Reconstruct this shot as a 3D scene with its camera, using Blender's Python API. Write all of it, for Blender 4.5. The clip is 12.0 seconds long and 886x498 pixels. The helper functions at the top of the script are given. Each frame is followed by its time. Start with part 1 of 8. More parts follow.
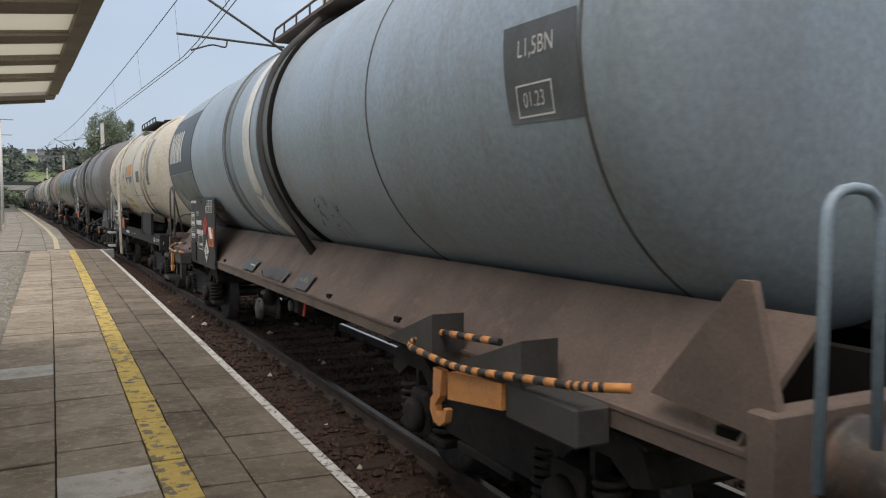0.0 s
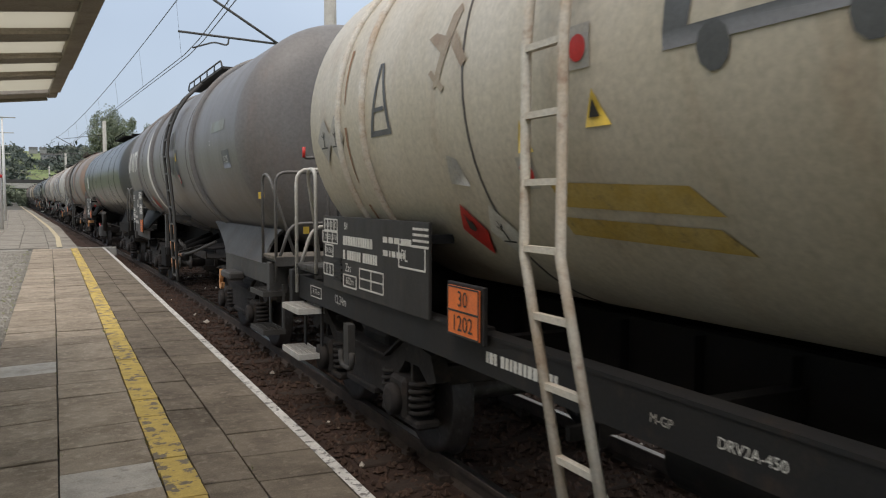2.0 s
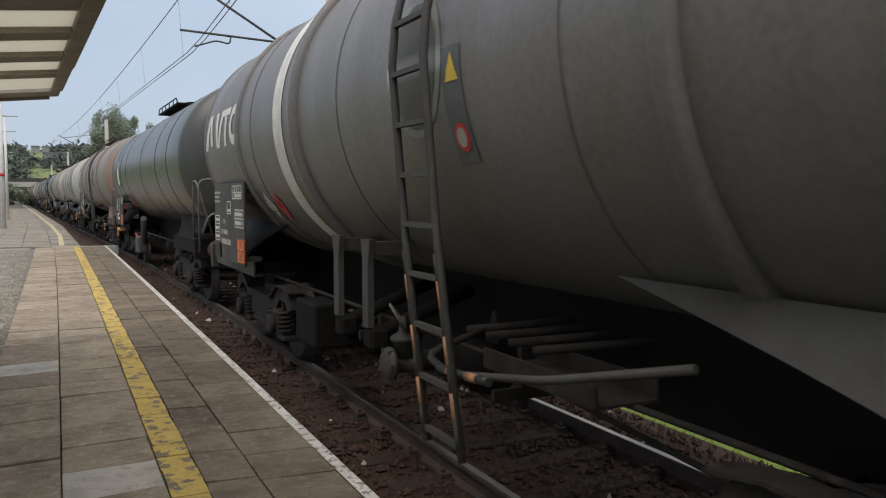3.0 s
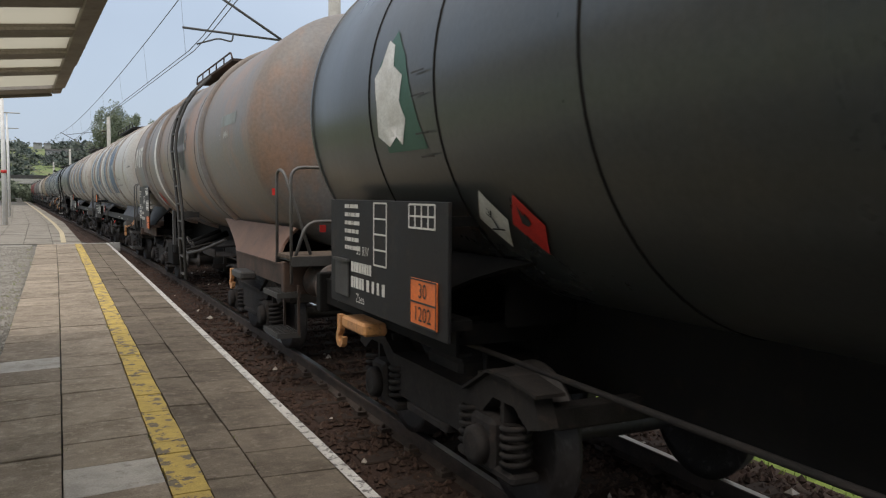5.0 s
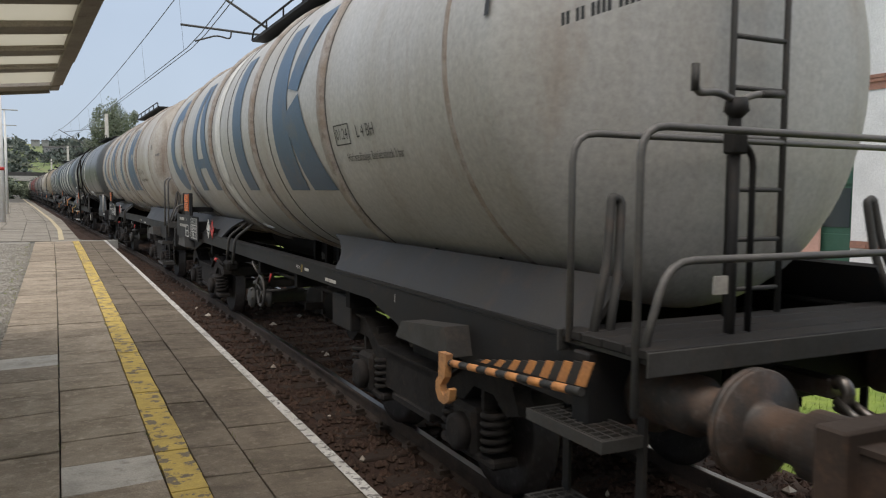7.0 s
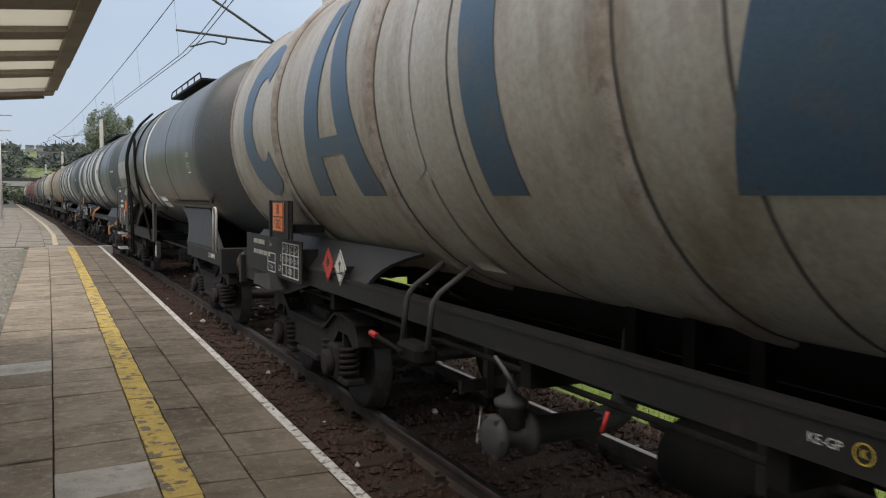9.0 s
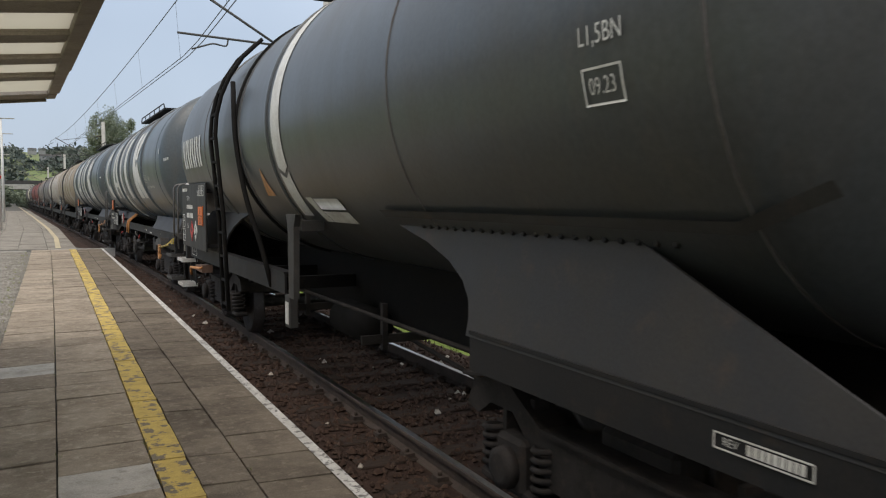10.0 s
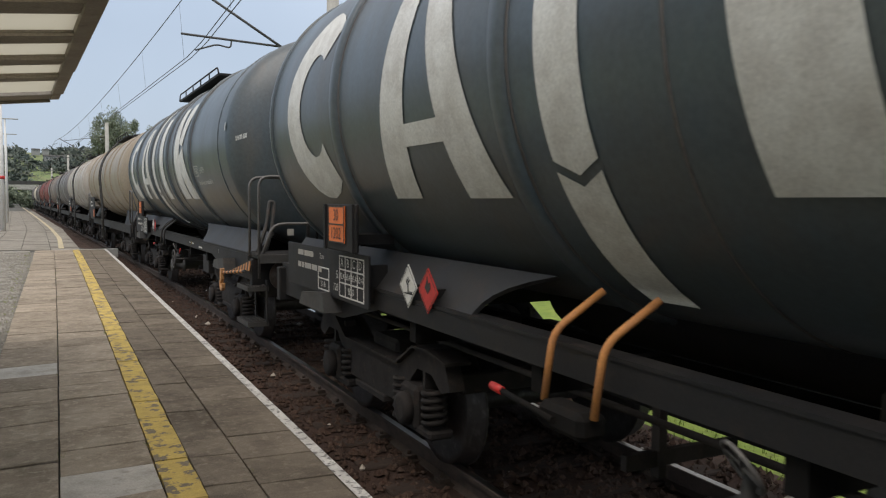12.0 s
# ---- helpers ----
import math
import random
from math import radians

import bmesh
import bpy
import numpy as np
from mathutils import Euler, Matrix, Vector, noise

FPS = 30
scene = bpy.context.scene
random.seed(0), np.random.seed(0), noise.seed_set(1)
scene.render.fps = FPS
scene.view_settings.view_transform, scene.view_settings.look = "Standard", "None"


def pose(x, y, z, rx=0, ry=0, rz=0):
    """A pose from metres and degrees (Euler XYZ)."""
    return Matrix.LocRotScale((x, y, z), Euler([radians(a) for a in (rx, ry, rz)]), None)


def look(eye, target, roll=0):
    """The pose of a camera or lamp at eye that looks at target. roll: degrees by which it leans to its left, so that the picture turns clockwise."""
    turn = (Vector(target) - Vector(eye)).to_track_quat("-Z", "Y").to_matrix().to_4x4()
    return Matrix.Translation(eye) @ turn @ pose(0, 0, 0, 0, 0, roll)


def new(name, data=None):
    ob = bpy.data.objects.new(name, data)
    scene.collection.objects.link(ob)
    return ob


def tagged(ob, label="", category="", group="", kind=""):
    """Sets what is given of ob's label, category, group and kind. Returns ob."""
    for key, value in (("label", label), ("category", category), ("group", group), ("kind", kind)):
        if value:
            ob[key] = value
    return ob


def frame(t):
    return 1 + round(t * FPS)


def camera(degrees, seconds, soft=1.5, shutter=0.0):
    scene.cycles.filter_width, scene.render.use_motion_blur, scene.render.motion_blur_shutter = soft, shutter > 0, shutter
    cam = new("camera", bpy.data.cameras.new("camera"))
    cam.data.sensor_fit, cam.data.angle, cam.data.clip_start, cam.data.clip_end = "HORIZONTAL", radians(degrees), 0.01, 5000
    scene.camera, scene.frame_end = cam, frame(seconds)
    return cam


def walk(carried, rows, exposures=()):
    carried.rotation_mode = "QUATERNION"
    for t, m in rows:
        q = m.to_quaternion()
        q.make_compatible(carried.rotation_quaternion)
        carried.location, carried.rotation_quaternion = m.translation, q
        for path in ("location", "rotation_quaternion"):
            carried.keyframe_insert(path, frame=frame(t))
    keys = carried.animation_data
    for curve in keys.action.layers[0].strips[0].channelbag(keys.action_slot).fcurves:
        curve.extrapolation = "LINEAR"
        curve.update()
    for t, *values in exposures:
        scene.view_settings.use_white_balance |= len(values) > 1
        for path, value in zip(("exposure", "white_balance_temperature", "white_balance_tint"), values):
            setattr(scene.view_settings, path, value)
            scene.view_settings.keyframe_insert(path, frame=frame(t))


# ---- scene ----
# Camera: held by hand on the platform, it turns a little but keeps its place.
EYE = (-3.43, 0.0, 2.005)
cam = camera(59.12, 12.0, soft=1.15, shutter=0.05)
TURNS = [(0, 25.978, 3.497, 0.207), (0.5, 25.875, 3.644, 0.280), (1, 25.827, 3.650, 0.265), (1.5, 25.840, 3.667, 0.205),
         (2, 25.841, 3.678, 0.155), (2.5, 25.773, 3.723, 0.129), (3, 25.699, 3.794, 0.123), (5, 25.601, 3.883, 0.393),
         (5.5, 25.525, 3.942, 0.356), (6, 25.471, 3.998, 0.377), (6.5, 25.513, 4.021, 0.428), (7, 25.728, 4.053, 0.462),
         (9, 26.072, 3.642, 0.483), (9.5, 25.997, 3.559, 0.349), (10, 25.919, 3.575, 0.208), (10.5, 25.922, 3.614, 0.248),
         (11, 25.859, 3.584, 0.311), (11.5, 25.840, 3.525, 0.409), (12, 25.729, 3.458, 0.380)]


def aim(yaw, pitch, roll):
    a, b = radians(yaw), radians(pitch)
    return look(EYE, (EYE[0] + math.sin(a) * math.cos(b), EYE[1] + math.cos(a) * math.cos(b), EYE[2] - math.sin(b)), roll)


EXPOSURE = 0.14
walk(cam, [(t, aim(a, b, c)) for t, a, b, c in TURNS], exposures=[(0, EXPOSURE), (12, EXPOSURE)])

# Light: bright overcast day.
world = bpy.data.worlds.new("world")
scene.world = world
world.use_nodes = True
wn = world.node_tree.nodes
sky = wn.new("ShaderNodeTexSky")
sky.sky_type, sky.sun_disc = "NISHITA", False
sky.sun_elevation, sky.sun_rotation = radians(63.4), radians(216.9)
sky.air_density, sky.dust_density, sky.ozone_density = 1.0, 4.0, 1.0
# cloud cover: a soft grey-white layer over the blue, thinner in places
wl = world.node_tree.links
wc = wn.new("ShaderNodeTexCoord")
wt = wn.new("ShaderNodeTexNoise")
wt.inputs["Scale"].default_value, wt.inputs["Detail"].default_value = 2.2, 5
wl.new(wc.outputs["Generated"], wt.inputs["Vector"])
wr = wn.new("ShaderNodeMapRange")
wr.inputs[1].default_value, wr.inputs[2].default_value, wr.inputs[3].default_value, wr.inputs[4].default_value = 0.35, 0.7, 0.72, 0.97
wl.new(wt.outputs[0], wr.inputs[0])
wm = wn.new("ShaderNodeMix")
wm.data_type = "RGBA"
wm.inputs[7].default_value = (4.3, 5.05, 6.15, 1)
wl.new(wr.outputs[0], wm.inputs[0])
wl.new(sky.outputs[0], wm.inputs[6])
# an overcast sky is brighter overhead than at the horizon
wz = wn.new("ShaderNodeSeparateXYZ")
wl.new(wc.outputs["Generated"], wz.inputs[0])
wh = wn.new("ShaderNodeMapRange")
wh.inputs[1].default_value, wh.inputs[2].default_value, wh.inputs[3].default_value, wh.inputs[4].default_value = 0.2, 1.0, 1.0, 1.8
wl.new(wz.outputs[2], wh.inputs[0])
wv = wn.new("ShaderNodeVectorMath")
wv.operation = "SCALE"
wk = wn.new("ShaderNodeMix")  # and whiter: the cloud is thickest there
wk.data_type = "RGBA"
wk.inputs[7].default_value = (5.45, 5.25, 5.12, 1)
wg = wn.new("ShaderNodeMapRange")
wg.inputs[1].default_value, wg.inputs[2].default_value = 0.35, 0.9
wl.new(wz.outputs[2], wg.inputs[0])
wl.new(wg.outputs[0], wk.inputs[0])
wl.new(wm.outputs[2], wk.inputs[6])
wl.new(wk.outputs[2], wv.inputs[0])
wl.new(wh.outputs[0], wv.inputs["Scale"])
wl.new(wv.outputs[0], wn["Background"].inputs[0])
wn["Background"].inputs[1].default_value = 0.125
sun = new("sun", bpy.data.lights.new("sun", "SUN"))
sun.data.energy, sun.data.angle, sun.data.color = 1.9, radians(50), (1.0, 0.915, 0.83)
sun.matrix_world = look((-12, -16, 40), (0, 0, 0))

# ---- materials ----


def material(name):
    m = bpy.data.materials.new(name)
    m.use_nodes = True
    return m, m.node_tree.nodes, m.node_tree.links, m.node_tree.nodes["Principled BSDF"]


def surface(name, base, second, third=None, scale=3.0, fine=60.0, rough=0.7, metal=0.0, bump=0.15, stretch=(1, 1, 1), lo=0.4, hi=0.65, lo2=0.55, hi2=0.75,
            scale2=None, spec=0.5, vary=0.0):
    """Base colour broken by stains (second) and specks or rust (third), at two scales, with fine relief."""
    m, n, l, b = material(name)
    co = n.new("ShaderNodeTexCoord")
    mp = n.new("ShaderNodeMapping")
    mp.inputs["Scale"].default_value = stretch
    l.new(co.outputs["Object"], mp.inputs[0])

    def noisy(sc, detail, a, z, src):
        t = n.new("ShaderNodeTexNoise")
        t.inputs["Scale"].default_value, t.inputs["Detail"].default_value, t.inputs["Roughness"].default_value = sc, detail, 0.65
        l.new(src, t.inputs["Vector"])
        r = n.new("ShaderNodeMapRange")
        r.inputs[1].default_value, r.inputs[2].default_value = a, z
        l.new(t.outputs[0], r.inputs[0])
        return t, r

    def mix(fac, a, c):
        x = n.new("ShaderNodeMix")
        x.data_type = "RGBA"
        if isinstance(fac, float):
            x.inputs[0].default_value = fac
        else:
            l.new(fac, x.inputs[0])
        for k, v in ((6, a), (7, c)):
            if isinstance(v, tuple):
                x.inputs[k].default_value = (*v, 1)
            else:
                l.new(v, x.inputs[k])
        return x.outputs[2]

    t1, r1 = noisy(scale, 6, lo, hi, mp.outputs[0])
    col = mix(r1.outputs[0], base, second)
    if third:
        t2, r2 = noisy(scale2 or scale * 3.1, 8, lo2, hi2, mp.outputs[0])
        col = mix(r2.outputs[0], col, third)
    tf, rf = noisy(fine, 4, 0.3, 0.7, co.outputs["Object"])
    hs = n.new("ShaderNodeHueSaturation")
    l.new(col, hs.inputs["Color"])
    ma = n.new("ShaderNodeMath")
    ma.operation = "MULTIPLY_ADD"
    l.new(rf.outputs[0], ma.inputs[0])
    ma.inputs[1].default_value, ma.inputs[2].default_value = 0.3, 0.85
    val = ma.outputs[0]
    if vary:
        oi = n.new("ShaderNodeObjectInfo")
        mv = n.new("ShaderNodeMath")
        mv.operation = "MULTIPLY_ADD"
        l.new(oi.outputs["Random"], mv.inputs[0])
        mv.inputs[1].default_value, mv.inputs[2].default_value = vary, 1 - vary / 2
        mm = n.new("ShaderNodeMath")
        mm.operation = "MULTIPLY"
        l.new(mv.outputs[0], mm.inputs[0])
        l.new(val, mm.inputs[1])
        val = mm.outputs[0]
    l.new(val, hs.inputs["Value"])
    l.new(hs.outputs[0], b.inputs["Base Color"])
    rr = n.new("ShaderNodeMapRange")
    rr.inputs[3].default_value, rr.inputs[4].default_value = max(0.05, rough - 0.12), min(1, rough + 0.12)
    l.new(t1.outputs[0], rr.inputs[0])
    l.new(rr.outputs[0], b.inputs["Roughness"])
    b.inputs["Metallic"].default_value = metal
    b.inputs["Specular IOR Level"].default_value = spec
    if bump:
        bp = n.new("ShaderNodeBump")
        bp.inputs["Strength"].default_value, bp.inputs["Distance"].default_value = bump, 0.02
        l.new(tf.outputs[0], bp.inputs["Height"])
        l.new(bp.outputs[0], b.inputs["Normal"])
    return m


def tank_paint(name, base, grime, rust, rough=0.45):
    return surface(name, base, grime, rust, scale=0.9, fine=25, rough=rough, bump=0.03, stretch=(1.4, 1.4, 0.35), lo=0.36, hi=0.72, lo2=0.56, hi2=0.86, scale2=1.7)


M = dict(
    slab=surface("slab", (0.325, 0.275, 0.216), (0.222, 0.185, 0.143), (0.43, 0.37, 0.295), scale=3.4, fine=75, rough=1.0, bump=0.7, vary=0.30, spec=0.05, lo2=0.52, hi2=0.72, scale2=14),
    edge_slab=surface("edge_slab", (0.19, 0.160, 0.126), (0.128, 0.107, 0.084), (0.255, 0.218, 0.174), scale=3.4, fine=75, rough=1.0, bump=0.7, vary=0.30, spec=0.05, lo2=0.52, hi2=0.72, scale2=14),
    pale_slab=surface("pale_slab", (0.46, 0.435, 0.39), (0.33, 0.31, 0.275), (0.27, 0.25, 0.22), scale=3, fine=70, rough=0.9, bump=0.4, spec=0.1, scale2=11),
    joint=surface("joint", (0.075, 0.068, 0.058), (0.05, 0.05, 0.036), scale=5, rough=1.0),
    yellow=surface("yellow", (0.56, 0.415, 0.13), (0.44, 0.33, 0.115), (0.20, 0.17, 0.13), scale=5, fine=80, rough=0.9, bump=0.5, lo2=0.53, hi2=0.57, scale2=8, spec=0.08),
    white_line=surface("white_line", (0.6, 0.585, 0.55), (0.46, 0.44, 0.41), (0.16, 0.15, 0.14), scale=4, rough=0.85, bump=0.4, lo2=0.53, hi2=0.58, scale2=14),
    ballast=surface("ballast", (0.060, 0.036, 0.027), (0.036, 0.024, 0.019), (0.095, 0.062, 0.048), scale=4, fine=35, rough=1.0, bump=0.9, spec=0.2),
    stone=surface("stone", (0.082, 0.050, 0.037), (0.045, 0.031, 0.025), (0.15, 0.115, 0.092), scale=9, fine=60, rough=0.95, bump=0.4, spec=0.2),
    pale_stone=surface("pale_stone", (0.5, 0.46, 0.4), (0.35, 0.3, 0.25), scale=9, rough=0.9),
    sleeper=surface("sleeper", (0.052, 0.036, 0.028), (0.032, 0.024, 0.02), scale=3, fine=40, rough=0.95, stretch=(1, 8, 1), spec=0.2),
    rail_side=surface("rail_side", (0.085, 0.064, 0.053), (0.055, 0.044, 0.038), scale=4, rough=0.85, spec=0.3),
    rail_top=surface("rail_top", (0.42, 0.41, 0.4), (0.3, 0.29, 0.28), scale=3, rough=0.3, metal=1.0, bump=0.02, stretch=(1, 0.2, 1)),
    gravel=surface("gravel", (0.265, 0.245, 0.21), (0.18, 0.165, 0.14), (0.12, 0.13, 0.08), scale=3, fine=40, rough=1.0, bump=0.9),
    grass=surface("grass", (0.14, 0.21, 0.03), (0.22, 0.28, 0.05), (0.08, 0.09, 0.03), scale=2, fine=50, rough=1.0, bump=0.6),
    # black paint and grime, darkened past real paint to carry the shade under tanks
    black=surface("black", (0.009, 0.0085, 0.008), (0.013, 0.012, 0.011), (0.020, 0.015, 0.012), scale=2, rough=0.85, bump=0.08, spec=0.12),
    frame_dark=surface("frame_dark", (0.014, 0.014, 0.015), (0.020, 0.018, 0.017), (0.036, 0.026, 0.020), scale=2, rough=0.65, bump=0.08, spec=0.28),
    frame_brown=surface("frame_brown", (0.145, 0.108, 0.09), (0.10, 0.076, 0.066), (0.19, 0.13, 0.10), scale=1.6, rough=0.8, bump=0.1, spec=0.3),
    frame_grey=surface("frame_grey", (0.056, 0.055, 0.053), (0.040, 0.037, 0.034), (0.078, 0.06, 0.05), scale=1.5, rough=0.65, bump=0.08, spec=0.35),
    bogie=surface("bogie", (0.027, 0.023, 0.021), (0.017, 0.015, 0.0135), (0.050, 0.036, 0.028), scale=4, rough=0.85, bump=0.2, spec=0.25),
    frame_rust=surface("frame_rust", (0.070, 0.044, 0.032), (0.042, 0.031, 0.025), (0.115, 0.066, 0.044), scale=2.2, rough=0.8, bump=0.12, spec=0.3),
    skirt_rust=surface("skirt_rust", (0.17, 0.095, 0.064), (0.12, 0.076, 0.056), (0.09, 0.062, 0.05), scale=1.1, rough=0.75, bump=0.08),
    skirt_dark=surface("skirt_dark", (0.026, 0.026, 0.028), (0.035, 0.032, 0.029), (0.052, 0.038, 0.030), scale=1.6, rough=0.6, bump=0.06, spec=0.4),
    ring_dirty=surface("ring_dirty", (0.34, 0.31, 0.28), (0.22, 0.17, 0.13), (0.15, 0.11, 0.09), scale=2.5, rough=0.6, bump=0.05),
    # dark line for shell seams and for shadow painted beside the emblem rings
    seam_shadow_paint=surface("seam_shadow_paint", (0.10, 0.095, 0.09), (0.07, 0.06, 0.055), scale=4, rough=0.7, bump=0.05),
    steel=surface("steel", (0.25, 0.24, 0.23), (0.16, 0.13, 0.11), scale=5, rough=0.4, metal=0.9, bump=0.05),
    buffer=surface("buffer", (0.036, 0.032, 0.030), (0.10, 0.062, 0.043), (0.12, 0.105, 0.095), scale=5, rough=0.55, bump=0.08),
    rail_paint=surface("rail_paint", (0.09, 0.088, 0.086), (0.13, 0.12, 0.11), scale=5, rough=0.5, bump=0.03),
    pale_rail=surface("pale_rail", (0.5, 0.49, 0.46), (0.4, 0.37, 0.33), scale=5, rough=0.5, bump=0.03),
    orange=surface("orange", (0.75, 0.17, 0.03), (0.62, 0.15, 0.04), scale=6, rough=0.5, bump=0.02),
    ochre=surface("ochre", (0.55, 0.27, 0.10), (0.40, 0.20, 0.09), (0.1, 0.07, 0.05), scale=6, rough=0.7, bump=0.08),
    red=surface("red", (0.55, 0.025, 0.02), (0.42, 0.03, 0.025), scale=5, rough=0.5, bump=0.02),
    mark_white=surface("mark_white", (0.62, 0.61, 0.57), (0.5, 0.48, 0.44), scale=5, rough=0.6, bump=0.02),
    mark_black=surface("mark_black", (0.02, 0.02, 0.02), (0.035, 0.033, 0.03), scale=5, rough=0.6, bump=0.02),
    mark_blue=surface("mark_blue", (0.045, 0.095, 0.165), (0.065, 0.105, 0.155), (0.11, 0.115, 0.12), scale=1.2, rough=0.5, bump=0.02, scale2=2.5),
    mark_yellow=surface("mark_yellow", (0.6, 0.42, 0.05), (0.5, 0.35, 0.06), scale=6, rough=0.6, bump=0.02),
    mark_grey=surface("mark_grey", (0.10, 0.105, 0.11), (0.075, 0.078, 0.08), scale=3, rough=0.6, bump=0.02),
    graffiti=surface("graffiti", (0.45, 0.48, 0.47), (0.3, 0.32, 0.32), scale=5, rough=0.6, bump=0.02),
    t_blue_grey=tank_paint("t_blue_grey", (0.27, 0.325, 0.385), (0.24, 0.27, 0.29), (0.2, 0.19, 0.17)),
    t_beige=tank_paint("t_beige", (0.50, 0.455, 0.375), (0.42, 0.37, 0.28), (0.30, 0.20, 0.13)),
    t_grey=tank_paint("t_grey", (0.142, 0.137, 0.135), (0.117, 0.104, 0.096), (0.15, 0.112, 0.095)),
    t_brown=surface("t_brown", (0.18, 0.145, 0.118), (0.165, 0.165, 0.165), (0.30, 0.16, 0.095), scale=0.55, fine=25, rough=0.5, bump=0.03, stretch=(1.2, 1.0, 0.6), lo=0.4, hi=0.6, lo2=0.5, hi2=0.72, scale2=0.8),
    t_black=tank_paint("t_black", (0.038, 0.042, 0.043), (0.052, 0.052, 0.047), (0.06, 0.055, 0.045), rough=0.3),
    t_white=surface("t_white", (0.41, 0.39, 0.36), (0.29, 0.25, 0.20), (0.17, 0.12, 0.085), scale=0.9, fine=25, rough=0.5, bump=0.03, stretch=(1.6, 1.6, 0.3), lo=0.36, hi=0.64, lo2=0.5, hi2=0.78, scale2=1.9),
    t_pale=tank_paint("t_pale", (0.40, 0.393, 0.375), (0.325, 0.305, 0.27), (0.25, 0.19, 0.14)),
    t_dark=tank_paint("t_dark", (0.055, 0.062, 0.066), (0.06, 0.058, 0.052), (0.085, 0.075, 0.062), rough=0.35),
    t_teal=tank_paint("t_teal", (0.062, 0.083, 0.097), (0.072, 0.073, 0.070), (0.095, 0.085, 0.074), rough=0.35),
    t_red=tank_paint("t_red", (0.19, 0.05, 0.045), (0.15, 0.06, 0.05), (0.12, 0.08, 0.065)),
    t_tan=tank_paint("t_tan", (0.27, 0.23, 0.17), (0.22, 0.17, 0.12), (0.18, 0.12, 0.08)),
    canopy_steel=surface("canopy_steel", (0.36, 0.315, 0.265), (0.28, 0.245, 0.205), (0.22, 0.185, 0.15), scale=2, rough=0.7, bump=0.08),
    white_paint=surface("white_paint", (0.7, 0.69, 0.66), (0.6, 0.58, 0.55), scale=3, rough=0.6, bump=0.04),
    concrete=surface("concrete", (0.4, 0.385, 0.35), (0.3, 0.29, 0.26), scale=2, rough=0.9, bump=0.2),
    far_wall=surface("far_wall", (0.30, 0.30, 0.29), (0.24, 0.24, 0.23), scale=0.5, fine=4, rough=0.9, bump=0.05),
    plaster=surface("plaster", (0.72, 0.72, 0.72), (0.62, 0.62, 0.62), scale=1.2, fine=30, rough=0.85, bump=0.15),
    pink=surface("pink", (0.52, 0.31, 0.25), (0.45, 0.28, 0.23), scale=2, rough=0.9, bump=0.15),
    brick=surface("brick", (0.33, 0.17, 0.12), (0.25, 0.14, 0.11), scale=6, rough=0.9, bump=0.2, vary=0.4),
    green_door=surface("green_door", (0.03, 0.09, 0.06), (0.04, 0.1, 0.07), scale=4, rough=0.55, bump=0.05),
    bark=surface("bark", (0.12, 0.09, 0.06), (0.08, 0.06, 0.045), scale=5, rough=1.0, bump=0.5, stretch=(4, 4, 0.6)),
    leaf=surface("leaf", (0.155, 0.185, 0.125), (0.225, 0.25, 0.175), (0.10, 0.12, 0.08), scale=1.2, fine=9, rough=0.8, bump=0.0),
    # foliage of the hill; distance haze is put into its bluish tint
    hazed_leaf=surface("hazed_leaf", (0.07, 0.092, 0.082), (0.115, 0.13, 0.105), (0.15, 0.145, 0.10), scale=0.06, fine=0.7, rough=1.0, bump=0.0, scale2=0.16),
    far_grass=surface("far_grass", (0.13, 0.17, 0.065), (0.17, 0.19, 0.09), (0.2, 0.17, 0.105), scale=0.03, fine=0.6, rough=1.0, bump=0.0),
    plank_rust=surface("plank_rust", (0.12, 0.095, 0.075), (0.075, 0.055, 0.042), (0.17, 0.125, 0.09), scale=2.5, fine=40, rough=0.9, bump=0.3, stretch=(0.5, 6, 6), spec=0.2),
    plank=surface("plank", (0.15, 0.135, 0.115), (0.10, 0.088, 0.074), (0.2, 0.17, 0.14), scale=2.5, fine=40, rough=0.9, bump=0.3, stretch=(0.5, 6, 6), spec=0.2),
    weed=surface("weed", (0.16, 0.19, 0.07), (0.24, 0.23, 0.11), scale=6, rough=1.0, bump=0.0),
    far_slab=surface("far_slab", (0.27, 0.25, 0.215), (0.20, 0.182, 0.156), (0.16, 0.145, 0.122), scale=1.4, fine=30, rough=1.0, bump=0.5, spec=0.05, scale2=5),
    faded_yellow=surface("faded_yellow", (0.48, 0.41, 0.27), (0.38, 0.335, 0.25), (0.30, 0.27, 0.225), scale=2, fine=40, rough=0.9, bump=0.3, scale2=6, spec=0.08),
    faded_orange=surface("faded_orange", (0.36, 0.17, 0.075), (0.25, 0.135, 0.08), (0.07, 0.05, 0.04), scale=8, rough=0.7, bump=0.06),
    patch_dark=surface("patch_dark", (0.060, 0.056, 0.053), (0.082, 0.075, 0.068), scale=2, rough=0.6, bump=0.02),
    patch_blue=surface("patch_blue", (0.20, 0.235, 0.262), (0.15, 0.165, 0.17), (0.10, 0.10, 0.095), scale=1.5, rough=0.55, bump=0.03, stretch=(1.4, 1.4, 0.35), scale2=5),
    panel_paint=surface("panel_paint", (0.033, 0.031, 0.030), (0.024, 0.0225, 0.0215), (0.048, 0.040, 0.034), scale=2.2, rough=0.6, bump=0.06, spec=0.3, stretch=(1, 1.5, 0.5)),
    wire=surface("wire", (0.05, 0.05, 0.052), (0.07, 0.065, 0.06), scale=5, rough=0.6),
)


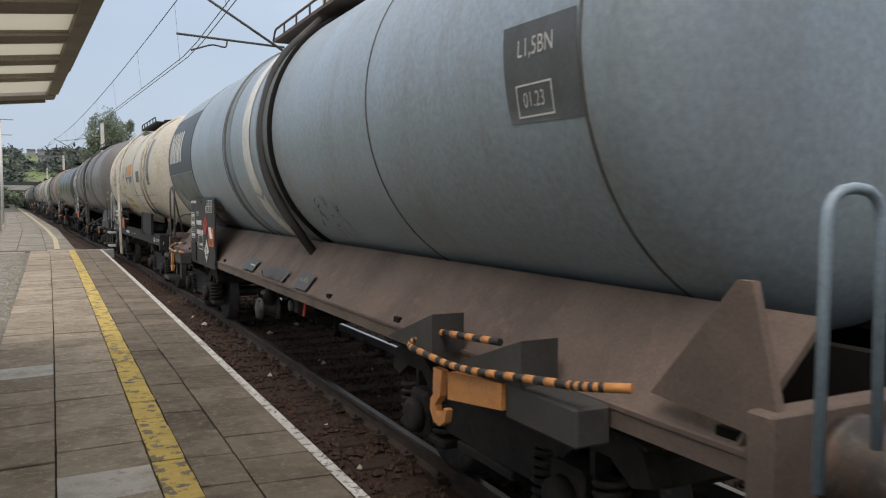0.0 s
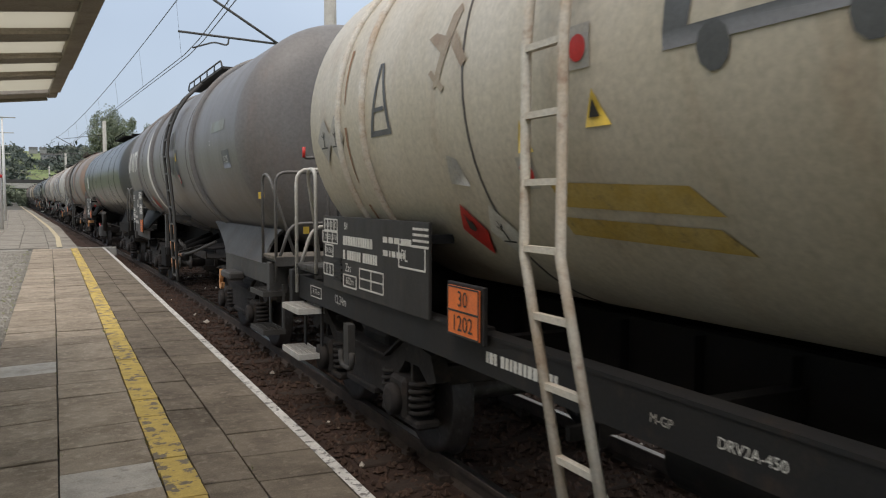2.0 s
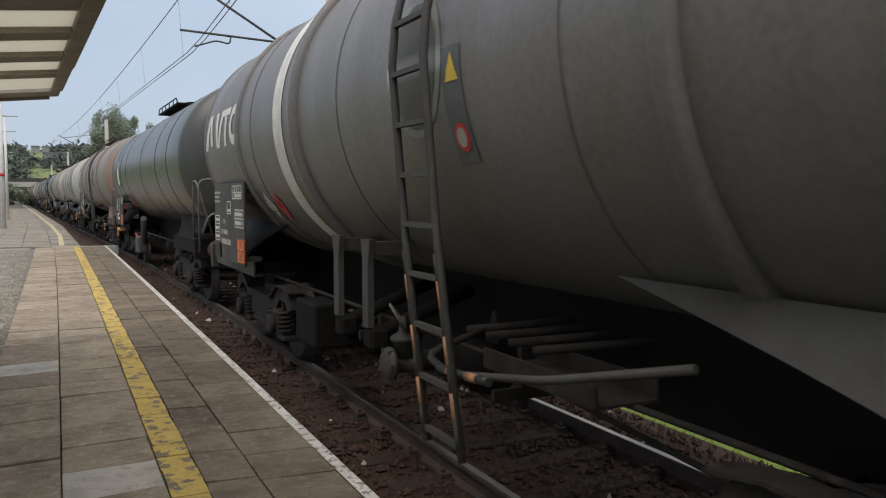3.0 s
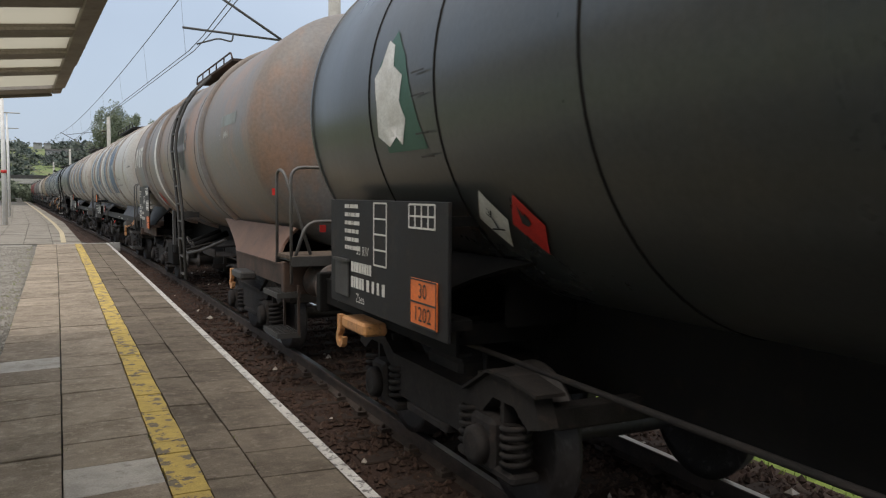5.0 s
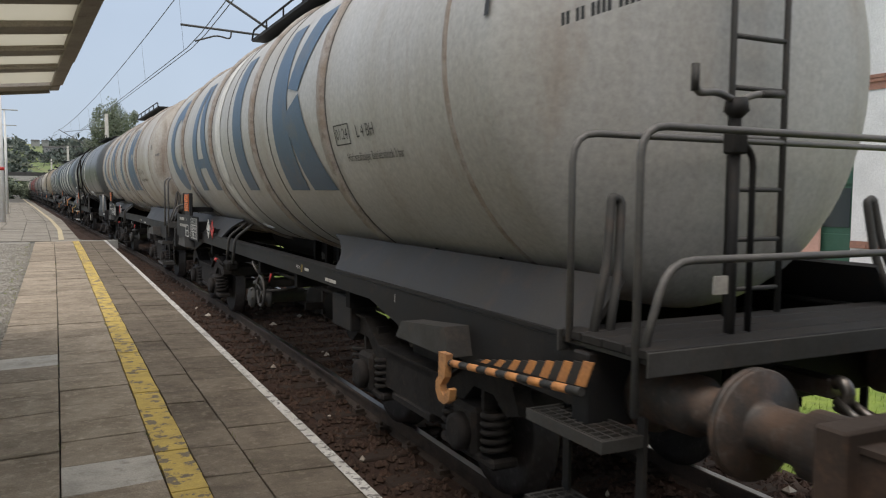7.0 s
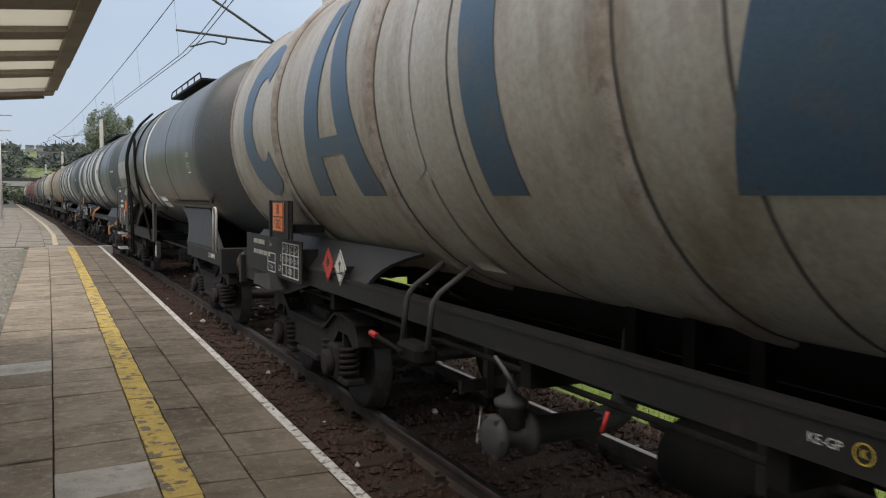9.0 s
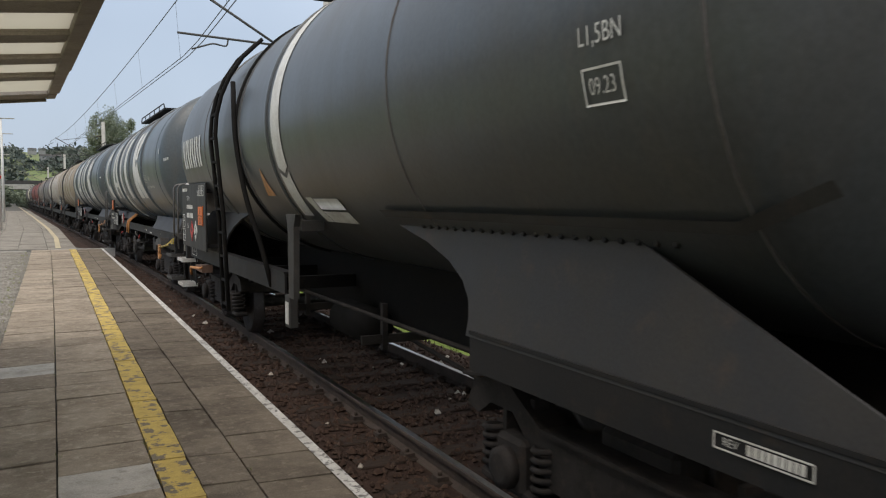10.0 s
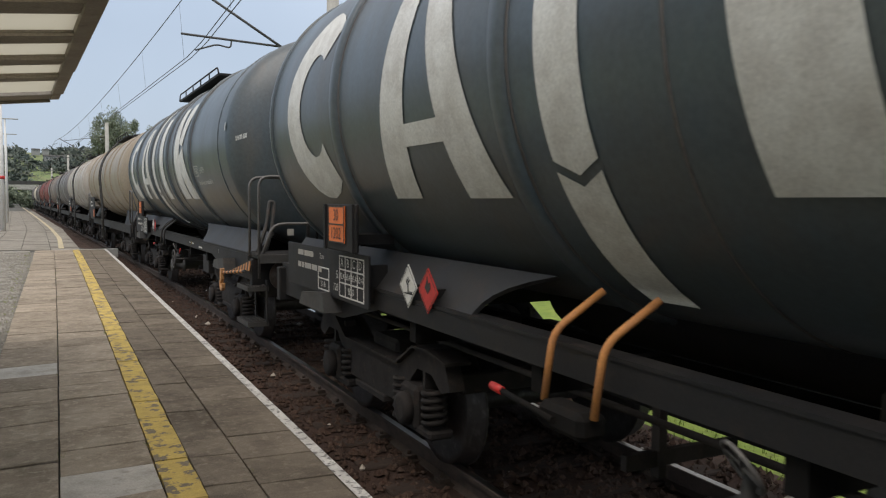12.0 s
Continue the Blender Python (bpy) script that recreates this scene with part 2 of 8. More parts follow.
def glassy(name, colour, rough=0.08, trans=0.0):
    m, n, l, b = material(name)
    b.inputs["Base Color"].default_value = (*colour, 1)
    b.inputs["Roughness"].default_value = rough
    b.inputs["Transmission Weight"].default_value = trans
    return m


M["glass"] = glassy("window_glass", (0.05, 0.06, 0.065), 0.06)


def translucent(name, colour):
    m, n, l, b = material(name)
    tr = n.new("ShaderNodeBsdfTranslucent")
    tr.inputs[0].default_value = (*colour, 1)
    df = n.new("ShaderNodeBsdfDiffuse")
    nz = n.new("ShaderNodeTexNoise")
    nz.inputs["Scale"].default_value = 1.5
    rp = n.new("ShaderNodeMix")
    rp.data_type = "RGBA"
    rp.inputs[6].default_value = (*colour, 1)
    rp.inputs[7].default_value = (*[c * 0.8 for c in colour], 1)
    l.new(nz.outputs[0], rp.inputs[0])
    l.new(rp.outputs[2], df.inputs[0])
    l.new(rp.outputs[2], tr.inputs[0])
    mx = n.new("ShaderNodeMixShader")
    mx.inputs[0].default_value = 0.85
    l.new(df.outputs[0], mx.inputs[1])
    l.new(tr.outputs[0], mx.inputs[2])
    l.new(mx.outputs[0], n["Material Output"].inputs[0])
    return m


M["skylight"] = translucent("skylight", (0.66, 0.64, 0.57))

# ---- mesh tools ----


def box(bm, x0, x1, y0, y1, z0, z1, bevel=0.0):
    v = [bm.verts.new((x, y, z)) for z in (z0, z1) for y in (y0, y1) for x in (x0, x1)]
    f = [bm.faces.new([v[i] for i in q]) for q in ((0, 2, 3, 1), (4, 5, 7, 6), (0, 1, 5, 4), (2, 6, 7, 3), (0, 4, 6, 2), (1, 3, 7, 5))]
    if bevel:
        e = list({e for q in f for e in q.edges})
        bmesh.ops.bevel(bm, geom=e, offset=bevel, segments=1, affect="EDGES")


def beam(bm, poly, y0, y1):
    """A bar with the section poly in (x, z), from y0 to y1."""
    a = [bm.verts.new((x, y0, z)) for x, z in poly]
    b = [bm.verts.new((x, y1, z)) for x, z in poly]
    fs = [bm.faces.new(a), bm.faces.new(b[::-1])]
    for i in range(len(poly)):
        j = (i + 1) % len(poly)
        fs.append(bm.faces.new((a[j], a[i], b[i], b[j])))
    bmesh.ops.recalc_face_normals(bm, faces=fs)


def prism(bm, poly, x0, x1):
    """A slab with the outline poly in (y, z), from x0 to x1."""
    a = [bm.verts.new((x0, y, z)) for y, z in poly]
    b = [bm.verts.new((x1, y, z)) for y, z in poly]
    fs = [bm.faces.new(a), bm.faces.new(b[::-1])]
    for i in range(len(poly)):
        j = (i + 1) % len(poly)
        fs.append(bm.faces.new((a[j], a[i], b[i], b[j])))
    bmesh.ops.recalc_face_normals(bm, faces=fs)


def plan_prism(bm, poly, z0, z1):
    """A slab with the outline poly in (x, y), from z0 to z1."""
    a = [bm.verts.new((x, y, z0)) for x, y in poly]
    b = [bm.verts.new((x, y, z1)) for x, y in poly]
    fs = [bm.faces.new(a), bm.faces.new(b[::-1])]
    for i in range(len(poly)):
        j = (i + 1) % len(poly)
        fs.append(bm.faces.new((a[j], a[i], b[i], b[j])))
    bmesh.ops.recalc_face_normals(bm, faces=fs)


def rounded(pts, r, n=4):
    """The polyline pts with its corners rounded to about the radius r."""
    pts = [Vector(p) for p in pts]
    out = [pts[0]]
    for a, b, c in zip(pts, pts[1:], pts[2:]):
        d = min(r, (a - b).length * 0.45, (c - b).length * 0.45)
        p, q = b + (a - b).normalized() * d, b + (c - b).normalized() * d
        for i in range(n + 1):
            t = i / n
            out.append(p * (1 - t) ** 2 + b * 2 * t * (1 - t) + q * t * t)
    return out + [pts[-1]]


def tube(bm, pts, r, n=8, smooth=True):
    pts = [Vector(p) for p in pts]
    rings, side = [], None
    for i, p in enumerate(pts):
        d = (pts[min(i + 1, len(pts) - 1)] - pts[max(i - 1, 0)]).normalized()
        if side is None:
            side = d.orthogonal().normalized()
        side = (side - d * side.dot(d)).normalized()
        up = d.cross(side)
        rings.append([bm.verts.new(p + side * (r * math.cos(2 * math.pi * k / n)) + up * (r * math.sin(2 * math.pi * k / n))) for k in range(n)])
    for a, b in zip(rings, rings[1:]):
        for k in range(n):
            f = bm.faces.new((a[k], a[(k + 1) % n], b[(k + 1) % n], b[k]))
            f.smooth = smooth
    bm.faces.new(rings[0][::-1])
    bm.faces.new(rings[-1])


def lathe(bm, profile, n=24, axis="y", centre=(0, 0, 0), smooth=True):
    """Turns the profile of (place along the axis, radius) about the axis."""
    c, rings = Vector(centre), []
    for s, r in profile:
        ring = []
        for k in range(n):
            a = 2 * math.pi * k / n
            u, w = r * math.cos(a), r * math.sin(a)
            p = {"y": (u, s, w), "x": (s, u, w), "z": (u, w, s)}[axis]
            ring.append(bm.verts.new(c + Vector(p)))
        rings.append(ring)
    fs = []
    for a, b in zip(rings, rings[1:]):
        for k in range(n):
            f = bm.faces.new((a[k], a[(k + 1) % n], b[(k + 1) % n], b[k]))
            f.smooth = smooth
            fs.append(f)
    fs += [bm.faces.new(rings[0]), bm.faces.new(rings[-1])]
    bmesh.ops.recalc_face_normals(bm, faces=fs)


SHARED = {}


def mesh_of(key, build):
    """One mesh for all alike pieces with this key."""
    if key not in SHARED:
        bm = bmesh.new()
        build(bm)
        me = bpy.data.meshes.new(str(key[0] if isinstance(key, tuple) else key))
        bm.to_mesh(me)
        bm.free()
        SHARED[key] = me
    return SHARED[key]


def part(name, bm, mat, parent, label="", m=None):
    """Links a bmesh, or a finished mesh, as one mesh object under parent."""
    if isinstance(bm, bmesh.types.BMesh):
        me = bpy.data.meshes.new(name)
        bm.to_mesh(me)
        bm.free()
    else:
        me = bm
    if not me.materials:
        me.materials.append(M[mat] if isinstance(mat, str) else mat)
    ob = new(name, me)
    ob.parent = parent
    if m is not None:
        ob.matrix_basis = m
    return tagged(ob, label)


def thing(name, label, category, group="", kind="", m=None):
    ob = new(name)
    ob.empty_display_size = 0.2
    if m is not None:
        ob.matrix_basis = m
    return tagged(ob, label, category, group, kind)


def solid(name, build, mat, label="", category="", group="", kind="", m=None):
    bm = bmesh.new()
    build(bm)
    ob = part(name, bm, mat, None, "", m)
    return tagged(ob, label, category, group, kind)


GLYPHS = {}


def glyph_mesh(text):
    """Triangles of a line of text, one unit high, centred on its middle."""
    if text not in GLYPHS:
        cu = bpy.data.curves.new("text", "FONT")
        cu.body, cu.size, cu.align_x, cu.align_y, cu.resolution_u = text, 1.0, "CENTER", "CENTER", 3
        ob = new("text", cu)
        dg = bpy.context.evaluated_depsgraph_get()
        me = ob.evaluated_get(dg).to_mesh()
        GLYPHS[text] = ([tuple(v.co[:2]) for v in me.vertices], [tuple(p.vertices) for p in me.polygons])
        bpy.data.objects.remove(ob)
        bpy.data.curves.remove(cu)
    return GLYPHS[text]


# ---- the line of the track: a left-hand bend that runs out into a straight ----
BEND, STRAIGHT_FROM, SLOPE = 635.0, 34.0, 0.0535


def track_x(y):
    return -y * y / (2 * BEND) if y < STRAIGHT_FROM else -STRAIGHT_FROM ** 2 / (2 * BEND) - SLOPE * (y - STRAIGHT_FROM)


def edge_x(y):
    """The platform's edge."""
    if y <= 31:
        return -1.755 - 0.0085 * y - 0.00015 * y * y if y > 0 else -1.755
    return track_x(y) - 1.75


def ribbon(bm, left, right, ys, z0, z1=None):
    """A strip over the ys, between the lines left(y) and right(y), at z0 (left) and z1 (right)."""
    z1 = z0 if z1 is None else z1
    prev = None
    for y in ys:
        a, b = bm.verts.new((left(y), y, z0)), bm.verts.new((right(y), y, z1))
        if prev:
            bm.faces.new((prev[0], prev[1], b, a))
        prev = (a, b)


def steps(a, b, d):
    n = max(1, round((b - a) / d))
    return [a + (b - a) * i / n for i in range(n + 1)]

# ---- the large structure ----
PZ = 0.205  # top of the platform above the rails


def build_ground():
    def sheet(bm):
        ys = [-3000, -400, -60, -20, 0, 20, 60, 150, 400, 3000]
        xs = [-3000, -400, -60, -14, 1.9, 14, 60, 400, 3000]
        grid = [[bm.verts.new((x, y, -0.42)) for x in xs] for y in ys]
        for a, b in zip(grid, grid[1:]):
            for i in range(len(xs) - 1):
                bm.faces.new((a[i], a[i + 1], b[i + 1], b[i]))
    solid("ground", sheet, "far_grass", "grassy open ground reaching to the hills", "ground", kind="structure")

    def bed(bm):
        ys = steps(-60, 60, 2) + steps(65, 330, 5)
        lines = [(-1.95, -0.16), (-0.95, -0.15), (-0.6, -0.17), (0.6, -0.17), (0.95, -0.15), (1.45, -0.17), (2.3, -0.41)]
        prev = None
        for y in ys:
            row = [bm.verts.new((track_x(y) + x + random.uniform(-0.01, 0.01), y, z + random.uniform(-0.012, 0.012))) for x, z in lines]
            if prev:
                for i in range(len(lines) - 1):
                    bm.faces.new((prev[i], prev[i + 1], row[i + 1], row[i]))
            prev = row
    bal = solid("ballast", bed, "ballast", "rust-brown ballast bed of the railway track", "ballast", kind="structure")

    # sleepers, half sunk in the dirty ballast
    def one(bm):
        box(bm, -1.3, 1.3, -0.12, 0.12, -0.10, 0.0, 0.01)
    me = mesh_of("sleeper", one)
    for i in range(110):
        y = -4 + i * 0.62
        part("sleeper", me, "sleeper", bal, m=pose(track_x(y), y, -0.140, 0, 0, random.uniform(-0.6, 0.6)))

    # rails
    ys = steps(-60, 60, 1.5) + steps(64, 330, 4)
    prof = [(-0.07, -0.165), (-0.07, -0.15), (-0.012, -0.13), (-0.012, -0.045), (-0.036, -0.035), (-0.036, -0.006), (-0.028, 0.0),
            (0.028, 0.0), (0.036, -0.006), (0.036, -0.035), (0.012, -0.045), (0.012, -0.13), (0.07, -0.15), (0.07, -0.165)]
    for side in (-1, 1):
        def rail(bm):
            prev = None
            for y in ys:
                row = [bm.verts.new((track_x(y) + side * 0.7535 + x, y, z)) for x, z in prof]
                if prev:
                    for k in range(len(prof) - 1):
                        f = bm.faces.new((prev[k], prev[k + 1], row[k + 1], row[k]))
                        f.material_index = 1 if k == 6 else 0
                prev = row
            bmesh.ops.recalc_face_normals(bm, faces=bm.faces)
        r = solid("rail", rail, "rail_side", "rusty steel rail with a worn running surface", "rail", "rails of the track", "structure")
        r.data.materials.append(M["rail_top"])

        def clips(bm):
            for i in range(110):
                y = -4 + i * 0.62
                c = track_x(y) + side * 0.7535
                for s in (-1, 1):
                    box(bm, c + s * 0.095 - 0.045, c + s * 0.095 + 0.045, y - 0.055, y + 0.055, -0.14, -0.105)
                    lathe(bm, [(-0.105, 0.018), (-0.07, 0.018)], 6, "z", (c + s * 0.1, y, 0))
        bm = bmesh.new()
        clips(bm)
        tagged(part("fastening", bm, "rail_side", r, "rusty rail fastenings"), kind="stuff")

    # loose stones of the bed
    def pebbles(count, x0, x1, y0, y1, big, seed):
        rnd = np.random.RandomState(seed)
        base = np.array([(1, 0, 0), (-1, 0, 0), (0, 1, 0), (0, -1, 0), (0, 0, 1), (0, 0, -1)], float)
        tri = np.array([(0, 2, 4), (2, 1, 4), (1, 3, 4), (3, 0, 4), (2, 0, 5), (1, 2, 5), (3, 1, 5), (0, 3, 5)])
        vs, fs = [], []
        for i in range(count):
            y = y0 + (y1 - y0) * rnd.rand() ** 1.5
            x = x0 + (x1 - x0) * rnd.rand()
            if 0.66 < abs(x) < 0.86:
                continue
            s = big * (0.4 + rnd.rand()) * np.array([1, 0.6 + 0.8 * rnd.rand(), 0.6 + 0.5 * rnd.rand()])
            a = rnd.rand() * 6.28
            p = base * s * (0.75 + 0.5 * rnd.rand(6, 1))
            c, d = math.cos(a), math.sin(a)
            p = np.stack([p[:, 0] * c - p[:, 1] * d, p[:, 0] * d + p[:, 1] * c, p[:, 2]], 1) + (track_x(y) + x, y, -0.15 + s[2] * 0.25)
            fs.extend((tri + len(vs)).tolist())
            vs.extend(p.tolist())
        me = bpy.data.meshes.new("stones")
        me.from_pydata(vs, [], fs)
        return me
    tagged(part("stones", pebbles(17000, -1.72, 1.6, 2.5, 34, 0.030, 1), "stone", bal, "reddish-brown crushed stones"), kind="stuff")
    tagged(part("pale_stones", pebbles(90, -1.6, 1.5, 3, 25, 0.04, 5), "pale_stone", bal, "few pale stones"), kind="stuff")

    def verge(bm):
        ys = steps(-20, 120, 4)
        ribbon(bm, lambda y: track_x(y) + 2.0, lambda y: track_x(y) + 7.5, ys, -0.37, -0.33)
    vg = solid("verge", verge, "grass", "bright green mown grass beside the track", "grass", kind="structure")
    rnd = np.random.RandomState(3)
    vs, fs = [], []
    for i in range(14000):
        y, x = 1 + 24 * rnd.rand() ** 1.3, 1.75 + 3.6 * rnd.rand()
        if x < 2.3 and rnd.rand() < 0.6:
            continue
        h, a, w = 0.04 + 0.09 * rnd.rand(), rnd.rand() * 6.28, 0.008
        cx = track_x(y) + x
        z = -0.40 if x > 2.2 else -0.3
        k = len(vs)
        vs += [(cx - w * math.cos(a), y - w * math.sin(a), z), (cx + w * math.cos(a), y + w * math.sin(a), z),
               (cx + rnd.uniform(-0.05, 0.05), y + rnd.uniform(-0.05, 0.05), z + h)]
        fs.append((k, k + 1, k + 2))
    me = bpy.data.meshes.new("grass_blades")
    me.from_pydata(vs, [], fs)
    tagged(part("grass_blades", me, "grass", vg, "blades of green grass"), kind="stuff")


def build_platform():
    def base(bm):
        ys = steps(-20, 31, 3)
        ribbon(bm, lambda y: -9.0, lambda y: edge_x(y) - 0.02, ys, PZ - 0.035)
        prev = None
        for y in ys:
            a, b = bm.verts.new((edge_x(y) - 0.02, y, PZ - 0.035)), bm.verts.new((edge_x(y) - 0.06, y, -0.3))
            if prev:
                bm.faces.new((prev[0], prev[1], b, a))
            prev = (a, b)
    plat = solid("platform", base, "joint", "low old railway platform paved with grey slabs", "platform", kind="structure")

    # slab columns: offsets from the edge, and the lengths along the track
    columns = [(0.0, 0.555, 0.56), (0.563, 0.885, 0.6), (1.115, 1.695, 0.56), (1.703, 2.30, 0.58)]
    for c, (a, b, ln) in enumerate(columns):
        y = (2.63, 2.50, 2.68, 2.44)[c]
        while y < 30.7:
            d = ln * random.choice((0.9, 0.95, 1.0, 1.05, 1.1))
            y2 = min(y + d, 30.9)
            lift, tip = random.uniform(-0.008, 0.005), random.uniform(-0.004, 0.004)
            bm = bmesh.new()
            g, h = random.uniform(0.005, 0.011), random.uniform(0.001, 0.003)
            k = -0.03 if c < 2 else 0.05
            corners = []
            for off, yy, q in ((b - h, y + g, 0), (a + h * (c > 0), y + g, 1), (a + h * (c > 0), y2 - g, 1), (b - h, y2 - g, 0)):
                corners.append((edge_x(yy) - off + random.uniform(-0.003, 0.003), yy + k * q * (b - a) / 0.5 + random.uniform(-0.003, 0.003)))
            low = [bm.verts.new((px, py, PZ - 0.05)) for px, py in corners]
            rim = [bm.verts.new((px, py, PZ + lift - 0.004 + (tip if i in (1, 2) else -tip))) for i, (px, py) in enumerate(corners)]
            mx, my = sum(p[0] for p in corners) / 4, sum(p[1] for p in corners) / 4
            top = [bm.verts.new((px + (mx - px) * 0.010, py + (my - py) * 0.012, v.co.z + 0.004)) for (px, py), v in zip(corners, rim)]
            bm.faces.new(top)
            for i in range(4):
                j = (i + 1) % 4
                bm.faces.new((low[i], low[j], rim[j], rim[i]))
                bm.faces.new((rim[i], rim[j], top[j], top[i]))
            bmesh.ops.recalc_face_normals(bm, faces=bm.faces)
            pale = c == 2 and 4.75 < y < 5.2 or c == 3 and 8.3 < y < 8.9
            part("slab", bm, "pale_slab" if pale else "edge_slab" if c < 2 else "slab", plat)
            y = y2

    # the painted warning line, on its own row of slabs
    y = 2.6
    while y < 30.8:
        y2 = min(y + random.choice((0.25, 0.28, 0.3)), 30.9)
        bm = bmesh.new()
        e0, e1 = edge_x(y) - 0.893, edge_x(y2) - 0.893
        plan_prism(bm, [(e0 - 0.212 + random.uniform(-0.006, 0.004), y + 0.003), (e0 + random.uniform(-0.004, 0.006), y + 0.003), (e1 + random.uniform(-0.004, 0.006), y2 - 0.003), (e1 - 0.212 + random.uniform(-0.006, 0.004), y2 - 0.003)], PZ - 0.05, PZ + random.uniform(-0.003, 0.004))
        part("warning_slab", bm, "yellow", plat, "worn yellow warning line")
        y = y2

    def white(bm):
        ys = steps(2.5, 30.9, 0.7)
        ribbon(bm, lambda y: edge_x(y) - 0.075, lambda y: edge_x(y) + 0.004, ys, PZ + 0.007)
        prev = None
        for y in ys:
            a, b = bm.verts.new((edge_x(y) + 0.004, y, PZ + 0.007)), bm.verts.new((edge_x(y) + 0.004, y, PZ - 0.05))
            if prev:
                bm.faces.new((prev[0], prev[1], b, a))
            prev = (a, b)
    part("edge_line", bmesh_from(white), "white_line", plat, "worn white line on the edge")

    def gravel(bm):
        ys = steps(-20, 30.9, 1.0)
        ribbon(bm, lambda y: -9.0, lambda y: edge_x(y) - 2.30 - 0.008 * max(0, y - 12), ys, PZ - 0.012)
    part("gravel_strip", bmesh_from(gravel), "gravel", plat, "grey gravel with weeds beside the slabs")
    rnd = np.random.RandomState(8)
    vs, fs = [], []
    for i in range(9000):
        y, x = 8 + 22 * rnd.rand(), -2.3 - 1.9 * rnd.rand() ** 1.5
        s = 0.010 + 0.016 * rnd.rand()
        k = len(vs)
        cx, cz = edge_x(y) + x, PZ - 0.012
        vs += [(cx - s, y, cz), (cx + s, y - s, cz), (cx, y + s, cz), (cx, y, cz + s)]
        fs += [(k, k + 1, k + 3), (k + 1, k + 2, k + 3), (k + 2, k, k + 3)]
    me = bpy.data.meshes.new("pebbles")
    me.from_pydata(vs, [], fs)
    tagged(part("pebbles", me, "gravel", plat, "loose grey gravel"), kind="stuff")
    # tufts of grass among the gravel and in a few joints
    vs, fs = [], []
    tufts = [(-2.3 - 0.25 * rnd.rand(), 8 + 22 * rnd.rand(), 14) for _ in range(60)] + [(-2.5 - 1.5 * rnd.rand(), 12 + 18 * rnd.rand(), 10) for _ in range(60)]
    tufts += [(o, 5 + 24 * rnd.rand(), 5) for o in (-1.70, -1.70, -0.56, -1.11, -1.11) for _ in range(7)] + [(-1.12, 11.4, 26)]
    for o, y, n in tufts:
        for _ in range(n):
            a, h, w = rnd.rand() * 6.28, 0.015 + 0.035 * rnd.rand(), 0.004
            cx, cy = edge_x(y) + o + rnd.normal(0, 0.012), y + rnd.normal(0, 0.03)
            k = len(vs)
            vs += [(cx - w * math.cos(a), cy - w * math.sin(a), PZ - 0.012), (cx + w * math.cos(a), cy + w * math.sin(a), PZ - 0.012), (cx + rnd.normal(0, 0.02), cy + rnd.normal(0, 0.02), PZ - 0.012 + h)]
            fs.append((k, k + 1, k + 2))
    me = bpy.data.meshes.new("weeds")
    me.from_pydata(vs, [], fs)
    tagged(part("weeds", me, "weed", plat, "small dry weeds in the joints and gravel"), kind="stuff")

    # a ramped crossing and the older platform beyond it
    def far_base(bm):
        ys = steps(31.0, 41, 2) + steps(44, 330, 6)
        far = lambda y: edge_x(y) - (0.5 * max(0, 1 - (y - 31) / 22))
        ribbon(bm, lambda y: far(y) - 7, far, ys, PZ - 0.03)
        prev = None
        for y in ys:
            a, b = bm.verts.new((far(y), y, PZ - 0.03)), bm.verts.new((far(y), y, -0.3))
            if prev:
                bm.faces.new((prev[0], prev[1], b, a))
            prev = (a, b)
    fp = solid("far_platform", far_base, "joint", "older stretch of platform with large pale slabs", "platform", kind="structure")
    bm = bmesh.new()
    rnd = random.Random(5)
    for c in range(6):
        y = 31.05 + 0.3 * c
        while y < 130:
            d = rnd.choice((0.9, 1.1, 1.4))
            off = lambda q: edge_x(q) - 0.5 * max(0, 1 - (q - 31) / 22) - c * 0.95
            g = 0.012
            plan_prism(bm, [(off(y) - 0.95 + g, y + g), (off(y) - g, y + g), (off(y + d) - g, y + d - g), (off(y + d) - 0.95 + g, y + d - g)],
                       PZ - 0.06, PZ + rnd.uniform(-0.012, 0.006))
            y += d
    tagged(part("far_slabs", bm, "far_slab", fp, "large weathered slabs"), kind="stuff")

    def far_line(bm):
        ys = steps(31.6, 50, 1.5) + steps(54, 200, 5)
        mid = lambda y: track_x(y) - float(np.interp(y, [31.6, 40, 53, 90, 200], [2.84, 2.52, 2.36, 2.36, 2.7]))
        ribbon(bm, lambda y: mid(y) - 0.09, lambda y: mid(y) + 0.09, ys, PZ + 0.011)
    part("far_line", bmesh_from(far_line), "faded_yellow", fp, "faded yellow line")

    def sill(bm):
        box(bm, -2.24, -1.75, 30.92, 31.10, -0.1, PZ + 0.01, 0.01)
        box(bm, -3.9, -2.24, 30.93, 31.03, 0.0, PZ + 0.008, 0.005)
    part("sill", bmesh_from(sill), "concrete", fp, "pale concrete sill across the platform")


def bmesh_from(build):
    bm = bmesh.new()
    build(bm)
    return bm


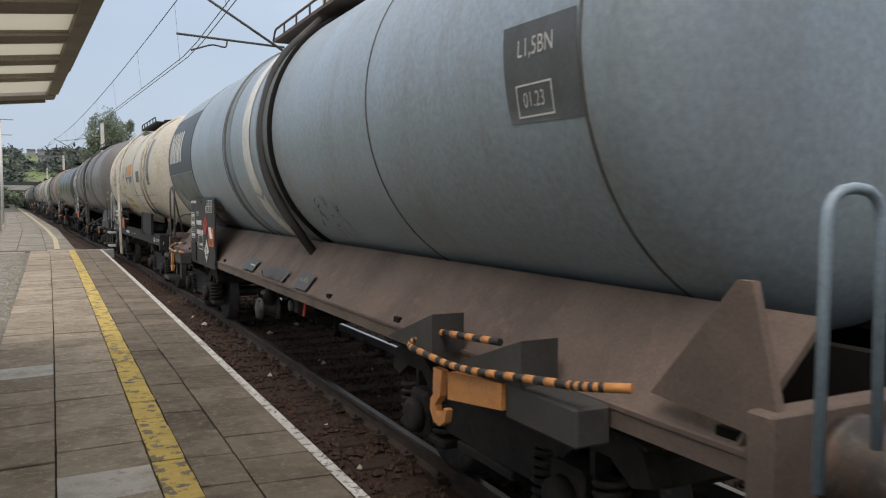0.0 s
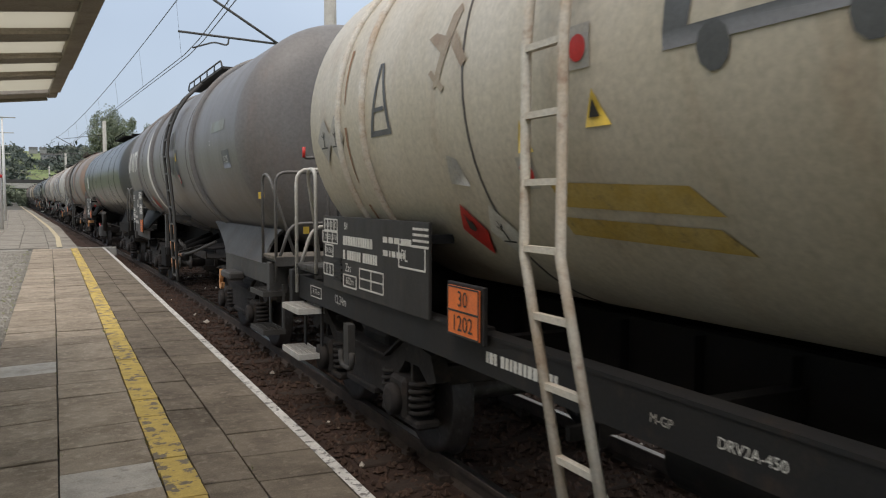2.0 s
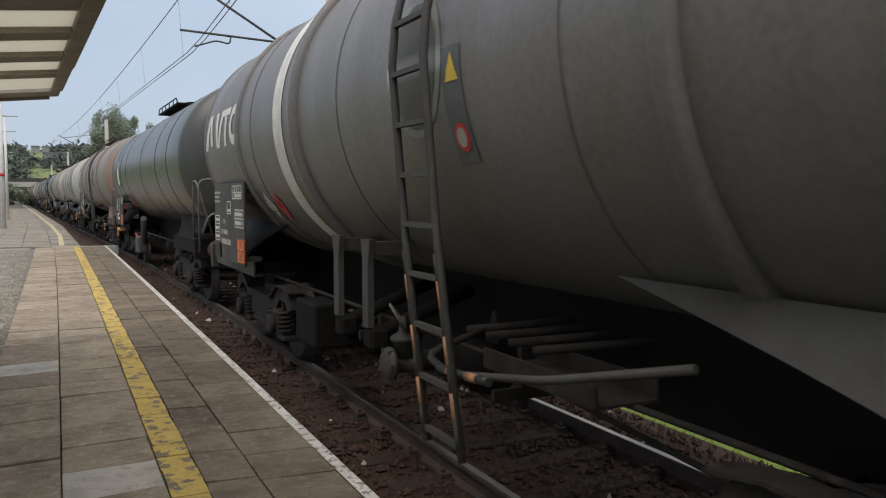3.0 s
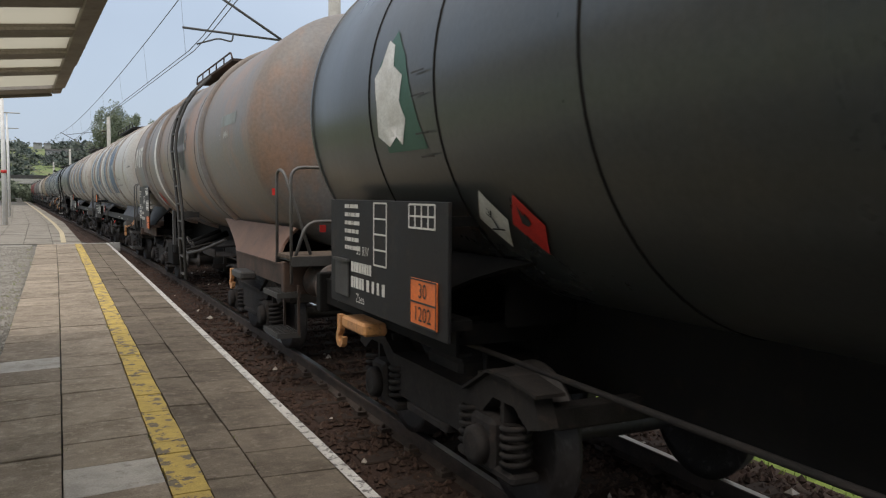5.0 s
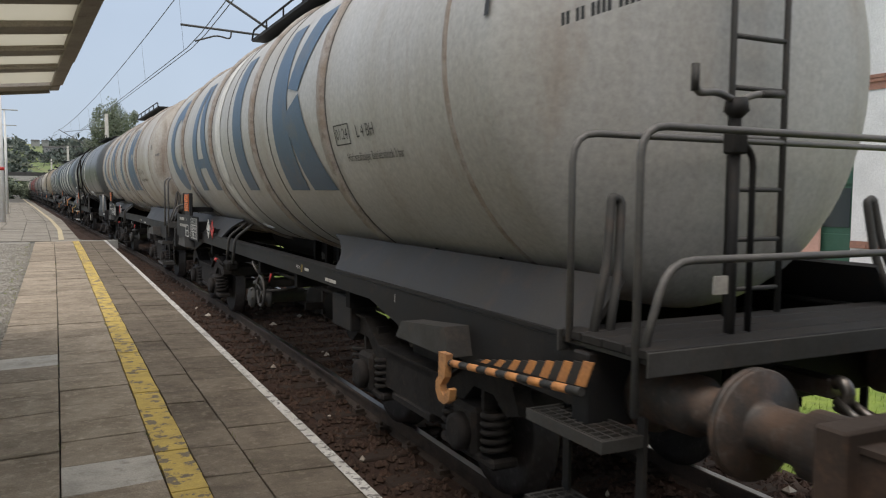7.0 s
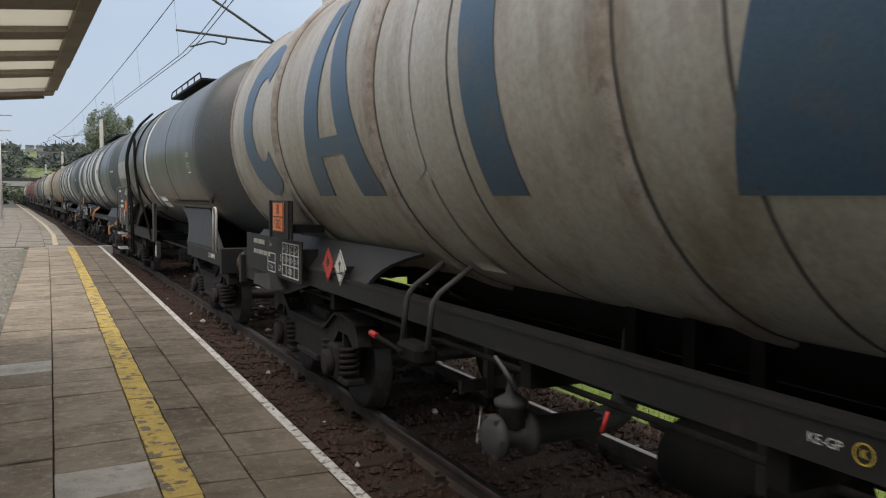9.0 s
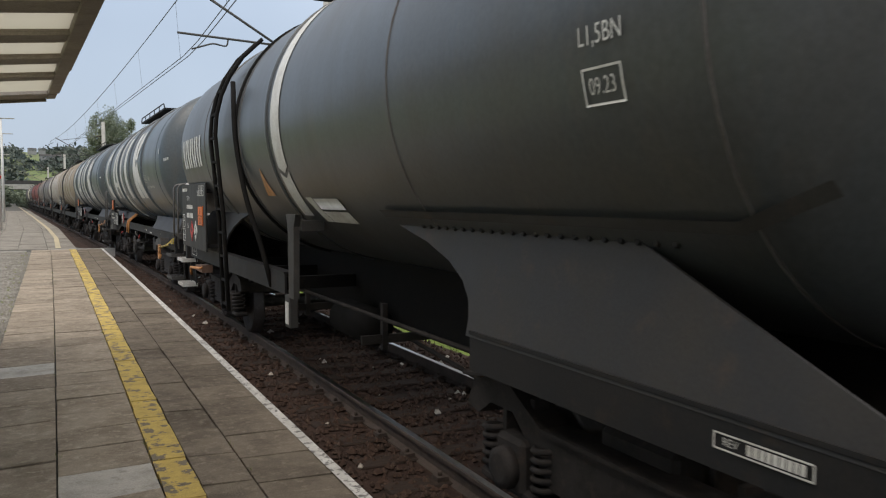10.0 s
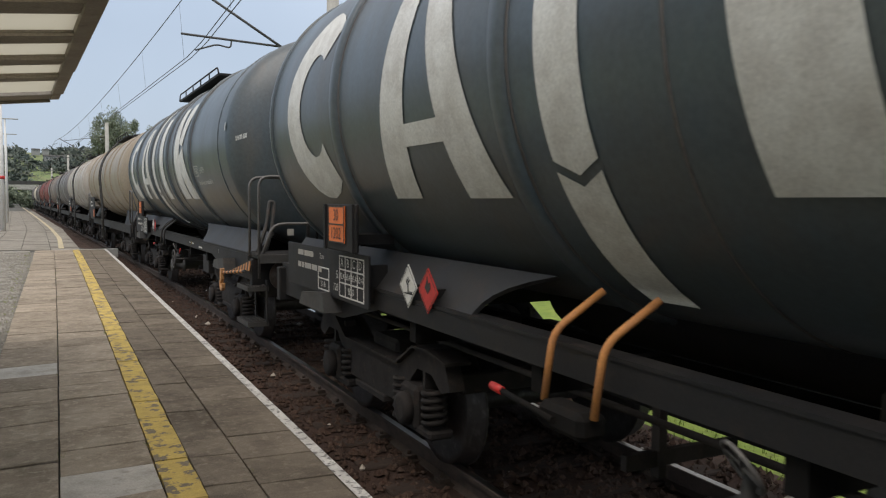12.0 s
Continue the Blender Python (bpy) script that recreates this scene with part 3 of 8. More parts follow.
def build_canopy():
    """Platform roof of steel ribs and cream translucent sheets; it falls away from the track, and its free edge runs slightly askew to it."""
    can = thing("platform_canopy", "platform canopy of grey-brown steel ribs with cream translucent panels", "canopy", m=pose(-3.451, 10.50, 3.2, 0, -6.3, 3.04))
    w = 4.6
    bm = bmesh.new()
    box(bm, -0.13, 0.0, -34.0, -2.3, 0.0, 0.12, 0.008)
    box(bm, -0.125, -0.004, -2.3, -0.42, 0.012, 0.11, 0.006)
    box(bm, -0.13, -0.03, -0.42, 0.0, 0.0, 0.10, 0.006)
    part("edge_beam", bm, "canopy_steel", can)
    bm = bmesh.new()
    box(bm, -w, -0.13, -0.44, 0.0, 0.006, 0.10, 0.008)
    box(bm, -w, -0.13, -0.03, 0.0, -0.03, 0.006, 0.004)
    part("end_beam", bm, "canopy_steel", can)
    rib = mesh_of("canopy_rib", lambda bm: (box(bm, -w, -0.13, -0.215, 0.215, 0.012, 0.09, 0.006), box(bm, -w, -0.13, -0.225, -0.195, -0.01, 0.012)))
    sheet = mesh_of("canopy_panel", lambda bm: box(bm, -w, -0.13, -0.58, 0.58, 0.035, 0.04))
    for i in range(30):
        y = -1.84 - i * 1.08
        part("rib", rib, "canopy_steel", can, m=pose(0, y, 0))
        part("panel", sheet, "skylight", can, "cream translucent sheet", m=pose(0, y + (0.54 if i else 0.7), 0.0))
    post = mesh_of("canopy_post", lambda bm: (tube(bm, [(0, 0, -2.6), (0, 0, 0.05)], 0.07, 12), box(bm, -0.16, 0.16, -0.16, 0.16, -2.6, -2.57)))
    for y in (-2.9, -8.3, -13.7, -19.1, -24.5, -29.9):
        part("post", post, "canopy_steel", can, m=pose(-3.6, y, 0, 0, 6.3, 0))


def build_overhead():
    """Masts with cantilevers, catenary and double contact wire."""
    spans = [-37, 19.5, 76, 132, 190]
    stagger = [-0.3, -0.28, -1.0, -0.4, -0.4]

    def mast(y):
        th = thing("catenary_mast", "grey concrete catenary mast with a tubular steel cantilever", "mast", "catenary masts along the track", m=pose(track_x(y), y, 0))
        bm = bmesh.new()
        lathe(bm, [(-0.5, 0.21), (8.8, 0.15)], 10, "z", (3.1, 0, 0))
        part("pole", bm, "concrete", th)
        for name, pts, r in (("strut", [(3.0, 0, 5.1), (-0.75, 0, 7.3)], 0.032), ("tie", [(3.0, 0, 7.6), (-0.3, 0, 7.1)], 0.02), ("registration_tube", [(1.95, 0, 5.82), (-0.62, 0, 5.92)], 0.028),
                             ("steady_arm", rounded([(0.55, 0, 5.87), (0.53, 0, 5.68), (0.2, 0, 5.74), (-0.3, 0, 5.56)], 0.1), 0.02)):
            bm = bmesh.new()
            tube(bm, pts, r)
            part(name, bm, "wire", th)
        for z in (5.32, 7.53):
            bm = bmesh.new()
            lathe(bm, [(2.55, 0.03)] + [(2.6 + 0.05 * i, 0.07 if i % 2 else 0.035) for i in range(7)], 10, "x", (0, 0, z))
            part("insulator", bm, "rail_side", th)
    for y in spans:
        mast(y)

    def wire_x(y):
        return float(np.interp(y, spans, [track_x(s) + d for s, d in zip(spans, stagger)]))

    def high(y):
        k = max(i for i in range(len(spans) - 1) if spans[i] <= y)
        t = (y - spans[k]) / (spans[k + 1] - spans[k])
        return 7.0 - 2.2 * t * (1 - t)
    for name, dx, z, r in (("contact_wire", -0.05, 5.52, 0.010), ("contact_wire", 0.06, 5.52, 0.010), ("messenger_wire", -0.1, None, 0.012)):
        bm = bmesh.new()
        tube(bm, [(wire_x(y) + dx, y, z or high(y)) for y in steps(-36, 189, 2.0)], r, 5)
        tagged(part(name, bm, "wire", None), "thin dark overhead wire above the track", "wire", "overhead wires")
    bm = bmesh.new()
    for i in range(36):
        y = -34 + i * 6.1
        tube(bm, [(wire_x(y), y, 5.52), (wire_x(y) - 0.1, y, high(y))], 0.004, 4)
    tagged(part("dropper_wires", bm, "wire", None), "thin droppers between the overhead wires", "wire", kind="stuff")


def build_lamps():
    def lamp(x, y, h, r, band):
        th = thing("platform_lamp", "white platform lamp post with two flat lamp arms", "lamp post", "lamp posts on the platform", m=pose(x, y, PZ - 0.03))
        bm = bmesh.new()
        lathe(bm, [(0, r), (h, r * 0.6)], 12, "z")
        part("post", bm, "white_paint", th)
        bm = bmesh.new()
        box(bm, -0.9, 0.9, -0.09, 0.09, h, h + 0.07, 0.02)
        part("lamp_head", bm, "concrete", th)
        if band:
            bm = bmesh.new()
            lathe(bm, [(2.95, r + 0.01), (3.12, r + 0.01)], 12, "z")
            part("band", bm, "red", th, "red band")
    for x, y, h, r, band in ((-6.68, 50.6, 7.85, 0.15, True), (-7.5, 68, 7.85, 0.1, False), (-8.4, 84, 7.85, 0.1, False), (-9.6, 104, 7.85, 0.1, False), (-10.8, 124, 7.85, 0.1, False)):
        lamp(x, y, h, r, band)


def leaf_cloud(count, shape, size, seed, clumps):
    """Many small leaf blades in uneven clumps inside an ellipsoid."""
    rnd = np.random.RandomState(seed)
    cs = rnd.normal(0, 0.45, (clumps, 3))
    cs = cs / np.maximum(1, np.linalg.norm(cs, axis=1, keepdims=True)) * 0.85
    rad = 0.12 + 0.22 * rnd.rand(clumps)
    k = rnd.randint(0, clumps, count)
    d = rnd.normal(0, 1, (count, 3))
    d /= np.linalg.norm(d, axis=1, keepdims=True)
    p = (cs[k] + d * (rad[k] * rnd.rand(count) ** 0.4)[:, None]) * shape
    a, b = rnd.normal(0, 1, (count, 3)), rnd.normal(0, 1, (count, 3))
    a *= size / np.linalg.norm(a, axis=1, keepdims=True)
    b *= size * 0.6 / np.linalg.norm(b, axis=1, keepdims=True)
    v = np.stack([p - a, p + b, p + a, p - b], 1).reshape(-1, 3)
    f = np.arange(count * 4).reshape(-1, 4)
    me = bpy.data.meshes.new("crown")
    me.from_pydata(v.tolist(), [], f.tolist())
    return me


def tree(x, y, height, width, seed, label, leaves=9000):
    th = thing("tree", label, "tree", m=pose(x, y, -0.4))
    rnd = random.Random(seed)
    bm = bmesh.new()
    lathe(bm, [(0, 0.32), (height * 0.25, 0.24), (height * 0.55, 0.15), (height * 0.85, 0.05)], 10, "z")
    for i in range(9):
        a, z = rnd.uniform(0, 6.28), height * rnd.uniform(0.3, 0.65)
        e = Vector((math.cos(a) * width * 0.4, math.sin(a) * width * 0.4, z + height * 0.2))
        tube(bm, [(0, 0, z), e * 0.5 + Vector((0, 0, z * 0.45)), e], 0.06, 6)
    part("trunk", bm, "bark", th)
    part("crown", leaf_cloud(leaves, np.array([width / 2, width / 2, height * 0.38]) * 1.25, 0.095 * height / 9, seed, 60), "leaf", th, m=pose(0, 0, height * 0.66))


def build_distance():
    tree(0.8, 79, 10.0, 4.2, 11, "leafy green tree behind the railway track", 17000)
    tree(3.2, 81, 9.0, 4.2, 12, "lower leafy green tree behind the railway track", 15000)

    # hills beyond the station
    def hill(bm, d, heights, thick):
        n = len(heights) - 1
        prev = None
        for i, h in enumerate(heights):
            a = radians(-30 + 70 * i / n)
            rows = [bm.verts.new((math.sin(a) * (d + q * thick), math.cos(a) * (d + q * thick), -1 + h * s)) for q, s in ((0, 0), (0.3, 0.45), (0.6, 0.8), (1, 1), (2, 0.7))]
            if prev:
                for k in range(4):
                    f = bm.faces.new((prev[k], prev[k + 1], rows[k + 1], rows[k]))
                    f.smooth = True
            prev = rows
    rnd = random.Random(4)
    hs = [33 + 2.5 * math.sin(i * 0.45) + rnd.uniform(-1.2, 1.2) for i in range(60)]
    hl = solid("hill", lambda bm: hill(bm, 420, hs, 130), "far_grass", "distant green hillside with fields and woods", "hill", kind="structure")
    rr = np.random.RandomState(9)
    vs, fs = [], []
    for i in range(2300):
        a = radians(-30 + 62 * rr.rand()) if i % 2 else radians(-7 + 9 * rr.rand())
        q = rr.rand()
        b = math.degrees(a)
        if b > -2.5 and 0.17 < q < 0.4:
            continue
        if -2.7 < b < -1.5 and q > 0.55 or -1.7 < b < -0.3 and 0.55 < q < 0.8:
            continue
        d = 420 + 130 * q
        base = 33 * float(np.interp(q, [0, 0.3, 0.6, 1], [0, 0.45, 0.8, 1]))
        s = 1.6 + 2.4 * rr.rand() * (1.5 if abs(b) < 0.9 and q > 0.7 else 1)
        c = np.array((math.sin(a) * d, math.cos(a) * d, base - 3.0 + s * 0.2))
        for j in range(46):
            p = c + rr.normal(0, 0.45, 3) * s
            u, w = rr.normal(0, 0.16, 3) * s, rr.normal(0, 0.16, 3) * s
            k = len(vs)
            vs += [tuple(p - u), tuple(p + w), tuple(p + u), tuple(p - w)]
            fs.append((k, k + 1, k + 2, k + 3))
    me = bpy.data.meshes.new("woods")
    me.from_pydata(vs, [], fs)
    tagged(part("woods", me, "hazed_leaf", hl, "dark distant woods"), kind="stuff")
    # bushes and a green bank at the end of the platform
    for i, (x, y, h, w) in enumerate(((-13, 190, 6, 12), (-19, 175, 5, 9), (-24, 200, 7, 12), (-30, 180, 8, 12), (-5, 215, 6, 14), (4, 225, 8, 16))):
        th = thing("bush", "bright green roadside bushes beyond the platform", "bush", "bushes beyond the platform", m=pose(x, y, -0.4))
        part("foliage", leaf_cloud(2600, np.array([w / 2, 3, h * 0.55]), 0.35, 30 + i, 30), "leaf", th, m=pose(0, 0, h * 0.5))

    # road bridge over the line
    br = thing("road_bridge", "grey concrete road bridge over the railway line", "bridge", m=pose(-14, 240, -1.1))
    bm = bmesh.new()
    box(bm, -40, 30, -4, 4, 5.6, 6.9, 0.05)
    part("deck", bm, "concrete", br)
    for x in (-12, 10):
        bm = bmesh.new()
        box(bm, x - 0.7, x + 0.7, -3, 3, 0.5, 5.6, 0.05)
        part("pier", bm, "concrete", br)
    bm = bmesh.new()
    box(bm, -40, 30, -4.0, -3.9, 6.95, 7.9)
    part("railing", bm, "frame_grey", br)
    for x, y, z, s, wide in ((-9, 492, 25.0, 0.45, 1.5), (-19, 520, 30.5, 0.3, 0.9), (-14, 525, 30.8, 0.28, 0.8)):
        hs = thing("far_house", "pale grey house on the distant hillside", "house", "houses on the hillside", m=pose(x, y, z, 0, 0, 12))
        part("wall", bmesh_from(lambda bm: box(bm, -8 * s * wide, 8 * s * wide, -4 * s, 4 * s, -9 * s, 2 * s)), "far_wall", hs)
        part("roof", bmesh_from(lambda bm: prism(bm, [(-4.6 * s, 1.9 * s), (4.6 * s, 1.9 * s), (0, 4 * s)], -8.4 * s * wide, 8.4 * s * wide)), "frame_grey", hs)
        for i in range(5):
            part("window", bmesh_from(lambda bm: box(bm, (-6.6 + 3 * i) * s * wide, (-5.6 + 3 * i) * s * wide, -4.05 * s, -3.99 * s, -1.2 * s, 0.4 * s)), "glass", hs)


def build_station():
    """The station building across the tracks: white plaster, brick bands, pink pilasters, green joinery."""
    X, Y0, Y1 = 12.2, 3.0, 34.0
    st = thing("station_building", "white plastered station building with brick bands and green joinery", "building")
    openings = []  # (y0, y1, z0, z1, door)
    for i in range(8):
        y = 5.9 + i * 4.25
        openings += [(y - 0.62, y + 0.62, 5.0, 6.45, False)]
        openings += [(y - 0.5, y + 0.5, 0.22, 2.95, True)] if i % 2 == 0 or i == 2 else [(y - 0.65, y + 0.65, 1.1, 2.95, False)]
        openings += [(y + 1.5, y + 2.5, 0.22, 2.95, True)] if i == 1 else []
    ys = sorted({Y0, Y1, *[o[0] for o in openings], *[o[1] for o in openings]})
    zs = sorted({-0.4, 11.0, *[o[2] for o in openings], *[o[3] for o in openings]})
    bm = bmesh.new()
    for a, b in zip(ys, ys[1:]):
        for c, d in zip(zs, zs[1:]):
            if not any(o[0] <= a and b <= o[1] and o[2] <= c and d <= o[3] for o in openings):
                box(bm, X, X + 0.4, a, b, c, d)
    bmesh.ops.remove_doubles(bm, verts=bm.verts, dist=0.001)
    part("wall", bm, "plaster", st)
    bm = bmesh.new()
    box(bm, X + 0.4, X + 9, Y0, Y1, -0.4, 11.0)
    part("rear_wall", bm, "plaster", st)
    bm = bmesh.new()
    prism(bm, [(Y0 - 0.5, 11), (Y1 + 0.5, 11), (Y1 + 0.5, 11.3), (Y0 - 0.5, 11.3)], X - 0.6, X + 9.6)
    part("roof", bm, "frame_grey", st)
    # brick bands made of single bricks, plain course lines behind
    brick = mesh_of("brick", lambda bm: box(bm, -0.03, 0.0, 0.006, 0.244, 0.005, 0.07))
    for z0, z1 in ((0.88, 1.04), (4.30, 4.62), (6.75, 7.3)):
        for a, b in zip(ys, ys[1:]):
            if not any(o[0] <= a and b <= o[1] and o[2] < z1 and z0 < o[3] for o in openings):
                part("band", bmesh_from(lambda bm: box(bm, X - 0.02, X - 0.002, a, b, z0, z1)), "brick", st, "red brick string course")
    for z in (4.62, 4.54, 0.97):
        for k in range(70):
            y = 8 + k * 0.25
            if z < 1.1 and any(o[0] < y + 0.25 and y < o[1] and o[2] < z < o[3] for o in openings):
                continue
            part("brick", brick, "brick", st, m=pose(X - 0.02, y, z - 0.08))
    pil = mesh_of("pilaster", lambda bm: box(bm, -0.07, -0.003, -0.3, 0.3, -0.3, 4.28, 0.01))
    for i in range(7):
        part("pilaster", pil, "pink", st, "pink plaster pilaster", m=pose(X, 8.1 + i * 4.25 + (0.35 if i == 1 else 0), 0))
    for y0, y1, z0, z1, door in openings:
        if door:
            d = part("door", bmesh_from(lambda bm: (box(bm, X + 0.12, X + 0.18, y0, y1, z0, z1), box(bm, X + 0.10, X + 0.12, y0 + 0.08, y1 - 0.08, z0 + 0.1, z0 + 0.95, 0.01),
                                                    box(bm, X + 0.08, X + 0.12, y0, y1, z1 - 0.65, z1 - 0.55))), "green_door", st, "dark green panelled door")
            part("pane", bmesh_from(lambda bm: box(bm, X + 0.105, X + 0.119, y0 + 0.12, y1 - 0.12, z0 + 1.1, z1 - 0.75)), "glass", d)
        else:
            w = part("window", bmesh_from(lambda bm: [box(bm, X + 0.12, X + 0.18, *q) for q in
                     ((y0, y0 + 0.07, z0, z1), (y1 - 0.07, y1, z0, z1), (y0 + 0.07, y1 - 0.07, z0, z0 + 0.07), (y0 + 0.07, y1 - 0.07, z1 - 0.07, z1),
                      ((y0 + y1) / 2 - 0.04, (y0 + y1) / 2 + 0.04, z0 + 0.07, z1 - 0.07), (y0 + 0.07, (y0 + y1) / 2 - 0.04, z0 + 0.85, z0 + 0.91), ((y0 + y1) / 2 + 0.04, y1 - 0.07, z0 + 0.85, z0 + 0.91))]),
                     "green_door", st, "green window frame")
            part("pane", bmesh_from(lambda bm: box(bm, X + 0.14, X + 0.15, y0 + 0.03, y1 - 0.03, z0 + 0.03, z1 - 0.03)), "glass", w)
            part("sill", bmesh_from(lambda bm: box(bm, X - 0.06, X + 0.12, y0 - 0.05, y1 + 0.05, z0 - 0.07, z0 - 0.003)), "plaster", w)

    def forecourt(bm):
        box(bm, 7.6, 12.19, -10, 60, -0.5, 0.16, 0.02)
    solid("forecourt", forecourt, "pale_slab", "pale paved strip before the station building", "pavement", kind="structure")

# ---- the train: tank wagons ----
SPEED = 10.547
RAILCARS = []  # (wagon, place of its front buffers at 0 s, length)
AXLES = []     # (wheelset, local pose)


def wheelset_mesh(bm):
    for s in (-1, 1):
        lathe(bm, [(s * 0.83, 0.09), (s * 0.83, 0.40), (s * 0.835, 0.455), (s * 0.72, 0.462), (s * 0.715, 0.485), (s * 0.69, 0.488), (s * 0.685, 0.40), (s * 0.74, 0.36), (s * 0.75, 0.15), (s * 0.69, 0.12), (s * 0.69, 0.09)], 36, "x")
    lathe(bm, [(-1.08, 0.05), (-0.9, 0.07), (-0.7, 0.085), (0.7, 0.085), (0.9, 0.07), (1.08, 0.05)], 14, "x")


def side_frame_mesh(bm):
    poly = [(-1.5, 0.70), (-1.42, 0.86), (-1.2, 0.93), (-0.95, 0.92), (-0.62, 0.74), (0.62, 0.74), (0.95, 0.92), (1.2, 0.93), (1.42, 0.86), (1.5, 0.70),
            (1.36, 0.66), (1.2, 0.76), (0.95, 0.76), (0.55, 0.42), (-0.55, 0.42), (-0.95, 0.76), (-1.2, 0.76), (-1.36, 0.66)]
    prism(bm, poly, -0.06, 0.06)
    prism(bm, [(y, z) for y, z in ((-1.5, 0.90), (-1.2, 0.945), (-0.93, 0.935), (-0.6, 0.755), (0.6, 0.755), (0.93, 0.935), (1.2, 0.945), (1.5, 0.90), (1.5, 0.88), (1.2, 0.925), (0.93, 0.915), (0.6, 0.735), (-0.6, 0.735), (-0.93, 0.915), (-1.2, 0.925), (-1.5, 0.88))], -0.10, 0.10)
    box(bm, -0.09, 0.09, -0.35, 0.35, 0.36, 0.42, 0.01)


def axle_box_mesh(bm):
    box(bm, -0.12, 0.10, -0.15, 0.15, -0.15, 0.18, 0.03)
    lathe(bm, [(-0.19, 0.08), (-0.18, 0.12), (-0.12, 0.13)], 14, "x")
    box(bm, -0.1, 0.1, -0.36, 0.36, -0.17, -0.10, 0.02)
    box(bm, -0.05, 0.05, -0.17, -0.13, 0.1, 0.42)
    box(bm, -0.05, 0.05, 0.13, 0.17, 0.1, 0.42)


def spring_mesh(bm):
    pts = [(0.085 * math.cos(a), 0.085 * math.sin(a), -0.12 + 0.27 * i / 60) for i in range(61) for a in (i * 2 * math.pi * 5 / 60,)]
    tube(bm, pts, 0.019, 6)


def bogie(parent, y):
    bg = part("bogie", mesh_of("bolster", lambda bm: box(bm, -0.95, 0.95, -0.28, 0.28, 0.5, 0.85, 0.03)), "bogie", parent, "black-brown two-axle bogie", m=pose(0, y, 0))
    for s in (-1, 1):
        part("side_frame", mesh_of("side_frame", side_frame_mesh), "bogie", bg, m=pose(s * 1.0, 0, 0))
        for a in (-0.9, 0.9):
            part("axle_box", mesh_of("axle_box", axle_box_mesh), "bogie", bg, m=pose(s * 1.0, a, 0.46, 0, 0, 0 if s < 0 else 180))
            for d in (-0.27, 0.27):
                part("spring", mesh_of("spring", spring_mesh), "bogie", bg, m=pose(s * 1.02, a + d, 0.5))
    for a in (-0.9, 0.9):
        w = part("wheelset", mesh_of("wheelset", wheelset_mesh), "steel_worn", bg, "worn steel wheelset", m=pose(0, a, 0.462))
        AXLES.append((w, a))
    for a in (-1.39, 1.39):
        part("end_beam", mesh_of("bogie_end_beam", lambda bm: box(bm, -0.94, 0.94, -0.06, 0.06, 0.66, 0.8, 0.01)), "bogie", bg, m=pose(0, a, 0))
    shoe = mesh_of("brake_shoe", lambda bm: (box(bm, -0.05, 0.05, -0.04, 0.04, -0.16, 0.16, 0.02), tube(bm, [(0, 0, 0.1), (0, 0.05, 0.5)], 0.02, 6)))
    for a in (-0.36, 0.36):
        for s in (-1, 1):
            part("brake_shoe", shoe, "bogie", bg, m=pose(s * 0.77, a, 0.46))
    return bg


def tank_skin(parent, polys, mat, R, zc, name="marking", lift=0.006, label=""):
    """Flat paint or foil on the tank: outlines in (y, z) on its near side, laid round the shell."""
    groups = []  # polygons that share corners make one piece
    for poly in polys:
        keys = {(round(y, 3), round(z, 3)) for y, z in poly}
        joined = [g for g in groups if g[0] & keys]
        groups = [g for g in groups if not g[0] & keys]
        groups.append((keys.union(*[g[0] for g in joined]), [q for g in joined for q in g[1]] + [poly]))
    done = None
    for i, (keys, polys2) in enumerate(groups):
        bm = bmesh.new()
        for poly in polys2:
            bm.faces.new([bm.verts.new((0, y, z)) for y, z in poly])
        bmesh.ops.remove_doubles(bm, verts=bm.verts, dist=0.002)
        wrap(bm, R, zc, lift + 0.0012 * (i % 3))
        done = part(name, bm, mat, parent, label)
    return done


def wrap(bm, R, zc, lift):
    bmesh.ops.triangulate(bm, faces=bm.faces)
    zs = [v.co.z for v in bm.verts]
    z, top = math.floor(min(zs) / 0.08) * 0.08, max(zs)
    while z < top:
        bmesh.ops.bisect_plane(bm, geom=[*bm.verts, *bm.edges, *bm.faces], plane_co=(0, 0, z), plane_no=(0, 0, 1))
        z += 0.08
    for v in bm.verts:
        q = max(-0.985, min(0.985, (v.co.z - zc) / R))
        v.co.x = -math.sqrt(1 - q * q) * (R + lift)
        v.co.z = zc + q * (R + lift)
    for f in bm.faces:
        f.normal_update()
        if f.normal.x > 0:
            f.normal_flip()
        f.smooth = True


def lettering(parent, text, y, z, size, mat, X=None, R=1.45, zc=2.78, width=1.0):
    """Words on the near side; on the flat X, or laid on the tank."""
    vs, fs = glyph_mesh(text)
    bm = bmesh.new()
    pv = [bm.verts.new((0, y - px * size * width, z + py * size)) for px, py in vs]
    for f in fs:
        try:
            bm.faces.new([pv[i] for i in f])
        except ValueError:
            pass
    if X is None:
        wrap(bm, R, zc, 0.008)
    else:
        for v in bm.verts:
            v.co.x = X
    return part("lettering", bm, mat, parent)


def bars(parent, rows, X, mat="mark_white", name="marking"):
    """Unreadable or private lines: (y of the left end, z, length, height), cut in uneven bars."""
    rnd = random.Random(len(rows) * 7 + int(abs(rows[0][0]) * 10))
    for y, z, ln, h in rows:
        bm = bmesh.new()
        a, h = 0.0, h * 0.86
        while a < ln:
            w = h * rnd.uniform(0.4, 0.62)
            box(bm, X - 0.004, X, y - a - w, y - a, z - h / 2, z + h / 2)
            a += w + h * (0.22 if rnd.random() < 0.78 else 0.75)
        tagged(part(name, bm, mat, parent), kind="stuff")


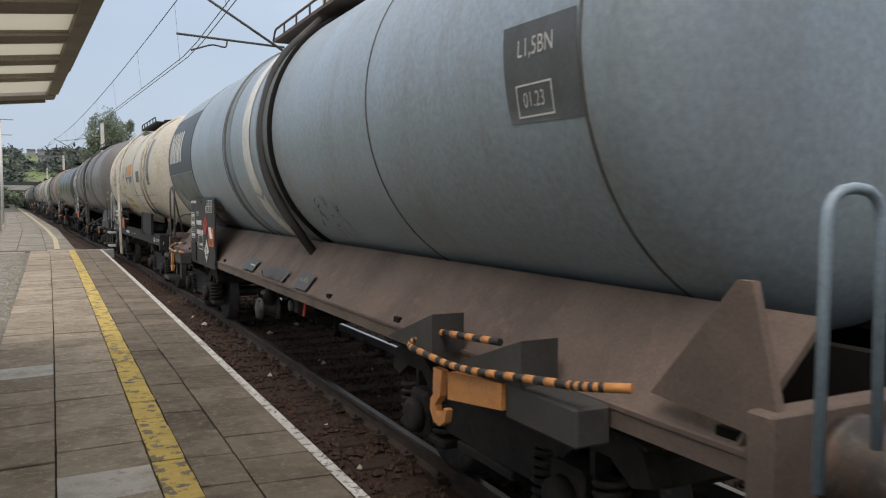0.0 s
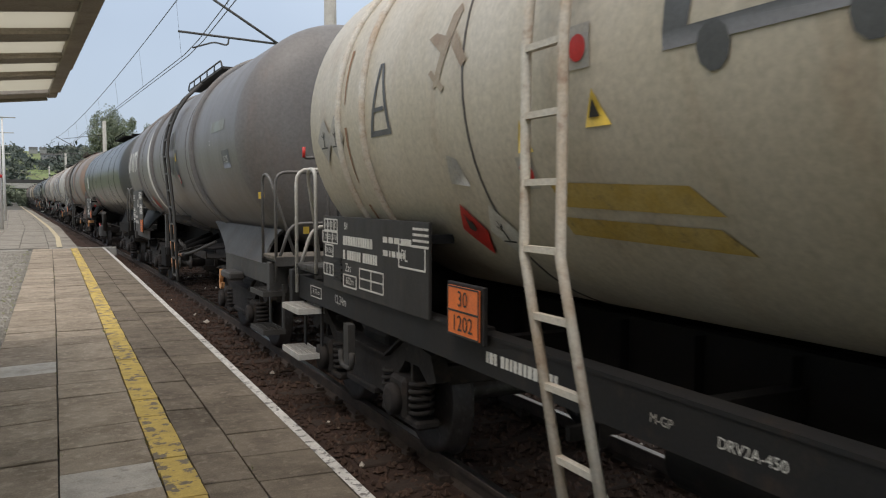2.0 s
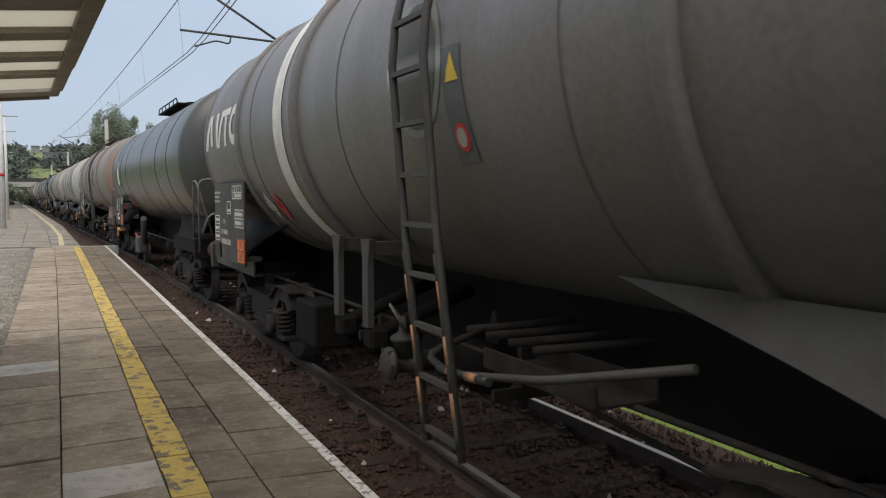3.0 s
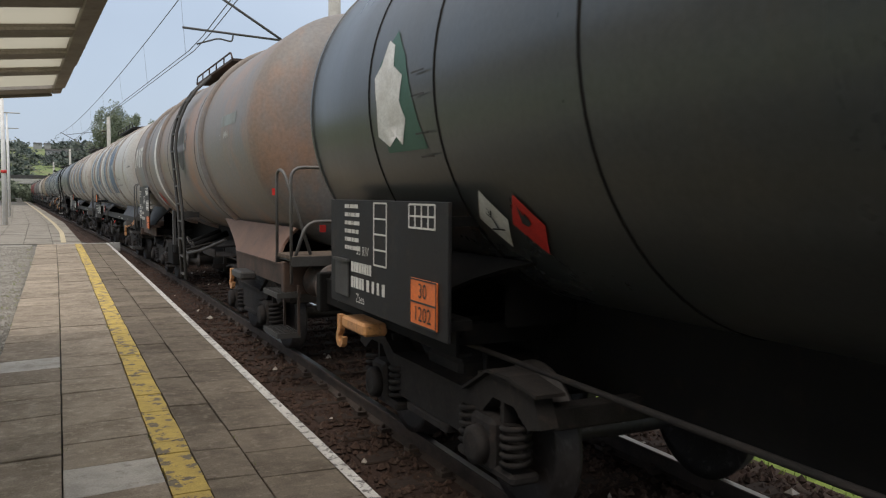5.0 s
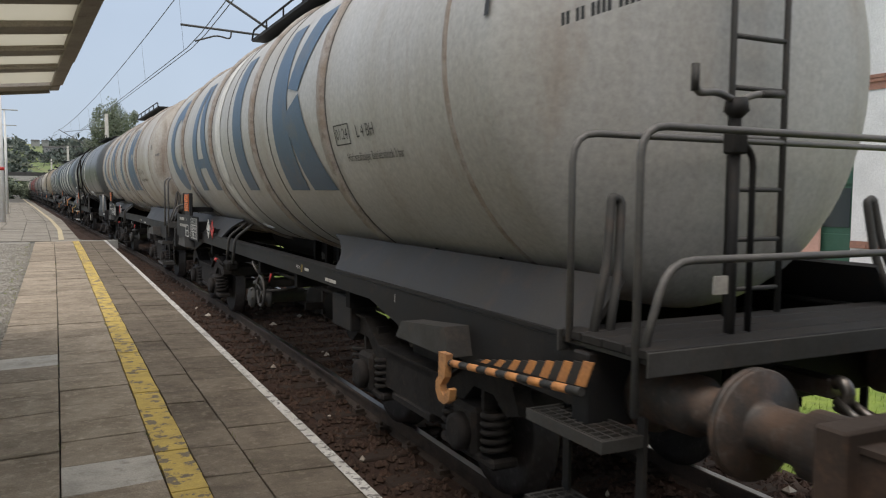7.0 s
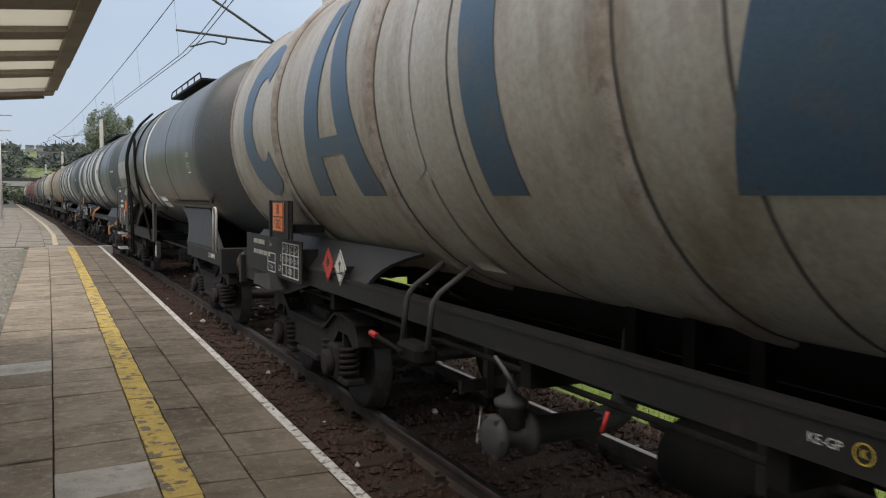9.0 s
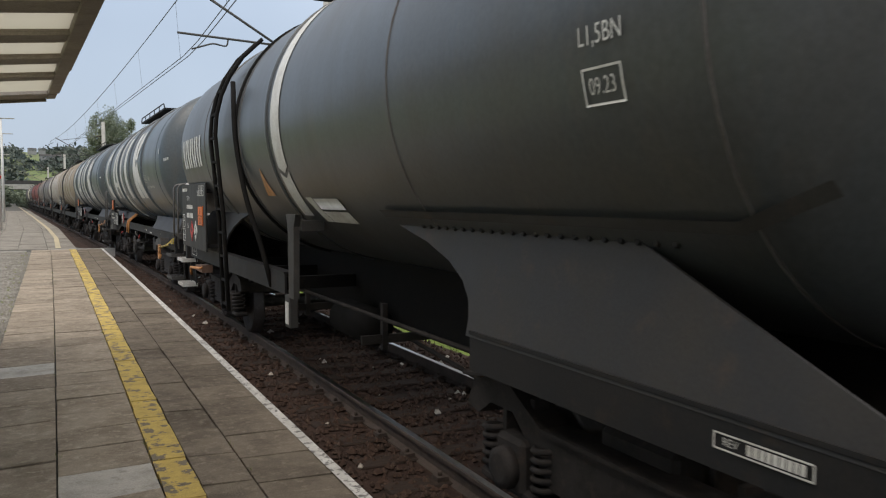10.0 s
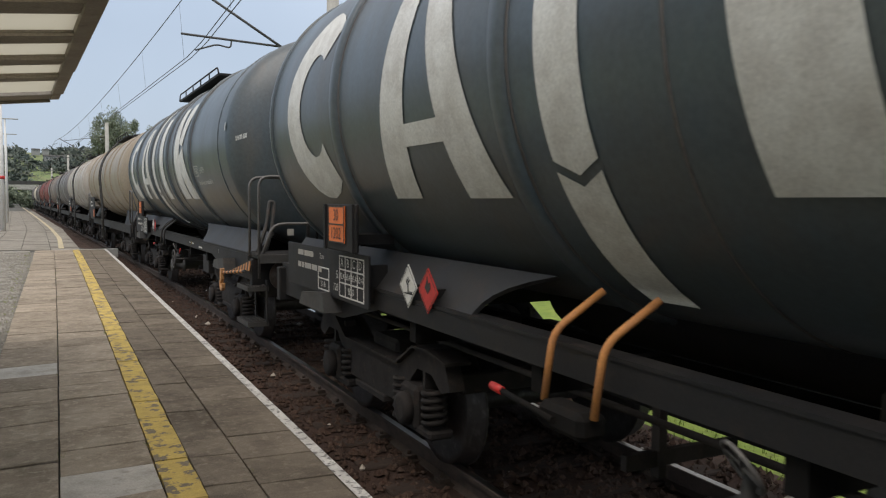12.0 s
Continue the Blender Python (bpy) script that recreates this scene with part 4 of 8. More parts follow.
def outline(parent, y0, y1, z0, z1, X, cols=0, rows=0, mat="mark_white", w=0.012):
    """A ruled frame painted on a panel (y1 > y0)."""
    bm = bmesh.new()
    for i in range(rows + 2):
        z = z0 + (z1 - z0) * i / (rows + 1)
        box(bm, X - 0.003, X, y0, y1, z - w / 2, z + w / 2)
    for i in range(cols + 2):
        y = y0 + (y1 - y0) * i / (cols + 1)
        box(bm, X - 0.0035, X, y - w / 2, y + w / 2, z0, z1)
    return part("marking", bm, mat, parent)


def hazard_plate(parent, y, z, X):
    """Orange plate 0.40 by 0.30 m; y is its left (far) end, z its lower edge."""
    p = part("hazard_plate", bmesh_from(lambda bm: box(bm, X - 0.012, X, y - 0.4, y, z, z + 0.3, 0.003)), "orange", parent, "orange hazard plate with black numbers")
    bm = bmesh.new()
    for q in ((y - 0.4, y, z, z + 0.01), (y - 0.4, y, z + 0.29, z + 0.3), (y - 0.4, y, z + 0.144, z + 0.156), (y - 0.4, y - 0.39, z + 0.01, z + 0.29), (y - 0.01, y, z + 0.01, z + 0.29)):
        box(bm, X - 0.015, X - 0.012, *q)
    part("border", bm, "mark_black", p)
    lettering(p, "30", y - 0.2, z + 0.222, 0.135, "mark_black", X - 0.016)
    lettering(p, "1202", y - 0.2, z + 0.074, 0.135, "mark_black", X - 0.016)
    return p


def diamond(parent, y, z, s, X, mat, label):
    d = part("hazard_label", bmesh_from(lambda bm: prism(bm, [(y - s, z), (y, z + s), (y + s, z), (y, z - s)], X - 0.006, X)), mat, parent, label)
    if mat == "red":
        part("flame", bmesh_from(lambda bm: prism(bm, [(y - s * 0.3, z + 0.02), (y - s * 0.22, z + s * 0.4), (y - s * 0.05, z + s * 0.3), (y + s * 0.05, z + s * 0.65), (y + s * 0.16, z + s * 0.32), (y + s * 0.3, z + 0.02), (y, z - 0.02)], X - 0.009, X - 0.006)), "mark_black", d)
    else:
        def symbol(bm):
            for q in ([(-0.06, -0.32), (0.06, -0.32), (0.035, 0.1), (0.02, 0.42), (-0.02, 0.42), (-0.035, 0.1)], [(0.0, 0.08), (0.02, 0.0), (0.24, 0.22), (0.2, 0.24)], [(0.0, 0.2), (0.0, 0.12), (-0.22, 0.28), (-0.19, 0.33)],
                      [(0.1, 0.12), (0.14, 0.12), (0.13, 0.34), (0.1, 0.34)], [(-0.45, -0.36), (0.5, -0.36), (0.42, -0.30), (-0.4, -0.30)], [(-0.1, -0.28), (-0.25, -0.2), (-0.42, -0.26), (-0.5, -0.18), (-0.47, -0.34), (-0.25, -0.33)]):
                prism(bm, [(y + a * s, z + b * s) for a, b in q], X - 0.009, X - 0.006)
        part("symbol", bmesh_from(symbol), "mark_black", d)
    part("border", bmesh_from(lambda bm: [prism(bm, [(y + a * p * s, z + b * q * s) for a, b in ((0, 0.92), (0.92, 0), (0.89, 0), (0, 0.89))], X - 0.008, X - 0.006) for p in (-1, 1) for q in (-1, 1)]), "mark_black", d)


def ring_mesh(R, w, h, mat):
    return mesh_of(("ring", R, w, h, mat), lambda bm: [lathe(bm, [(-w / 2, R - 0.01), (-w / 2, R + h * 0.6), (-w * 0.3, R + h), (w * 0.3, R + h), (w / 2, R + h * 0.6), (w / 2, R - 0.01)], 72, "y")])


def skirt_plate(bm, top, bottom, zt, zb, side, xt, xb, power=2.2, waist=0.0):
    rows = []
    for i in range(7):
        s = i / 6
        pa, pb = power if isinstance(power, tuple) else (power, power)
        y0, y1 = bottom[0] + (top[0] - bottom[0]) * s ** pa, bottom[1] + (top[1] - bottom[1]) * s ** pb
        y0 += waist * math.sin(math.pi * s)
        x = xb + (xt - xb) * s
        rows.append([bm.verts.new((side * x, y0 + (y1 - y0) * j / 6, zb + (zt - zb) * s)) for j in range(7)])
    for a, b in zip(rows, rows[1:]):
        for j in range(6):
            bm.faces.new((a[j], a[j + 1], b[j + 1], b[j]))
    bmesh.ops.recalc_face_normals(bm, faces=bm.faces)
    bmesh.ops.solidify(bm, geom=bm.faces[:], thickness=0.03)


def rail_loop(parent, pts, mat="rail_paint", r=0.018, label=""):
    bm = bmesh.new()
    tube(bm, rounded(pts, 0.14), r, 8)
    return part("handrail", bm, mat, parent, label)


def ladder(parent, y, w, z0, z1, R, zc, mat, slant=0.0):
    """A side ladder that stands off the shell and bends over it to the top."""
    def xz(z):
        q = (z - zc) / (R + 0.12)
        return -max(1.38 if z < zc else 0, math.sqrt(max(0.0, 1 - q * q)) * (R + 0.12)) if z > zc else -1.5 - 0.0 * z
    lean = lambda z: -slant * max(0.0, (1.75 - z) / (1.75 - z0))
    zs = [z0, 1.75] + [zc * (1 - t) + (z1) * t for t in (0, 0.2, 0.4, 0.6, 0.8, 1.0)]
    pts = [(xz(z), z) for z in zs]
    pts[2] = (-(R + 0.12), zc)
    lad = part("ladder", bmesh_from(lambda bm: (tube(bm, [(x, y + lean(z), z) for x, z in pts], 0.026, 6), tube(bm, [(x, y + w + lean(z), z) for x, z in pts], 0.026, 6))), mat, parent, "steel side ladder")
    n = int((z1 - z0) / 0.3)
    rung = mesh_of(("rung", w), lambda bm: box(bm, -0.018, 0.018, 0, w, -0.015, 0.015))
    for i in range(n):
        z = z0 + 0.08 + i * 0.3
        x = np.interp(z, [p[1] for p in pts], [p[0] for p in pts])
        part("rung", rung, mat, lad, m=pose(float(x), y + lean(z), z))


def buffer_mesh(bm):
    lathe(bm, [(0.0, 0.02), (0.005, 0.21), (0.012, 0.235), (0.03, 0.24), (0.042, 0.232), (0.05, 0.12), (0.07, 0.105), (0.30, 0.105), (0.305, 0.14), (0.56, 0.145), (0.565, 0.19), (0.62, 0.19)], 28, "y")


def coupling_mesh(bm):
    box(bm, -0.05, 0.05, 0.28, 0.62, 1.0, 1.1, 0.01)
    tube(bm, rounded([(0, 0.34, 1.05), (0, 0.24, 1.1), (0, 0.2, 1.02), (0, 0.26, 0.97)], 0.06), 0.035, 8)
    tube(bm, rounded([(-0.04, 0.25, 1.0), (-0.05, 0.05, 0.9), (-0.05, -0.25, 0.97)], 0.1), 0.022, 6)
    tube(bm, rounded([(0.04, 0.25, 1.0), (0.05, 0.05, 0.9), (0.05, -0.25, 0.97)], 0.1), 0.022, 6)
    box(bm, -0.07, 0.07, -0.03, 0.07, 0.86, 0.93, 0.01)


def hose_mesh(bm):
    tube(bm, rounded([(0.3, 0.6, 0.95), (0.3, 0.42, 0.9), (0.26, 0.2, 0.62), (0.18, -0.02, 0.72)], 0.2, 6), 0.024, 8)




def step_mesh(bm):
    box(bm, -0.13, -0.115, -0.3, 0.3, -0.03, 0.025)
    box(bm, 0.115, 0.13, -0.3, 0.3, -0.03, 0.025)
    box(bm, -0.115, 0.115, -0.3, -0.285, -0.03, 0.025)
    box(bm, -0.115, 0.115, 0.285, 0.3, -0.03, 0.025)
    for i in range(11):
        y = -0.26 + i * 0.052
        box(bm, -0.115, 0.115, y - 0.005, y + 0.005, -0.015, 0.02)
    for i in range(4):
        x = -0.09 + i * 0.06
        box(bm, x - 0.004, x + 0.004, -0.285, 0.285, -0.012, 0.018)


def deck_mesh(bm):
    """Grated end platform, 2.5 m wide and 0.6 m deep."""
    box(bm, -1.25, 1.25, -0.3, -0.27, -0.05, 0.03)
    box(bm, -1.25, 1.25, 0.27, 0.3, -0.05, 0.03)
    for i in range(42):
        x = -1.24 + i * 0.0605
        box(bm, x - 0.004, x + 0.004, -0.27, 0.27, -0.01, 0.022)
    for i in range(9):
        y = -0.24 + i * 0.06
        box(bm, -1.24, 1.24, y - 0.004, y + 0.004, -0.008, 0.018)


def plank_deck(th, y, mat, edge_mat):
    """Plank end platform on an angle-iron edge."""
    plate = mesh_of("deck_plate", lambda bm: box(bm, -1.25, 1.25, -0.316, 0.316, -0.045, -0.022, 0.003))
    dk = part("end_platform", plate, edge_mat, th, "plank end platform on a steel edge", m=pose(0, y, 1.33))
    edge = mesh_of("deck_edge", lambda bm: box(bm, -1.28, 1.28, -0.006, 0.006, -0.09, 0.018, 0.003))
    for q in (-0.324, 0.324):
        part("edge", edge, edge_mat, dk, m=pose(0, q, 0))
    plank = mesh_of(("plank", mat), lambda bm: box(bm, -1.27, 1.27, 0.003, 0.153, -0.02, 0.025, 0.006))
    for i in range(4):
        part("plank", plank, mat, th, m=pose(0, y - 0.315 + 0.156 * i, 1.33 + 0.002 * (i % 2)))
    return dk


def tank_wagon(spec):
    """One bogie tank wagon. Places along it are given from its front buffers (u), turned to the wagon's middle."""
    L, R, zc = spec["L"], spec.get("R", 1.45), spec.get("zc", 2.78)
    Y = lambda u: u - L / 2
    tank_mat, fr, sk = spec["tank"], spec.get("frame", "frame_dark"), spec.get("skirt", "frame_dark")
    th = thing("tank_wagon", spec["label"], "tank wagon", "tank wagons of the goods train")
    near = spec.get("near", True)
    t0, t1 = spec["t0"], spec["t1"]

    # shell with dished ends
    fr_r = [0.02, 0.3, 0.55, 0.75, 0.86, 0.93, 0.97, 0.992, 1.0]
    d = spec.get("dish", 0.42)
    prof = [(Y(t0) - d * (1 - q ** 3.2) ** 0.6, q * R) for q in fr_r] + [(Y(t0 + (t1 - t0) * i / 12), R) for i in range(1, 12)] + [(Y(t1) + d * (1 - q ** 3.2) ** 0.6, q * R) for q in fr_r[::-1]]
    bm = bmesh.new()
    lathe(bm, prof, 72 if near else 40, "y", (0, 0, zc))
    tank = part("tank", bm, tank_mat, th, spec.get("tank_label", ""))
    for u, w, h, mat in spec.get("rings", ()):
        part("band", ring_mesh(R, w, h, mat or tank_mat), mat or tank_mat, tank, m=pose(0, Y(u), zc))
    # shell seams; on emblem wagons also shadow lines painted beside the rings
    for u in spec.get("seams", ()):
        part("seam", mesh_of(("seam", R, spec.get("seam_mat", "seam_shadow_paint")), lambda bm: lathe(bm, [(-0.012, R - 0.01), (-0.008, R + 0.006), (0.008, R + 0.006), (0.012, R - 0.01)], 72, "y")), spec.get("seam_mat", "seam_shadow_paint"), tank, m=pose(0, Y(u), zc))

    # underframe
    zs0, zs1 = spec.get("sill", (1.0, 1.2))
    for u0, u1 in spec.get("sole", ((0.62, L - 0.62),)):
        for s in (-1, 1):
            x = 1.2
            sec = [(x + 0.02, zs1 + 0.02), (x - 0.1, zs1 + 0.02), (x - 0.1, zs1), (x - 0.012, zs1), (x - 0.012, zs0), (x - 0.1, zs0), (x - 0.1, zs0 - 0.02), (x + 0.012, zs0 - 0.02), (x + 0.012, zs1), (x + 0.02, zs1)]
            part("solebar", bmesh_from(lambda bm: beam(bm, [(s * q, z) for q, z in sec], Y(u0), Y(u1))), fr, th)
    for u, f in ((0.62, 1), (L - 0.62, -1)):
        bm = bmesh.new()
        box(bm, -1.28, 1.28, Y(u) - (0.0 if f > 0 else 0.12), Y(u) + (0.12 if f > 0 else 0.0), 0.9, 1.27, 0.01)
        part("headstock", bm, fr, th)
        for s in (-1, 1):
            part("buffer", mesh_of("buffer", buffer_mesh), "buffer", th, "greasy steel buffer", m=pose(s * 0.875, Y(0) if f > 0 else Y(L), 1.05, 0, 0, 0 if f > 0 else 180))
        if near:
            part("coupling", mesh_of("coupling", coupling_mesh), "steel", th, m=pose(0, Y(0) if f > 0 else Y(L), 0, 0, 0, 0 if f > 0 else 180))
            part("brake_hose", mesh_of("hose", hose_mesh), "black", th, m=pose(0, Y(0) if f > 0 else Y(L), 0, 0, 0, 0 if f > 0 else 180))
    cs = spec.get("centre", (0.9, 1.12, 0.3))
    for s in (-1, 1):
        sec = [(cs[2], cs[0]), (cs[2], cs[1]), (cs[2] - 0.09, cs[1]), (cs[2] - 0.09, cs[1] - 0.015), (cs[2] - 0.014, cs[1] - 0.015), (cs[2] - 0.014, cs[0] + 0.015), (cs[2] - 0.09, cs[0] + 0.015), (cs[2] - 0.09, cs[0])]
        for u0, u1 in spec.get("centre_span", ((0.74, L - 0.74),)):
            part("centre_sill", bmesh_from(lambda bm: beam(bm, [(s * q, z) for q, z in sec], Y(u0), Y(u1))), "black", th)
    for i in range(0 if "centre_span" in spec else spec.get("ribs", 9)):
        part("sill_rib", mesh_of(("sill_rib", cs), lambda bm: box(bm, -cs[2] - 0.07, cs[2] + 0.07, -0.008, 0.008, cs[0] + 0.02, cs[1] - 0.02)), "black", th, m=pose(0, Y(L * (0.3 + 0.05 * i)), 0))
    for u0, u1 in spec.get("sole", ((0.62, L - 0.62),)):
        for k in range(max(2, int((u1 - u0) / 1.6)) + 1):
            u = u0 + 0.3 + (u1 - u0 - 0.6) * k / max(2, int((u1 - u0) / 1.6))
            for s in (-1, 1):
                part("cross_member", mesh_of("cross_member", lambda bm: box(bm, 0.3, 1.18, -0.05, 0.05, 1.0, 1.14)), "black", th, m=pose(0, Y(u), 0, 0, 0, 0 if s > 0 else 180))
    # tank saddles between frame and shell
    for u in spec.get("saddles", (3.0, L - 3.0)):
        n = 12
        arc = [((spec.get("xt", 0.96) - 0.12) * (2 * i / n - 1)) for i in range(n + 1)]
        top = [(x, zc - math.sqrt(max(0.01, (R - 0.02) ** 2 - x * x * 0.9))) for x in arc]
        for y0, y1 in ((-0.5, -0.46), (0.46, 0.5)):
            bm = bmesh.new()
            a = [bm.verts.new((x, Y(u) + y0, z)) for x, z in top]
            b = [bm.verts.new((x, Y(u) + y1, z)) for x, z in top]
            c = [bm.verts.new((x, Y(u) + y0, 1.15)) for x, z in top]
            e = [bm.verts.new((x, Y(u) + y1, 1.15)) for x, z in top]
            for i in range(n):
                for q in ((a[i], a[i + 1], c[i + 1], c[i]), (b[i], e[i], e[i + 1], b[i + 1]), (a[i], b[i], b[i + 1], a[i + 1])):
                    bm.faces.new(q)
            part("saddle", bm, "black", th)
    for k, (top, bottom, zt, zb, power, *own) in enumerate(spec.get("skirts", ())):
        for s in (-1, 1):
            bm = bmesh.new()
            skirt_plate(bm, (Y(top[0]), Y(top[1])), (Y(bottom[0]), Y(bottom[1])), zt, zb, s, spec.get("xt", 0.96), 1.215, power, spec.get("waist", 0.0) * (k == 0))
            part("skirt", bm, own[0] if own else sk, th, spec.get("skirt_label", ""))

    for u in spec.get("bogies", (3.05, L - 3.05)):
        bogie(th, Y(u))

    # brake gear and pipes under the frame
    bm = bmesh.new()
    ur = Y(L * spec.get("reservoir", 0.46))
    lathe(bm, [(ur, 0.05), (ur + 0.03, 0.19), (ur + 0.95, 0.19), (ur + 1.0, 0.05)], 18, "y", (-0.55, 0, 0.72))
    part("air_reservoir", bm, "black", th)
    part("air_pipe", bmesh_from(lambda bm: tube(bm, [(-0.9, Y(1.0), 0.97), (-0.9, Y(L - 1.0), 0.97)], 0.02, 6)), "bogie", th)
    part("brake_rod", bmesh_from(lambda bm: tube(bm, [(0.4, Y(4.0), 0.62), (0.1, Y(L - 4.0), 0.66)], 0.025, 6)), "bogie", th)
    for u in (0.42, 0.58):
        part("brake_lever", bmesh_from(lambda bm: box(bm, -0.95, -0.2, Y(L * u) - 0.02, Y(L * u) + 0.02, 0.68, 0.76)), "bogie", th)
        part("brake_hanger", bmesh_from(lambda bm: box(bm, -0.75, -0.70, Y(L * u) - 0.03, Y(L * u) + 0.03, 0.62, 1.05)), "bogie", th)
    bm = bmesh.new()
    tube(bm, [(-0.5, Y(4.2), 0.55), (-0.3, Y(L * 0.5), 0.7)], 0.02, 6)
    part("brake_rod", bm, "bogie", th)

    # walkway and dome on top
    wa, wb = spec.get("walkway", (L * 0.36, L * 0.6))
    zt = zc + R
    dk = part("walkway", bmesh_from(lambda bm: (box(bm, -0.75, -0.2, Y(wa), Y(wb), zt - 0.02, zt + 0.02), box(bm, 0.2, 0.75, Y(wa), Y(wb), zt - 0.02, zt + 0.02))), fr, th)
    bm = bmesh.new()
    tube(bm, rounded([(-0.75, Y(wa), zt), (-0.75, Y(wa) + 0.1, zt + 0.13), (-0.75, Y(wb) - 0.1, zt + 0.13), (-0.75, Y(wb), zt)], 0.1), 0.015, 6)
    for i in range(1, 5):
        y = Y(wa + (wb - wa) * i / 5)
        tube(bm, [(-0.75, y, zt), (-0.75, y, zt + 0.13)], 0.012, 6)
    part("guard_rail", bm, fr, dk)
    bm = bmesh.new()
    lathe(bm, [(zt - 0.1, 0.3), (zt + 0.14, 0.3), (zt + 0.15, 0.34), (zt + 0.19, 0.34), (zt + 0.22, 0.1)], 24, "z", (0, Y((wa + wb) / 2), 0))
    part("manhole", bm, fr, th)

    if "ladder" in spec:
        u, w, z0 = spec["ladder"]
        ladder(th, Y(u), w, z0, zc + 1.25, R, zc, spec.get("ladder_mat", "frame_grey"), spec.get("ladder_slant", 0.0))

    # end platforms with rails and the hand brake
    for end in spec.get("platforms", ()):
        u0, u1, kind = end
        front = u0 < L / 2
        s = 1 if front else -1
        um = (u0 + u1) / 2
        deck = spec.get("deck", "")
        if deck:
            plank_deck(th, Y(um), deck, "frame_grey" if fr == "frame_dark" else fr)
        else:
            part("end_platform", mesh_of(("deck", fr), deck_mesh), fr, th, "grated steel end platform", m=pose(0, Y(um), 1.33))
        ua, ub = (u0, u1) if front else (u1, u0)  # ua: at the outer end, ub: at the tank
        mat = spec.get("rails_mat", "rail_paint")
        if spec.get("twin_rails"):
            rail_loop(th, [(-1.27, Y(ub), 1.3), (-1.27, Y(ub), 2.3), (1.27, Y(ub), 2.3), (1.27, Y(ub), 1.3)], mat)
        for side in (() if spec.get("twin_rails") else (-1, 1)):
            x = side * 1.27
            rail_loop(th, [(x, Y(ub), 1.3), (x, Y(ub), 2.28), (x + (0.0 if side < 0 else 0.0), Y(ub) - s * 0.28, 2.28), (x * 0.82, Y(ua) + s * 0.05, 1.36)], mat)
        rail_loop(th, [(-1.27, Y(ua), 1.05), (-1.27, Y(ua), 2.3), (1.27, Y(ua), 2.3), (1.27, Y(ua), 1.3)], mat)
        rail_loop(th, [(-1.24, Y(ua), 1.3), (-1.1, Y(ua) , 1.72), (1.1, Y(ua), 1.72), (1.24, Y(ua), 1.3)], mat, 0.019)
        if kind == "brake":
            bm = bmesh.new()
            tube(bm, [(-0.62, Y(ua) + s * 0.1, 1.0), (-0.62, Y(ua) + s * 0.1, 2.42)], 0.026, 8)
            tube(bm, rounded([(-0.5, Y(ua) + s * 0.1, 1.3), (-0.5, Y(ua) + s * 0.1, 2.2), (-0.6, Y(ua) + s * 0.1, 2.28)], 0.1), 0.016, 8)
            box(bm, -0.665, -0.575, Y(ua) + s * 0.1 - 0.04, Y(ua) + s * 0.1 + 0.04, 2.2, 2.31, 0.01)
            lathe(bm, [(2.36, 0.02), (2.40, 0.06), (2.46, 0.05)], 12, "z", (-0.62, Y(ua) + s * 0.1, 0))
            br = part("hand_brake", bm, spec.get("brake_mat", "frame_grey"), th, "hand brake column on the platform")
            bm = bmesh.new()
            c = Vector((-0.62, Y(ua) + s * 0.1, 2.44))
            tube(bm, rounded([c, c + Vector((-0.14, -0.02, 0.04)), c + Vector((-0.30, -0.04, 0.02)), c + Vector((-0.30, -0.04, 0.14))], 0.06), 0.018, 6)
            tube(bm, rounded([c, c + Vector((0.14, 0.02, 0.05)), c + Vector((0.34, 0.04, 0.06))], 0.06), 0.018, 6)
            part("crank", bm, "rail_paint", br)
            for a, b in (((-0.30, -0.04, 0.03), (-0.30, -0.04, 0.15)), ((0.18, 0.02, 0.052), (0.35, 0.04, 0.062))):
                bm = bmesh.new()
                tube(bm, [c + Vector(a), c + Vector(b)], 0.019, 8)
                part("grip", bm, spec.get("grip", "red"), br)
        for dx in (-1.24, -0.9):
            if spec.get("tag_mat"):
                bm = bmesh.new()
                box(bm, dx - 0.035, dx + 0.035, Y(ua) + s * (0.06 if dx > -1 else 0.75) - 0.005, Y(ua) + s * (0.06 if dx > -1 else 0.75) + 0.005, 1.6 if dx > -1 else 2.0, 1.68 if dx > -1 else 2.08)
                part("tag", bm, spec["tag_mat"], th)
    # corner steps
    for u in spec.get("steps", ()):
        for s in (-1, 1):
            for z in (0.92, 0.48):
                part("step", mesh_of(("step", spec.get("pale_step")), step_mesh), spec.get("pale_step") or "frame_grey", th, m=pose(s * 1.27, Y(u), z))
            for d2 in (-0.28, 0.28):
                part("step_hanger", bmesh_from(lambda bm: box(bm, s * 1.16 - 0.01, s * 1.16 + 0.01, Y(u) + d2 - 0.025, Y(u) + d2 + 0.025, 0.47, 1.02)), fr, th)
    for u in spec.get("jack_hooks", ()):
        for s in (-1, 1):
            bm = bmesh.new()
            box(bm, min(s * 1.2, s * 1.4), max(s * 1.2, s * 1.4), Y(u), Y(u) + 0.55, zs0 - 0.08, zs0 + 0.02, 0.02)
            part("lifting_bracket", bm, spec.get("hook_mat", "frame_grey"), th)
            bm = bmesh.new()
            hook_plate(bm, s * 1.38, Y(u) + 0.6, zs0 - 0.01, 0.9)
            part("rope_hook", bm, "ochre", th, "ochre rope hook")
